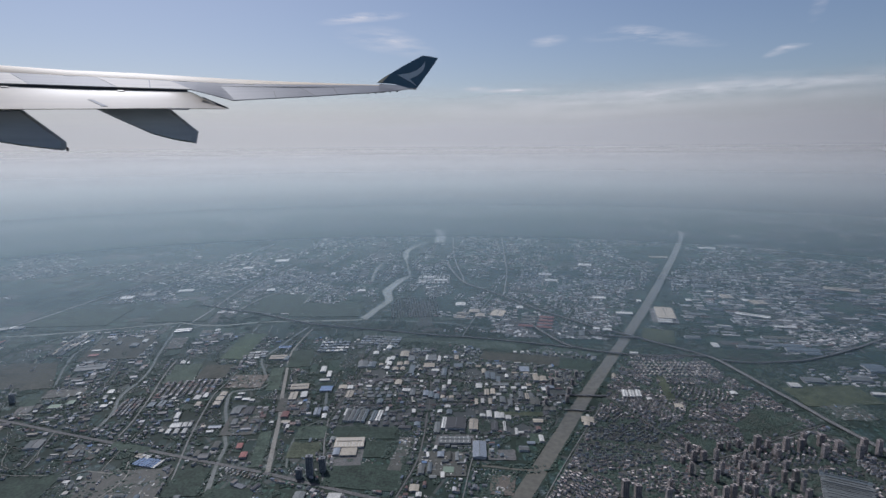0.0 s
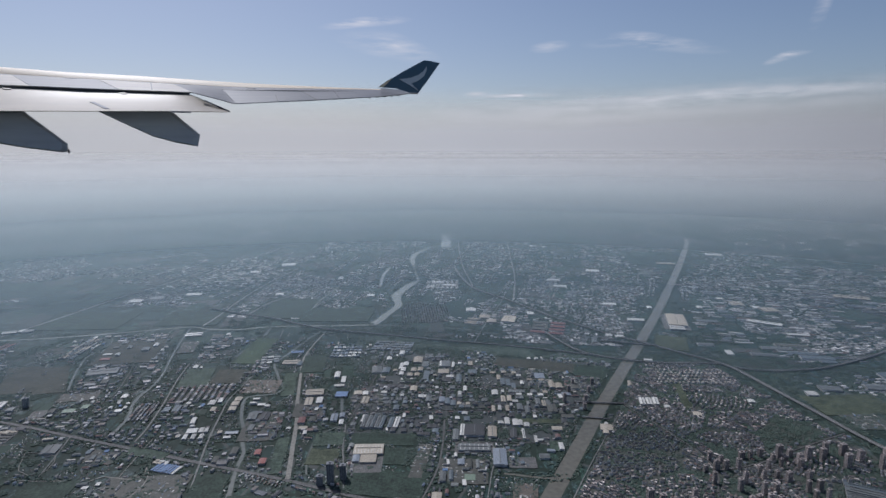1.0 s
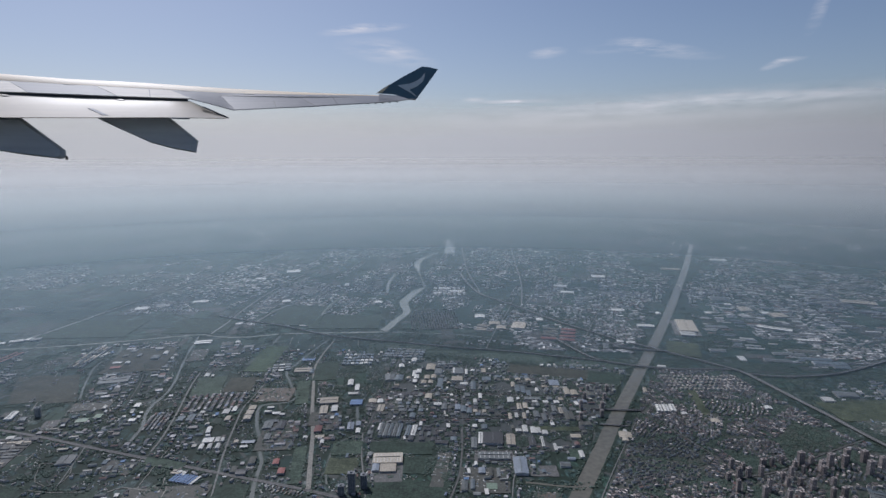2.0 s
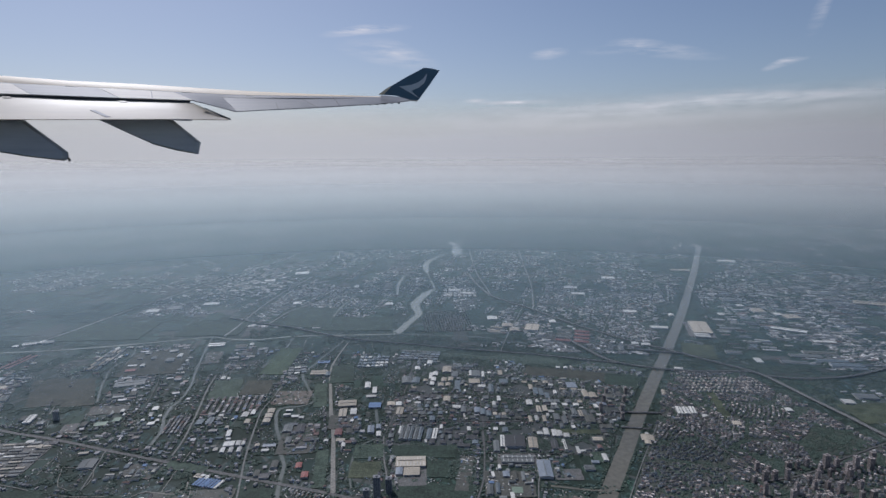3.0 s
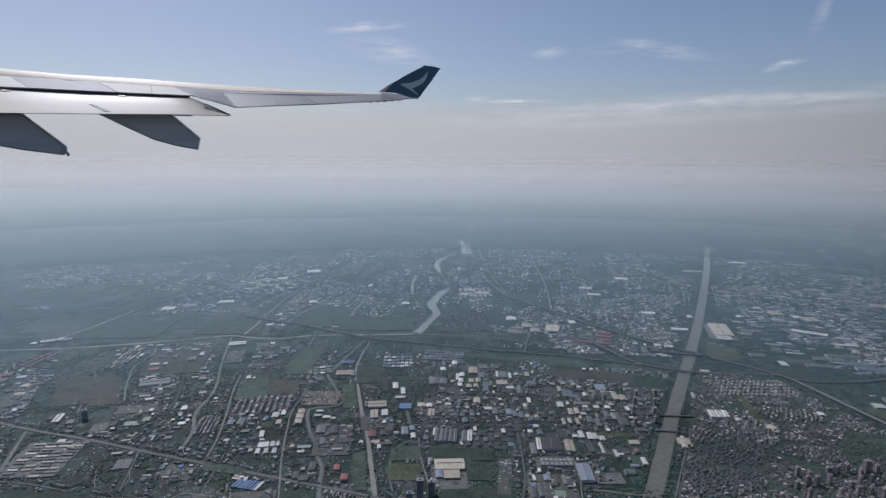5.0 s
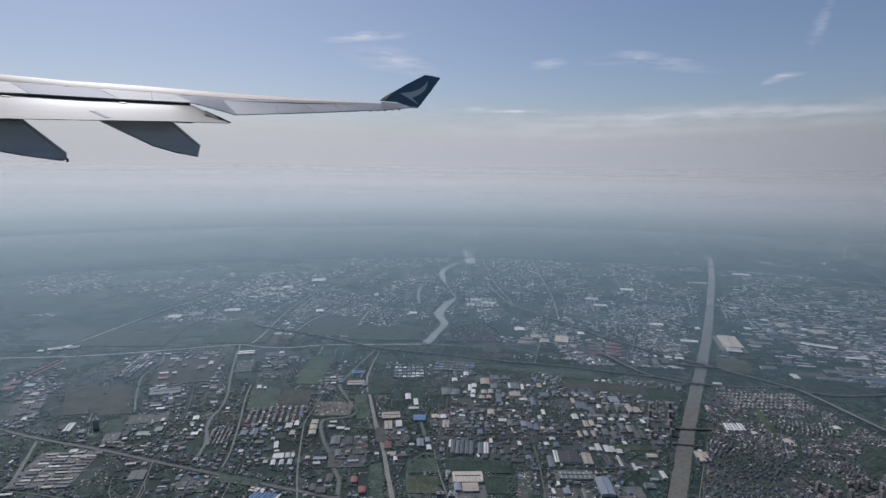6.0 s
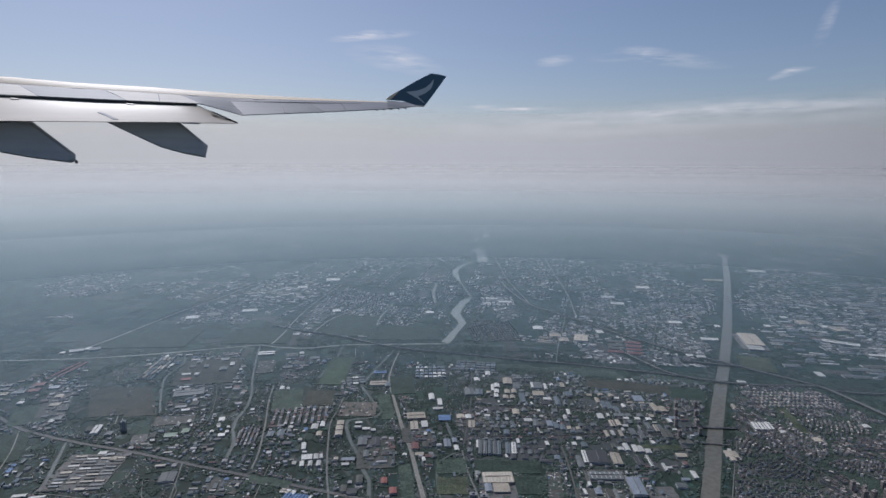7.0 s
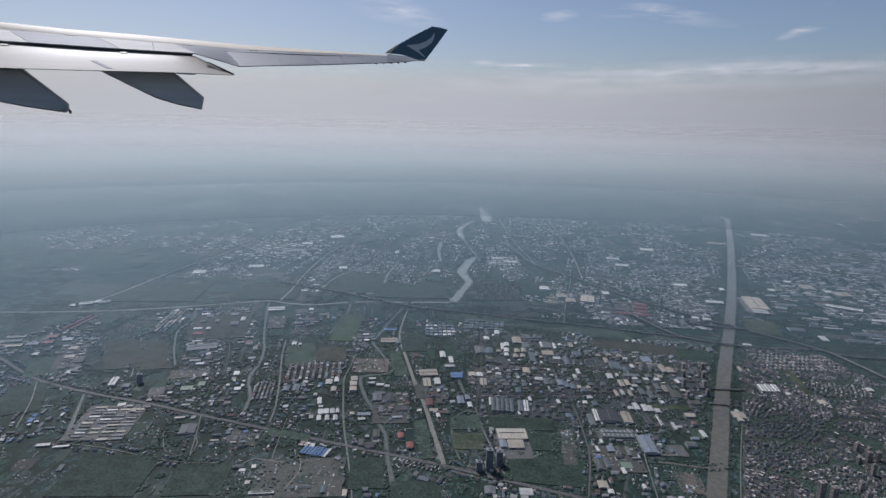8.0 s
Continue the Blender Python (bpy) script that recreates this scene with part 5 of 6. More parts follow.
# ---- towers ----
for k in range(8):
    x, y = (22, 24, 28, 32)[k % 4] + 14 * (k // 4), 366 + 15 * (k % 4) + rnd.uniform(-3, 3)
    tower(x, y, 2.0, 1.8, rnd.uniform(4.0, 6.0), 10, "slim brown-grey apartment tower beside the canal")
tower(-102, 266, 3.4, 2.6, 11, 8, "dark unfinished tower block beside the road", dark=True)
tower(-97, 271, 3.2, 2.6, 7.5, 8, "dark unfinished tower block beside the road", dark=True)
tower(-107, 264, 3.0, 2.4, 5, 8, "low dark block beside the road", dark=True)
tower(-330, 331, 3.0, 2.4, 6, 20, "dark block beside the road", dark=True)
for row in range(6):
    for k in range(14 - row):
        x, y = 66 + 6.2 * row + 5.6 * k + rnd.uniform(-1.4, 1.4), 252 + 11.5 * row + 1.2 * k + rnd.uniform(-3, 3)
        if rnd.random() < 0.7:
            tower(x, y, rnd.uniform(1.7, 3.2), rnd.uniform(1.4, 1.9), rnd.uniform(4.0, 7.8) - 0.4 * row, 18 + rnd.uniform(-8, 8), "narrow apartment block of grey-brown render among others" if row < 3 else "lower apartment block of grey-brown render beside small houses")
for x, y in ((149, 318), (157, 319), (161, 325), (176, 319), (184, 313), (190, 321), (196, 318), (142, 312), (166, 312), (170, 325), (203, 311), (134, 318), (54, 264), (60, 264)):
    tower(x, y, rnd.uniform(2.4, 3.2), 2.2, rnd.uniform(6, 9.5), 14 + rnd.uniform(-6, 6))

# ---- villages, town and far works ----
def free(x, y, gap=0.0):
    """Whether a place lies clear of all roads, water and buildings."""
    return on(x, y) == 0


edge = [(-116, 318)] + [(float(np.interp(y, [318, 335, 480], [20, 28, 78])) - 7, y) for y in range(318, 463, 8)] + [(-116, 462)]
edge = [(x + rnd.uniform(-1, 1), y + rnd.uniform(-1, 1)) for x, y in edge]
setting("works_ground", [(*q, 0.012) for q in edge] + [(*q, -0.3) for q in edge], [tuple(range(len(edge)))] + [(k, k + len(edge), (k + 1) % len(edge) + len(edge), (k + 1) % len(edge)) for k in range(len(edge))],
        FIELDS["floor"], "dark grey-brown ground between works halls", "ground")
ys = list(range(232, 470, 6))
lefts = [(float(np.interp(y, [236, 335, 466], [10, 45, 93])) + rnd.uniform(-1, 1), y) for y in ys]
rights = [(float(np.interp(y, [236, 318, 412, 466], [215, 190, 160, 140])) + rnd.uniform(-2, 2), y) for y in ys]
edge = lefts + rights[::-1]
setting("town_ground", [(*q, 0.015) for q in edge] + [(*q, -0.3) for q in edge], [tuple(range(len(edge) - 1, -1, -1))] + [(k, (k + 1) % len(edge), (k + 1) % len(edge) + len(edge), k + len(edge)) for k in range(len(edge))],
        FIELDS["lanes"], "brown-grey lanes and bare courts between town houses", "ground")
town, TURN = [], []
for k in range(46):
    TURN.append((rnd.uniform(10, 205), rnd.uniform(236, 464), rnd.choice((-38, -30, -24, 8, 16, 24, 62)) + rnd.uniform(-6, 6), rnd.uniform(2.0, 2.8)))
CORE = np.array([(q[0], q[1]) for q in TURN])
for k, (tx, ty, turn, gap) in enumerate(TURN):
    c, s = math.cos(radians(turn)), math.sin(radians(turn))
    bend = rnd.uniform(-0.012, 0.012)
    for i in range(-32, 33):
        for j in range(-22, 23):
            step = 1.7 + 0.4 * (k % 3)
            p, q = i * step + 0.6 * rnd.uniform(-1, 1), j * gap + 0.45 * rnd.uniform(-1, 1)
            q += bend * p * p
            x, y = tx + c * p - s * q, ty + s * p + c * q
            if not 236 < y < 462:
                continue
            away = np.hypot(CORE[:, 0] - x, CORE[:, 1] - y)
            order = np.argsort(away)
            if order[0] != k or away[order[1]] - away[order[0]] < 3.0:
                continue
            left = float(np.interp(y, [236, 335, 466], [9, 44, 92]))
            right = float(np.interp(y, [236, 318, 412, 466], [215, 190, 160, 140]))
            dense = noise.noise(Vector((x * 0.035, y * 0.035, 3))) + 0.4 * noise.noise(Vector((x * 0.12, y * 0.12, 3)))
            if left < x < right and dense > -0.55 and rnd.random() < 0.78 and free(x, y, 0.5):
                town.append((x, y, step * rnd.uniform(0.5, 0.9), rnd.uniform(0.65, 1.15), turn + 2 * math.degrees(bend * p) + rnd.uniform(-5, 5)))
# small houses in the gaps that the rows leave, and gardens with trees between the quarters
held = {(int(p[0] // 1.5), int(p[1] // 1.5)) for p in town}
gardens = []
for _ in range(26000):
    y = rnd.uniform(238, 462)
    x = rnd.uniform(float(np.interp(y, [236, 335, 466], [10, 45, 93])), float(np.interp(y, [236, 318, 412, 466], [213, 188, 158, 138])))
    i, j = int(x // 1.5), int(y // 1.5)
    if not free(x, y) or any((i + a, j + b) in held for a in (-1, 0, 1) for b in (-1, 0, 1)):
        if (i, j) not in held and free(x, y) and noise.noise(Vector((x * 0.05, y * 0.05, 77))) > -0.15 and rnd.random() < 0.5:
            gardens.append((x, y))
        continue
    near_two = np.sort(np.hypot(CORE[:, 0] - x, CORE[:, 1] - y))[:2]
    if noise.noise(Vector((x * 0.04, y * 0.04, 9))) > -0.3 and near_two[1] - near_two[0] > 3.2:
        held.add((i, j))
        town.append((x, y, rnd.uniform(1.0, 2.0), rnd.uniform(0.7, 1.2), rnd.choice((10, 100)) + 25 * noise.noise(Vector((x * 0.02, y * 0.02, 4)))))
    else:
        gardens += [(x + rnd.uniform(-1, 1), y + rnd.uniform(-1, 1)) for _ in range(2)]
woods("garden_trees", gardens, 0.42, "dark green garden trees between town houses", 14)
near_town = [p for p in town if 296 < p[1] < 345 and p[0] < 130][:260]
for p in near_town:
    house(*p, rnd.choice(["tile", "tile", "tile", "grey", "grey", "tile", "dark", "slate"]), rnd.uniform(0.8, 1.4))
taken = set(near_town)
joined("town_houses", [p for p in town if p not in taken], WALL_MIX, TOWN_MIX, "dense low town houses with mixed grey and brown roofs", "houses", 1.1, 0.2)
villas = rows(120, 434, 58, 30, 4, 18, 5, 0.5, 0.42, 0.1)
joined("villas", villas, WALL_MIX, VILLA_MIX, "rows of pale villas beside the expressway", "houses", 1.1, 0.0)


def village(cx, cy, w, d, angle, nx, ny, skip=0.3, fx=0.6, fy=0.55):
    out = []
    for x, y, bw, bd, a in rows(cx, cy, w, d, angle, nx, ny, fx, fy, 0.5, skip):
        k = rnd.choice((0.6, 0.8, 1.0, 1.0, 1.3, 1.8))
        x, y = x + rnd.uniform(-1.2, 1.2), y + rnd.uniform(-1.2, 1.2)
        if free(x, y) and free(x + bw * k / 2, y) and free(x - bw * k / 2, y):
            mark_rect(x, y, bw * k, bd, a, 2)
            out.append((x, y, bw * k, bd * rnd.uniform(0.7, 1.2), a))
    return out


near = village(-405, 366, 22, 58, 25, 4, 14) + village(-332, 452, 45, 72, 18, 9, 18) + village(-265, 460, 18, 66, 16, 4, 15) + village(-229, 339, 16, 21, 14, 4, 6)
near += village(-162, 282, 19, 17, 12, 4, 4) + village(-163, 322, 24, 40, 12, 5, 9, 0.2) + village(-219, 311, 15, 30, 14, 4, 8) + village(-320, 383, 33, 50, 22, 7, 11)
near += village(-271, 381, 14, 42, 22, 3, 9) + village(-206, 414, 12, 34, 8, 3, 8) + village(-133, 330, 16, 25, 10, 4, 7, 0.2) + village(-120, 334, 13, 14, 6, 3, 4, 0.1)
near += village(-48, 257, 14, 18, 0, 4, 4, 0.1) + village(-85, 353, 15, 12, 3, 4, 3) + village(-452, 382, 46, 46, 20, 8, 9) + village(-106, 372, 26, 30, 5, 7, 8, 0.2)
near += village(-60, 374, 42, 38, 2, 11, 9, 0.25) + village(-340, 310, 30, 10, 15, 7, 3, 0.4) + village(-285, 310, 50, 14, 12, 11, 3, 0.4) + village(-255, 300, 40, 10, 12, 9, 2, 0.4)
near += village(-210, 262, 10, 12, 0, 3, 3, 0.3) + village(-150, 258, 60, 6, -14, 16, 1, 0.2) + village(-75, 247, 50, 12, -12, 12, 3, 0.2) + village(-20, 255, 20, 26, 2, 5, 6, 0.3)
near += village(20, 330, 14, 20, 5, 4, 5, 0.3) + village(30, 300, 10, 40, -20, 3, 9, 0.3) + village(-386, 330, 24, 18, 22, 5, 4, 0.4) + village(-300, 400, 40, 30, 20, 7, 5, 0.5)
for n, line in LINES.items():
    if not n.startswith(("street", "lane", "main", "dirt", "quay", "town_")):
        continue
    s = sides(line)
    for k in range(1, len(line)):
        for side in (-1, 1):
            for _ in range(3):
                f = rnd.random()
                p = line[k - 1] * (1 - f) + line[k] * f + s[k] * side * (HALF[n] + 2.4 + rnd.uniform(0, 1.6))
                if p[1] < 470 and free(*p) and rnd.random() < 0.55:
                    q = (p[0], p[1], rnd.uniform(0.9, 2.6), rnd.uniform(0.7, 1.4), math.degrees(math.atan2(s[k][1], s[k][0])) + rnd.choice((0, 90)))
                    mark_rect(*q, 2)
                    near.append(q)
joined("village_houses", near, WALL_MIX, HOUSE_MIX, "scattered village houses and sheds with mixed roofs", "houses", 0.9, 0.35)
streets = [p for p in rows(-225, 365, 38, 27, 14, 9, 8, 0.42, 0.8, 0.04) + rows(-247, 332, 13, 26, 14, 5, 6, 0.45, 0.8, 0.04)]
joined("row_houses", streets, WALL_MIX, HOUSE_MIX, "row houses in parallel lines", "houses", 0.9, 0.5)

far = []
for cx, cy, w, d, a, nx, ny, fx, fy, loose in (
        (77, 578, 55, 70, -4, 14, 20, 0.72, 0.42, 0.3), (75, 700, 140, 150, -4, 26, 30, 0.72, 0.4, 0.35), (290, 640, 230, 270, -9, 16, 50, 0.74, 0.36, 0.4),
        (-409, 623, 82, 87, 15, 20, 16, 0.6, 0.34, 0.4), (-264, 702, 105, 112, 8, 34, 22, 0.62, 0.34, 0.35), (-101, 724, 40, 50, 0, 12, 10, 0.6, 0.4, 0.3),
        (-28, 516, 70, 14, 3, 20, 3, 0.7, 0.45, 0.4), (-33, 588, 76, 80, -12, 17, 22, 0.76, 0.42, 0.3), (225, 490, 85, 30, 8, 12, 12, 0.85, 0.4, 0.3),
        (30, 900, 260, 240, -5, 40, 26, 0.66, 0.3, 0.4), (450, 760, 260, 260, -8, 20, 34, 0.76, 0.28, 0.4), (230, 430, 60, 40, 10, 12, 9, 0.7, 0.4, 0.4)):
    for p in rows(cx, cy, w, d, a, nx, ny, fx, fy, loose, 0.3):
        if noise.noise(Vector((p[0] * 0.022, p[1] * 0.022, 5))) + 0.6 * noise.noise(Vector((p[0] * 0.08, p[1] * 0.06, 15))) > -0.02 and free(p[0], p[1], 1.0):
            far.append(p)
# villages strung along straight lanes
for lanes, x0, y0, gap, far_y, lean in ((13, -415, 575, 19, 170, 0.10), (7, -205, 640, 14, 150, 0.05), (8, -60, 600, 21, 190, 0.16), (6, 120, 640, 26, 220, 0.24), (9, -420, 800, 40, 260, 0.05)):
    for k in range(lanes):
        x1, y1, length = x0 + gap * k + rnd.uniform(-4, 4), y0 + rnd.uniform(-15, 25), far_y * rnd.uniform(0.5, 1.0)
        for q in np.arange(0, length, 3.4):
            for side in (-1, 1):
                x, y = x1 + lean * q + side * rnd.uniform(1.8, 3.0), y1 + q + rnd.uniform(-0.5, 0.5)
                if rnd.random() < 0.6 and free(x, y) and noise.noise(Vector((x * 0.03, y * 0.03, 71))) > -0.15:
                    far.append((x, y, rnd.uniform(1.6, 3.6), rnd.uniform(1.0, 1.8), rnd.choice((0, 0, 90)) - math.degrees(math.atan(lean))))
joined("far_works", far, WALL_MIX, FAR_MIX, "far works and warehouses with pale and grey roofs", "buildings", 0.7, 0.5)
# thin roofs of far villages, row by row, out to where the haze hides them
hazy, plots = [], []
for _ in range(84000):
    y = 500 + 2700 * rnd.random() ** 1.7
    x = rnd.uniform(-1.0, 0.92) * y
    k = 0.5 + y / 1300
    lots = noise.noise(Vector((x * 0.009, y * 0.006, 21))) + 0.7 * noise.noise(Vector((x * 0.03, y * 0.018, 8)))
    if lots < (0.22 if x < -0.7 * y else 0.06 if x < -0.34 * y else -0.1 if y < 800 else -0.04) or rnd.random() < 0.3 or any(on(x + 5 * k * q, y) for q in (-1, -0.5, 0, 0.5, 1)) or (y < 548 and x < -40):
        continue
    turn = 25 * noise.noise(Vector((x * 0.004, y * 0.004, 30))) + rnd.choice((0, 0, 0, 90))
    hazy.append((x, y, rnd.uniform(1.8, 6.5) * k, rnd.uniform(1.0, 2.4) * k, turn))
for _ in range(5200):
    y = 470 + 2500 * rnd.random() ** 1.3
    x = rnd.uniform(-1.0, 0.92) * y
    k = 0.7 + y / 1000
    turn = 30 * noise.noise(Vector((x * 0.004, y * 0.004, 30))) + 8
    plots.append((x, y, rnd.uniform(6, 26) * k, rnd.uniform(8, 34) * k, turn))
joined("far_white_halls", rows(-99, 716, 42, 46, 6, 7, 5, 0.6, 0.36, 0.03), WALL_MIX, ROOFS["white"], "white-roofed halls in regular rows", "buildings", 1.2, 0.0)
grove_rows = [p for p in rows(-102, 588, 50, 76, 12, 19, 20, 0.5, 0.42, 0.2, 0.12) if on(p[0], p[1]) == 0]
joined("row_cottages", grove_rows, COTTAGE_MIX, COTTAGE_MIX, "dense rows of small grey-roofed cottages", "houses", 0.9, 0.3)
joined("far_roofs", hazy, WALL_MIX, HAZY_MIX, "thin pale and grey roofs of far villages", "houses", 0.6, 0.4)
vs, fs = [], []
for n, (x, y, w, d, a) in enumerate(plots):
    if not all(on(x + dx * w * 0.5, y + dy * d * 0.5) in (0, 2) for dx in (-1, -0.5, 0, 0.5, 1) for dy in (-1, -0.5, 0, 0.5, 1)):
        continue
    c, s = math.cos(radians(a)), math.sin(radians(a))
    v, f = box(-w / 2, w / 2, -d / 2, d / 2, -0.2, 0.02 + 0.00003 * n)
    fs += [tuple(i + len(vs) for i in q) for q in f]
    vs += [(x + c * p - s * q, y + s * p + c * q, z) for p, q, z in v]
tagged(new("field_patchwork", mesh_of("field_patchwork", vs, fs, [PLOT_MIX])), "patchwork of far green and brown plots", "fields", kind="stuff")

# ---- infill: small works and sheds wherever ground is left near the works, and clutter in the yards ----
infill = []
for _ in range(9000):
    x, y = rnd.uniform(-460, 46), rnd.uniform(236, 480)
    built = noise.noise(Vector((x * 0.02, y * 0.02, 12))) + (0.08 if x > -120 else 0.0)
    if x > float(np.interp(y, [236, 335, 480], [-8, 26, 78])) or built < 0.12:
        continue
    w, d = rnd.uniform(1.4, 5.5), rnd.uniform(1.0, 2.6)
    if all(on(x + dx * w * 0.5, y + dy * d * 0.6) == 0 for dx in (-1, 0, 1) for dy in (-1, 0, 1)):
        p = (x, y, w, d, rnd.choice((8, 98)) + rnd.uniform(-5, 5) + (8 if x < -200 else 0))
        mark_rect(*p, 2)
        infill.append(p)
joined("small_works", infill, WALL_MIX, WORKS_MIX, "small works, sheds and workshops with pale and grey roofs", "buildings", 0.9, 0.5)
bits = []
for cx, cy, w, d, a in YARDS:
    c, s = math.cos(radians(a)), math.sin(radians(a))
    for _ in range(int(w * d * 0.12)):
        x, y = rnd.uniform(-0.47, 0.47) * w, rnd.uniform(-0.47, 0.47) * d
        q = (cx + c * x - s * y, cy + s * x + c * y)
        if on(*q) == 0:
            bits.append((*q, rnd.uniform(0.4, 2.6), rnd.uniform(0.3, 0.8), a + rnd.choice((0, 90)) + rnd.uniform(-8, 8)))
for _ in range(26000):
    x, y = rnd.uniform(-420, 60), 226 + 230 * rnd.random()
    if on(x, y) == 0 and noise.noise(Vector((x * 0.06, y * 0.06, 51))) > 0.08 and x < float(np.interp(y, [236, 335, 480], [-8, 26, 78])):
        bits.append((x, y, rnd.uniform(0.3, 1.1), rnd.uniform(0.2, 0.5), rnd.uniform(0, 180)))
joined("yard_clutter", bits, WALL_MIX, WORKS_MIX, "stacked goods, huts and rubble on bare yards", "clutter", 0.3, 0.8)

# ---- small plots, tracks and hedges between the villages ----
small, tracks, hedges = [], [], []
for _ in range(5200):
    x, y = rnd.uniform(-470, -112), rnd.uniform(226, 505)
    w, d, a = rnd.uniform(3, 13), rnd.uniform(5, 22), 14 + 8 * noise.noise(Vector((x * 0.01, y * 0.01, 44)))
    c, s = math.cos(radians(a)), math.sin(radians(a))
    spots = [(x + c * p * w / 2 - s * q * d / 2, y + s * p * w / 2 + c * q * d / 2) for p in (-1, 0, 1) for q in (-1, -0.5, 0, 0.5, 1)]
    if all(on(*q) == 0 for q in spots):
        mark_rect(x, y, w, d, a, 4)
        small.append((x, y, w, d, a))
        for p in (-1, 1):
            for q in np.arange(-0.5, 0.5, 0.7 / d):
                if rnd.random() < 0.5 and noise.noise(Vector((x * 0.1 + p, y * 0.1 + 3 * q, 61))) > 0.08:
                    hedges.append((x + c * p * (w / 2 + 0.3) - s * q * d, y + s * p * (w / 2 + 0.3) + c * q * d))
        if rnd.random() < 0.35:
            k = (w / 2 + 0.7) * rnd.choice((-1, 1))
            tracks.append((x + c * k, y + s * k, 0.45, d * rnd.uniform(0.8, 1.3), a))
        if rnd.random() < 0.3:
            k = (d / 2 + 0.5) * rnd.choice((-1, 1))
            tracks.append((x - s * k, y + c * k, w * rnd.uniform(0.8, 1.3), 0.45, a))


def slabs(name, plans, top, material, label, category):
    vs, fs = [], []
    for n, (x, y, w, d, a) in enumerate(plans):
        c, s = math.cos(radians(a)), math.sin(radians(a))
        v, f = box(-w / 2, w / 2, -d / 2, d / 2, -0.2, top + 0.00004 * n)
        fs += [tuple(i + len(vs) for i in q) for q in f]
        vs += [(x + c * p - s * q, y + s * p + c * q, z) for p, q, z in v]
    tagged(new(name, mesh_of(name, vs, fs, [material])), label, category, kind="stuff")


slabs("small_plots", small, 0.02, PLOT_MIX, "patchwork of small green and brown plots", "fields")
slabs("farm_tracks", tracks, 0.10, DIRT, "thin pale farm tracks between plots", "tracks")

# ---- trees ----
woods("hedges", hedges, 0.36, "dark green hedges between small plots", 9)
pts = []
for n, line in LINES.items():
    if n.endswith("bridge"):
        continue
    s = sides(line)
    for k in range(len(line)):
        if line[k][1] > 950 or noise.noise(Vector((line[k][0] * 0.06, line[k][1] * 0.06, 4))) < 0.0:
            continue
        for side in (-1, 1):
            for _ in range(8):
                along_it = np.array((-s[k][1], s[k][0])) * rnd.uniform(-3, 3)
                q = line[k] + s[k] * side * (HALF[n] + 0.45 + rnd.uniform(0, 1.5) ** 2) + along_it
                if on(*q) != 2 and rnd.random() < 0.75:
                    pts.append(q)
woods("tree_rows", pts, 0.62, "dark green trees in rows along roads and water", 2)
belt = []
for _ in range(16000):
    x = rnd.uniform(-150, 75)
    y = float(np.interp(x, [-150, -70, 20, 75], [500, 486, 470, 452])) + rnd.gauss(0, 7)
    if noise.noise(Vector((x * 0.03, y * 0.05, 1))) > -0.15 and on(x, y) in (0, 3):
        belt.append((x, y))
woods("tree_belt", belt[:8000], 0.7, "dense dark green belt of trees beside the railway", 4)
scatter, thin_wood = [], []
for _ in range(430000):
    y = 222 + 260 * rnd.random()
    x = -50 + y * rnd.uniform(-1.06, 0.76)
    at = on(x, y)
    if at not in (0, 4) or (at == 4 and rnd.random() < 0.93):
        continue
    grove = noise.noise(Vector((x * 0.045, y * 0.045, 7))) + 0.9 * noise.noise(Vector((x * 0.17, y * 0.17, 2)))
    if grove > (-0.16 if -118 < x < 60 and 318 < y < 470 else -0.02 if x > 40 else 0.2):
        scatter.append((x, y))
for _ in range(60000):
    y = 480 + 520 * rnd.random() ** 1.4
    x = -50 + y * rnd.uniform(-0.45, 0.6)
    if on(x, y) == 0 and noise.noise(Vector((x * 0.02, y * 0.02, 7))) + 0.8 * noise.noise(Vector((x * 0.08, y * 0.05, 2))) > 0.22:
        thin_wood.append((x, y))
scatter = scatter[:118000]
woods("far_trees", thin_wood[:14000], 0.75, "dark green trees between far fields and works", 16)
woods("scattered_trees", scatter, 0.46, "dark green trees and shrubs between buildings and fields", 6)

# ---- the wing ----
def brushed(name, c, c2, rough, gloss):
    """Wing skin: faint streaks along the span, a few broad stains, some gloss."""
    m, nt, b = nodes_of(name)
    tc = nt.nodes.new("ShaderNodeTexCoord")
    for scale, detail, strength in ((0.03, 4, 0.75), (0.006, 3, 0.6)):
        mp = nt.nodes.new("ShaderNodeMapping")
        mp.inputs["Scale"].default_value = (0.06 if scale > 0.01 else 0.5, 1, 1)
        nt.links.new(tc.outputs["Object"], mp.inputs[0])
        f = noise_of(nt, mp.outputs[0], scale, detail)
        if scale > 0.01:
            col = blend(nt, f, c, c2)
            streak = ramp(nt, f, [(0.35, (0.86, 0.87, 0.88)), (0.5, (1, 1, 1)), (0.65, (1.1, 1.09, 1.08))])
            col = blend(nt, strength, col, streak, "MULTIPLY")
        else:
            col = blend(nt, strength, col, ramp(nt, f, [(0.3, (0.88, 0.88, 0.9)), (0.7, (1.1, 1.1, 1.08))]), "MULTIPLY")
    nt.links.new(col, b.inputs["Base Color"])
    b.inputs["Roughness"].default_value, b.inputs["Specular IOR Level"].default_value = rough, gloss
    return m


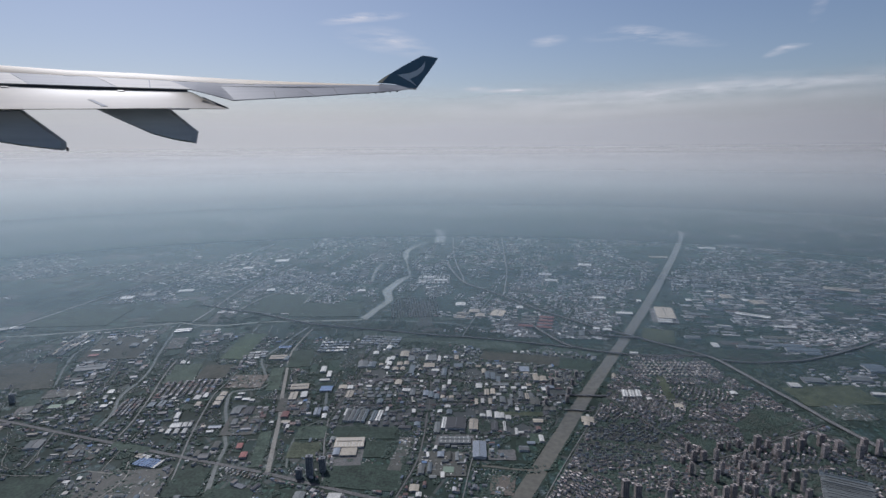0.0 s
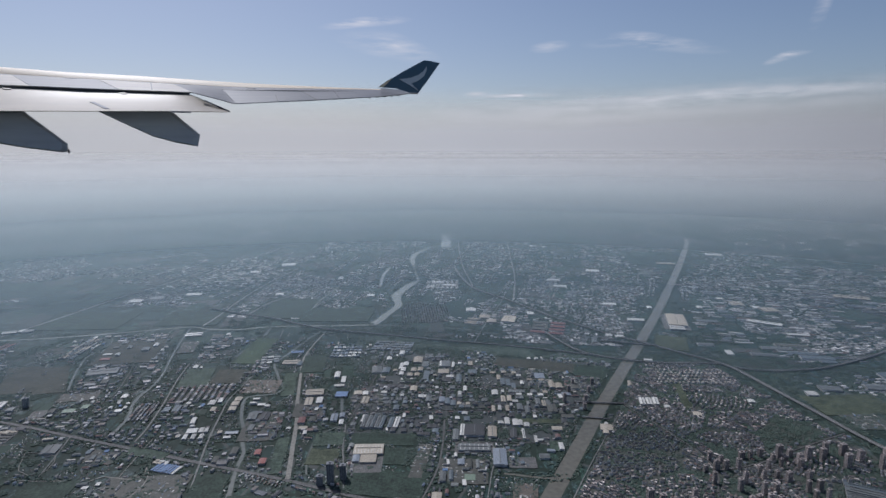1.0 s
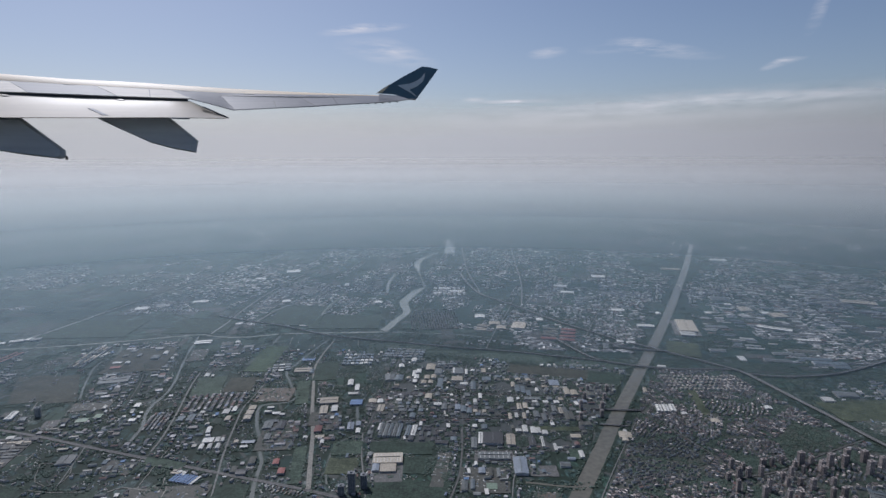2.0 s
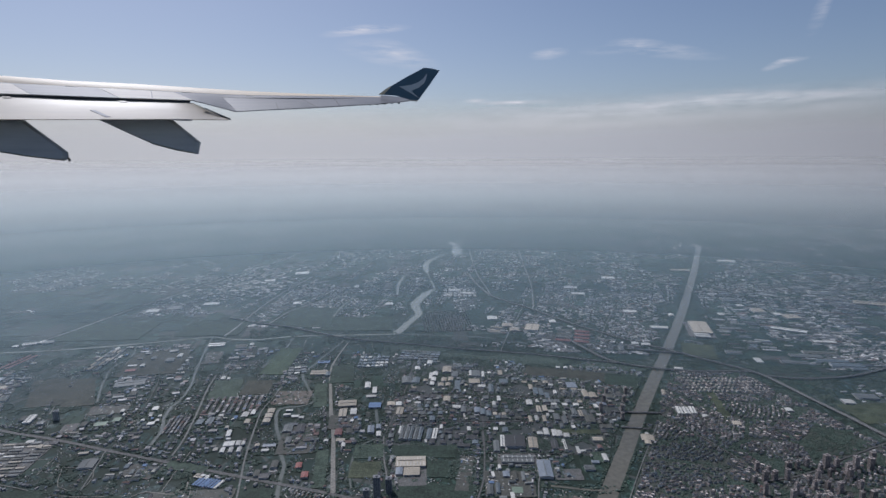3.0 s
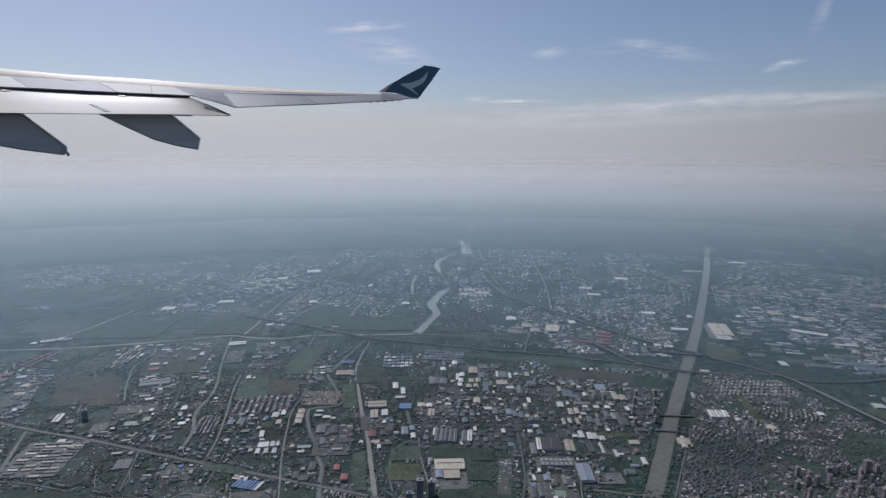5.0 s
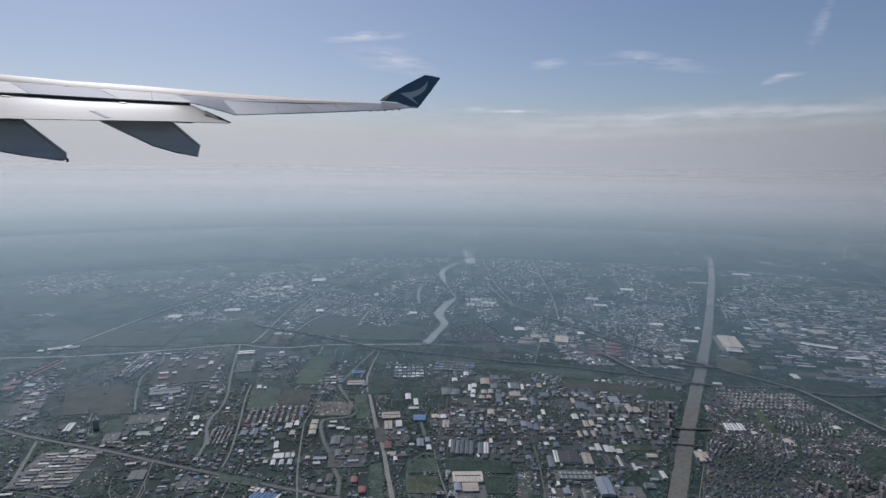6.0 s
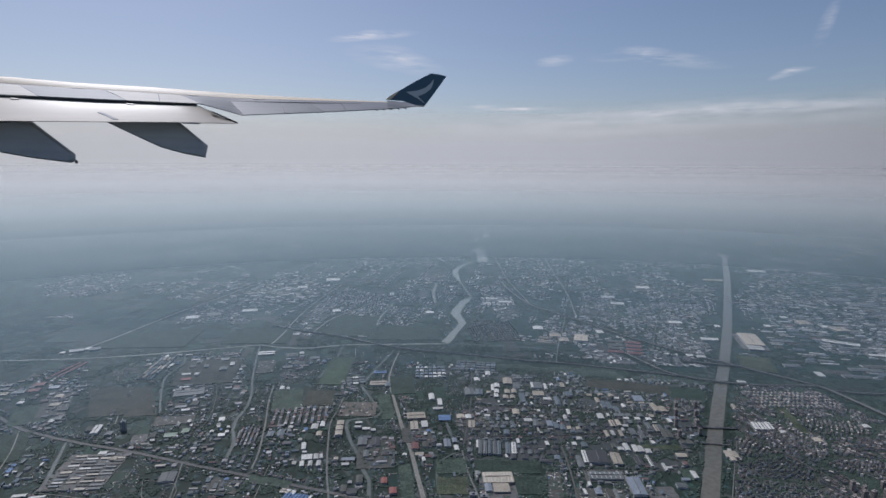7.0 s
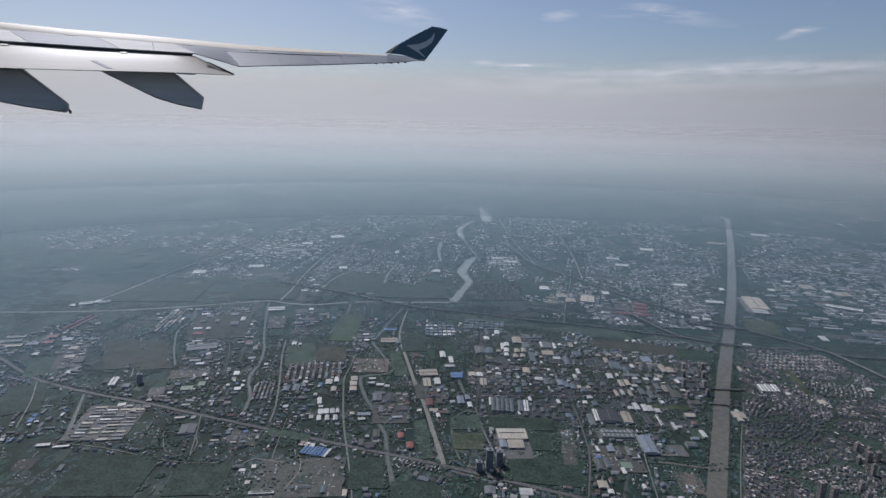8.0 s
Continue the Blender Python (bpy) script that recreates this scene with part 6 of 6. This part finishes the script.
SKIN = brushed("painted_wing_skin", (0.240, 0.246, 0.258), (0.215, 0.221, 0.234), 0.5, 0.12)
PANEL = brushed("pale_spoiler_panel", (0.470, 0.430, 0.375), (0.435, 0.400, 0.350), 0.5, 0.14)
POLISHED = brushed("polished_leading_edge", (0.820, 0.670, 0.480), (0.750, 0.615, 0.445), 0.5, 0.2)
FLAP = brushed("silver_flap_skin", (0.470, 0.405, 0.300), (0.300, 0.262, 0.205), 0.38, 0.2)
SEAM = plain("skin_joint", (0.150, 0.152, 0.160), (0.130, 0.132, 0.140), 0.01, 0.6, film=0.0, grain=0.12)
# near-black: painted shade in the flap gap, also small dark trim
SHADE = plain("gap_shade_and_dark_trim", (0.030, 0.036, 0.050), (0.024, 0.028, 0.040), 0.01, 0.6, film=0.0, grain=0.12)
FAIRING = brushed("grey_fairing_paint", (0.600, 0.625, 0.660), (0.520, 0.545, 0.580), 0.5, 0.25)
TEAL = plain("dark_teal_paint", (0.030, 0.098, 0.165), (0.034, 0.106, 0.175), 0.005, 0.3, film=0.0, grain=0.12)
EMBLEM = plain("pale_emblem_paint", (0.560, 0.610, 0.650), (0.530, 0.580, 0.620), 0.005, 0.4, film=0.0, grain=0.12)
K = 0.95  # size of the wing against its drawing


def along(line, u):
    """Height of a drawn edge at u along the span."""
    return float(np.interp(u, [p[0] for p in line], [p[1] for p in line]))


LE_TOP = [(-2238, 588), (-1477, 556), (-1091, 537), (-677, 529), (-81, 506), (320, 496), (747, 491), (1038, 488)]
LE_LOW = [(-2209, 546), (-1460, 505), (-670, 483), (-82, 466), (315, 468), (1023, 476)]
SPOILER_TE = [(-2150, 424), (-1420, 413), (-1267, 418), (-652, 408), (-302, 405), (-194, 378), (-103, 354), (-28, 333), (497, 367), (914, 400), (1154, 420), (1301, 442)]
FLAP_TOP = [(-2144, 414), (-1416, 402), (-950, 390), (-302, 386), (-231, 352), (-76, 279)]
FLAP_LOW = [(-2118, 241), (-1399, 253), (-939, 260), (-441, 269), (-56, 270)]
wing = new("aircraft_wing")
wing.matrix_world = Matrix.Translation((-50, 0, 168)) @ pose(0, 0, 0, 0, 0, 25) @ Matrix.Translation((0, 4400 * K, 0))
tagged(wing, "silver-grey aircraft wing with lowered flap and dark teal winglet", "aircraft wing")


def seen(u, z, d, y):
    """A drawn place (u, z at depth d), moved along its line of sight to depth y."""
    f = (4400 + y) / (4400 + d)
    return (K * u * f, K * y, K * z * f)


def closed(name, vs, fs, material, label="", parent=wing):
    ob = part(name, vs, fs, material, parent, label)
    bm = bmesh.new()
    bm.from_mesh(ob.data)
    bmesh.ops.recalc_face_normals(bm, faces=bm.faces)
    for f in bm.faces:
        f.smooth = True
    bm.to_mesh(ob.data)
    bm.free()
    ob.data.set_sharp_from_angle(angle=radians(28))
    return ob


def loft(name, sections, material, label="", parent=wing):
    """A skin through closed sections of equal length."""
    n, vs, fs = len(sections[0]), [], []
    for s in sections:
        vs += [seen(*q) for q in s]
    for i in range(len(sections) - 1):
        for j in range(n):
            a, b = i * n + j, i * n + (j + 1) % n
            fs.append((a, b, b + n, a + n))
    fs += [tuple(range(n - 1, -1, -1)), tuple(range(len(vs) - n, len(vs)))]
    return closed(name, vs, fs, material, label, parent)


def slab(name, outline, d, y0, y1, material, label="", parent=wing):
    """A plate with the drawn outline between two depths."""
    n = len(outline)
    vs = [seen(x, z, d, y0) for x, z in outline] + [seen(x, z, d, y1) for x, z in outline]
    fs = [tuple(range(n)), tuple(range(2 * n - 1, n - 1, -1))] + [(i, i + n, (i + 1) % n + n, (i + 1) % n) for i in range(n)]
    return closed(name, vs, fs, material, label, parent)


LE_Y, CREST_Y, TE_Y, FLAP_Y = 420, 330, 30, -560
us = [-2140, -1800, -1420, -1267, -1090, -860, -652, -480, -302, -250, -194, -150, -103, -28, 60, 160, 320, 497, 620, 747, 914, 1020, 1045, 1072]
edge, skin = [], []
for u in us:
    t, l, e = along(LE_TOP, u), along(LE_LOW, u), along(SPOILER_TE, u)
    d = float(np.interp(u, [-302, 160], [110, 60]))
    edge.append([(u, t, 330, LE_Y), (u, (t + l) / 2 + (t - l) * 0.25, 296, (LE_Y + CREST_Y) / 2), (u, l, 260, CREST_Y), (u, l - 14, 260, CREST_Y + 10), (u, t - 40, 330, LE_Y + 10)])
    skin.append([(u, l - 1, 258, CREST_Y - 2), (u, (l + e) / 2 + 3, (258 + d) / 2, (CREST_Y + TE_Y) / 2), (u, e, d, TE_Y), (u, e - 5, d, TE_Y + 6), (u, (l + e) / 2 - 30, 180, 190), (u, l - 24, 260, CREST_Y + 60)])
loft("leading_edge", edge, POLISHED, "bright polished leading edge")
loft("wing_box", skin, SKIN)
tip = []
for u, z1, z0 in ((1015, 470, 410), (1154, 462, 421), (1240, 446, 436), (1305, 443, 441)):
    tip.append([(u, z1, 60, 190), (u, (z1 + z0) / 2, 60, 110), (u, z0, 60, TE_Y), (u, z0 - 4, 60, TE_Y + 6), (u, z1 - 12, 60, 196)])
loft("wing_tip", tip, SKIN)
# pale spoiler panels lie on the grey skin
def on_skin(u, f):
    """A place on the upper skin, f from the trailing edge (0) to the leading edge strip (1)."""
    l, e = along(LE_LOW, u), along(SPOILER_TE, u)
    d = float(np.interp(u, [-302, 160], [110, 60]))
    low, mid, top = np.array((e, d, TE_Y)), np.array(((l + e) / 2 + 3, (258 + d) / 2, (CREST_Y + TE_Y) / 2)), np.array((l - 1, 258, CREST_Y - 2))
    z, dd, y = low + (mid - low) * min(1, 2 * f) if f < 0.5 else mid + (top - mid) * (2 * f - 1)
    return u, float(z), float(dd), float(y)


def plate(name, low_a, low_b, top_a, top_b, f0, f1, material, label="", lift=2.0):
    """A thin plate on the skin between two slanting edges."""
    fr = [f0, (f0 + f1) / 2, f1] if f0 >= 0.5 or f1 <= 0.5 else [f0, 0.5, f1]
    vs = []
    for drop in (0.0, 5.0):
        for f in fr:
            g = (f - f0) / (f1 - f0)
            for u in (low_a + (top_a - low_a) * g, low_b + (top_b - low_b) * g):
                u, z, d, y = on_skin(u, f)
                vs.append(seen(u, z + lift - drop, d, y - 0.5 * lift))
    fs = [(0, 1, 3, 2), (2, 3, 5, 4), (0, 6, 7, 1), (1, 7, 9, 3), (3, 9, 11, 5), (5, 11, 10, 4), (4, 10, 8, 2), (2, 8, 6, 0)]
    return closed(name, vs, fs, material, label)


plate("spoiler", -2140, -1267, -2140, -1400, 0.0, 0.9, PANEL, "pale spoiler panel")
plate("spoiler", -1262, -758, -1395, -905, 0.0, 0.9, SKIN, "blue-grey spoiler panel", 1.5)
plate("spoiler", -753, -302, -900, -440, 0.0, 0.9, PANEL, "pale spoiler panel")
plate("aileron", -20, 535, -110, 440, 0.0, 0.72, SKIN, "", 1.2)
plate("aileron", 545, 900, 450, 840, 0.0, 0.72, SKIN, "", 1.2)
plate("panel_seam", 535, 545, 440, 450, 0.0, 0.72, SEAM)
plate("panel_seam", -110, 840, -112, 838, 0.72, 0.745, SEAM)
for u in (-1650, -560, 260, 700):
    plate("panel_seam", u, u + 7, u - 20, u - 13, 0.05, 0.92, SEAM, "", 2.4)
for u in (-1900, -1090, -380, 60):
    plate("skin_patch", u, u + 60, u - 8, u + 52, 0.93, 0.97, PANEL, "small bright fitting", 3.0)
# a dark sheet fills the flap gap in place of real shade
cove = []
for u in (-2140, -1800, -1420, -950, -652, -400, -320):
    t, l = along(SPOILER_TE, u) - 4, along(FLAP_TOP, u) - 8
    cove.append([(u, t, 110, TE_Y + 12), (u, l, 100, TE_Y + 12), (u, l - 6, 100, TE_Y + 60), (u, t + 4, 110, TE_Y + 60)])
loft("flap_cove", cove, SHADE, "dark sheet standing in for the shade between wing and flap")
flap = []
for u in (-2118, -1800, -1399, -1100, -939, -600, -441, -302, -231, -150, -76):
    t, l = along(FLAP_TOP, u), along(FLAP_LOW, u)
    h = t - l
    flap.append([(u, t, 90, TE_Y - 4), (u, t - h * 0.16, 75, -40), (u, t - h * 0.5, 45, -180), (u, l, 0, FLAP_Y), (u, l - 4, 0, FLAP_Y + 6), (u, l + h * 0.1, 50, -120), (u, t - h * 0.3, 90, TE_Y + 6)])
loft("flap", flap, FLAP, "bright silver lowered flap")
def on_flap(u, f, lift):
    """A place on the flap's skin, f from its top (0) to its trailing edge (1)."""
    t, l = along(FLAP_TOP, u), along(FLAP_LOW, u)
    d, y = float(np.interp(f, [0, 0.16, 0.5, 1], [90, 75, 45, 0])), float(np.interp(f, [0, 0.16, 0.5, 1], [TE_Y - 4, -40, -180, FLAP_Y]))
    return seen(u, t - (t - l) * f + lift, d, y - 0.6 * lift)


def flap_strip(name, a, b, f0, f1, wide, material, lift=2.0, label=""):
    """A thin strip on the flap from (a, f0) to (b, f1)."""
    vs = [on_flap(u + s * wide, f, h) for h in (lift, -6.0) for u, f in ((a, f0), ((a + b) / 2, (f0 + f1) / 2), (b, f1)) for s in (-0.5, 0.5)]
    fs = [(0, 1, 3, 2), (2, 3, 5, 4), (0, 6, 7, 1), (1, 7, 9, 3), (3, 9, 11, 5), (5, 11, 10, 4), (4, 10, 8, 2), (2, 8, 6, 0)]
    closed(name, vs, fs, material, label)


for u in (-1390, -735):
    flap_strip("hinge_cover", u, u + 6, 0.03, 0.08, 42, FLAP, 4.0, "small grey hinge cover")
flap_strip("flap_seam", -905, -815, 0.55, 0.9, 30, SKIN, 4.0)
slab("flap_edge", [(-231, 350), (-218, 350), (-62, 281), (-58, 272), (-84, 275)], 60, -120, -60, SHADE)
slab("flap_tab", [(-441, 269), (-300, 269), (-310, 258), (-410, 259)], 0, FLAP_Y - 4, FLAP_Y + 40, SKIN)


def fairing(outline, label):
    """A tapering pod under the flap."""
    n = len(outline)
    cx, cz = sum(p[0] for p in outline) / n, sum(p[1] for p in outline) / n
    rings = []
    for y, k in ((-344, 0.86), (-325, 0.97), (-290, 1.0), (-200, 0.97), (-150, 0.8)):
        rings.append([(cx + (x - cx) * k, cz + (z - cz) * k, 10, y) for x, z in outline])
    loft("flap_track_fairing", rings, FAIRING, label)


fairing([(-1780, 258), (-1298, 266), (-1060, 52), (-1060, 16), (-1072, 2), (-1090, -4), (-1304, 26), (-1422, 49), (-1650, 99)], "dark grey pod under the flap")
fairing([(-900, 275), (-442, 279), (-261, 115), (-280, 34), (-420, 60), (-556, 100), (-736, 190)], "dark grey pod under the flap")
slab("drain_mast", [(-1064, 20), (-1050, 8), (-1052, -10), (-1068, -8)], 10, -300, -280, SHADE)
winglet = slab("winglet", [(1000, 474), (1060, 516), (1200, 600), (1357, 684), (1420, 680), (1484, 669), (1400, 556), (1311, 442), (1243, 440), (1132, 469)], 60, 12, 40, TEAL, "dark teal winglet")
# the glint at the winglet's root, made as a pale cream plate
slab("winglet_root_glint", [(996, 472), (1030, 499), (1062, 520), (1104, 545), (1090, 526), (1062, 500), (1040, 478)], 60, 2, 10, POLISHED, "bright plate standing in for the glint at the winglet root")
slab("emblem", [(1158, 537), (1251, 552), (1310, 574), (1350, 604), (1379, 642), (1374, 606), (1358, 570), (1315, 535), (1254, 508), (1284, 482), (1315, 452), (1262, 484), (1208, 512)], 55, 8, 12, EMBLEM, "pale curved shape on the winglet", winglet)
for k in range(5):
    u = 914 + 56 * k
    z = along(SPOILER_TE, u)
    slab("static_wick", [(u, z - 1), (u + 22, z - 1), (u + 26, z - 9), (u + 18, z - 9)], 60, TE_Y - 6, TE_Y + 10, SHADE)


# ---- clouds ----
def cloud_material():
    m, nt, b = nodes_of("thin_cloud")
    tc = nt.nodes.new("ShaderNodeTexCoord")
    mp = nt.nodes.new("ShaderNodeMapping")
    mp.inputs["Location"].default_value, mp.inputs["Scale"].default_value = (-1, -1, 0), (2, 2, 0)
    nt.links.new(tc.outputs["UV"], mp.inputs[0])
    gr = nt.nodes.new("ShaderNodeTexGradient")
    gr.gradient_type = "SPHERICAL"
    nt.links.new(mp.outputs[0], gr.inputs[0])
    wisp = noise_of(nt, place(nt, 0, (0.35, 0.35, 2.6)), 0.0065, 7, 0.65)
    cut = ramp(nt, wisp, [(0.38, (0, 0, 0)), (0.68, (1, 1, 1))])
    mul = add(nt, "ShaderNodeMath")
    mul.operation = "MULTIPLY"
    nt.links.new(gr.outputs["Fac"], mul.inputs[0])
    nt.links.new(cut, mul.inputs[1])
    amt = add(nt, "ShaderNodeMath")
    amt.operation = "MULTIPLY"
    oi = nt.nodes.new("ShaderNodeObjectInfo")
    nt.links.new(mul.outputs[0], amt.inputs[0])
    nt.links.new(oi.outputs["Alpha"], amt.inputs[1])
    clear = nt.nodes.new("ShaderNodeBsdfTransparent")
    veil = nt.nodes.new("ShaderNodeEmission")
    veil.inputs["Color"].default_value, veil.inputs["Strength"].default_value = (0.80, 0.80, 0.82, 1), 0.85
    mix = nt.nodes.new("ShaderNodeMixShader")
    nt.links.new(amt.outputs[0], mix.inputs[0])
    nt.links.new(clear.outputs[0], mix.inputs[1])
    nt.links.new(veil.outputs[0], mix.inputs[2])
    nt.links.new(mix.outputs[0], nt.nodes["Material Output"].inputs[0])
    nt.nodes.remove(b)
    return m


CLOUD = cloud_material()


def cloud(line, thick, amount):
    """A thin streak of far cloud through places given by azimuth and elevation."""
    n, rows_ = 28, 6
    az = np.interp(np.linspace(0, 1, n), np.linspace(0, 1, len(line)), [p[0] for p in line])
    el = np.interp(np.linspace(0, 1, n), np.linspace(0, 1, len(line)), [p[1] for p in line])
    vs, uv, fs = [], [], []
    for i in range(n):
        for j in range(rows_):
            e, a, r = radians(el[i] + thick * (j / (rows_ - 1) - 0.5)), radians(az[i]), 4800
            vs.append((-50 + r * math.sin(a), r * math.cos(a), 168 + r * math.tan(e)))
            uv.append((i / (n - 1), j / (rows_ - 1)))
    for i in range(n - 1):
        for j in range(rows_ - 1):
            o = i * rows_ + j
            fs.append((o, o + rows_, o + rows_ + 1, o + 1))
    me = mesh_of("cloud", vs, fs, [CLOUD])
    lay = me.uv_layers.new(name="UVMap")
    for lp in me.loops:
        lay.data[lp.index].uv = uv[lp.vertex_index]
    ob = new("cloud", me)
    ob.color = (1, 1, 1, amount)
    tagged(ob, "thin white streak of high cloud", "cloud", "streaks of cloud", kind="stuff")


cloud([(-18, 11.0), (-13.8, 11.6), (-9, 11.9)], 1.0, 1.2)
cloud([(-16.5, 10.2), (-10.7, 9.6), (-6, 8.0)], 2.6, 0.7)
cloud([(1.5, 9.2), (5.6, 9.5)], 1.1, 0.7)
cloud([(6, 9.4), (10.5, 9.8), (13.6, 9.2), (19, 8.2)], 1.6, 0.8)
cloud([(21.2, 7.0), (22.7, 7.5), (25.0, 7.9)], 0.8, 1.1)
cloud([(-3.5, 5.1), (5, 5.1)], 0.4, 1.3)
cloud([(24.2, 9.8), (25.4, 11.4), (26.2, 13.4)], 3.0, 0.4)
cloud([(-4.5, 5.3), (-1.8, 5.3)], 0.5, 1.2)
cloud([(8, 4.3), (15.7, 4.9), (24, 4.8), (36, 5.2)], 1.0, 0.6)
cloud([(-12, 3.2), (6, 3.7), (20, 4.5), (44, 5.0)], 3.0, 0.75)
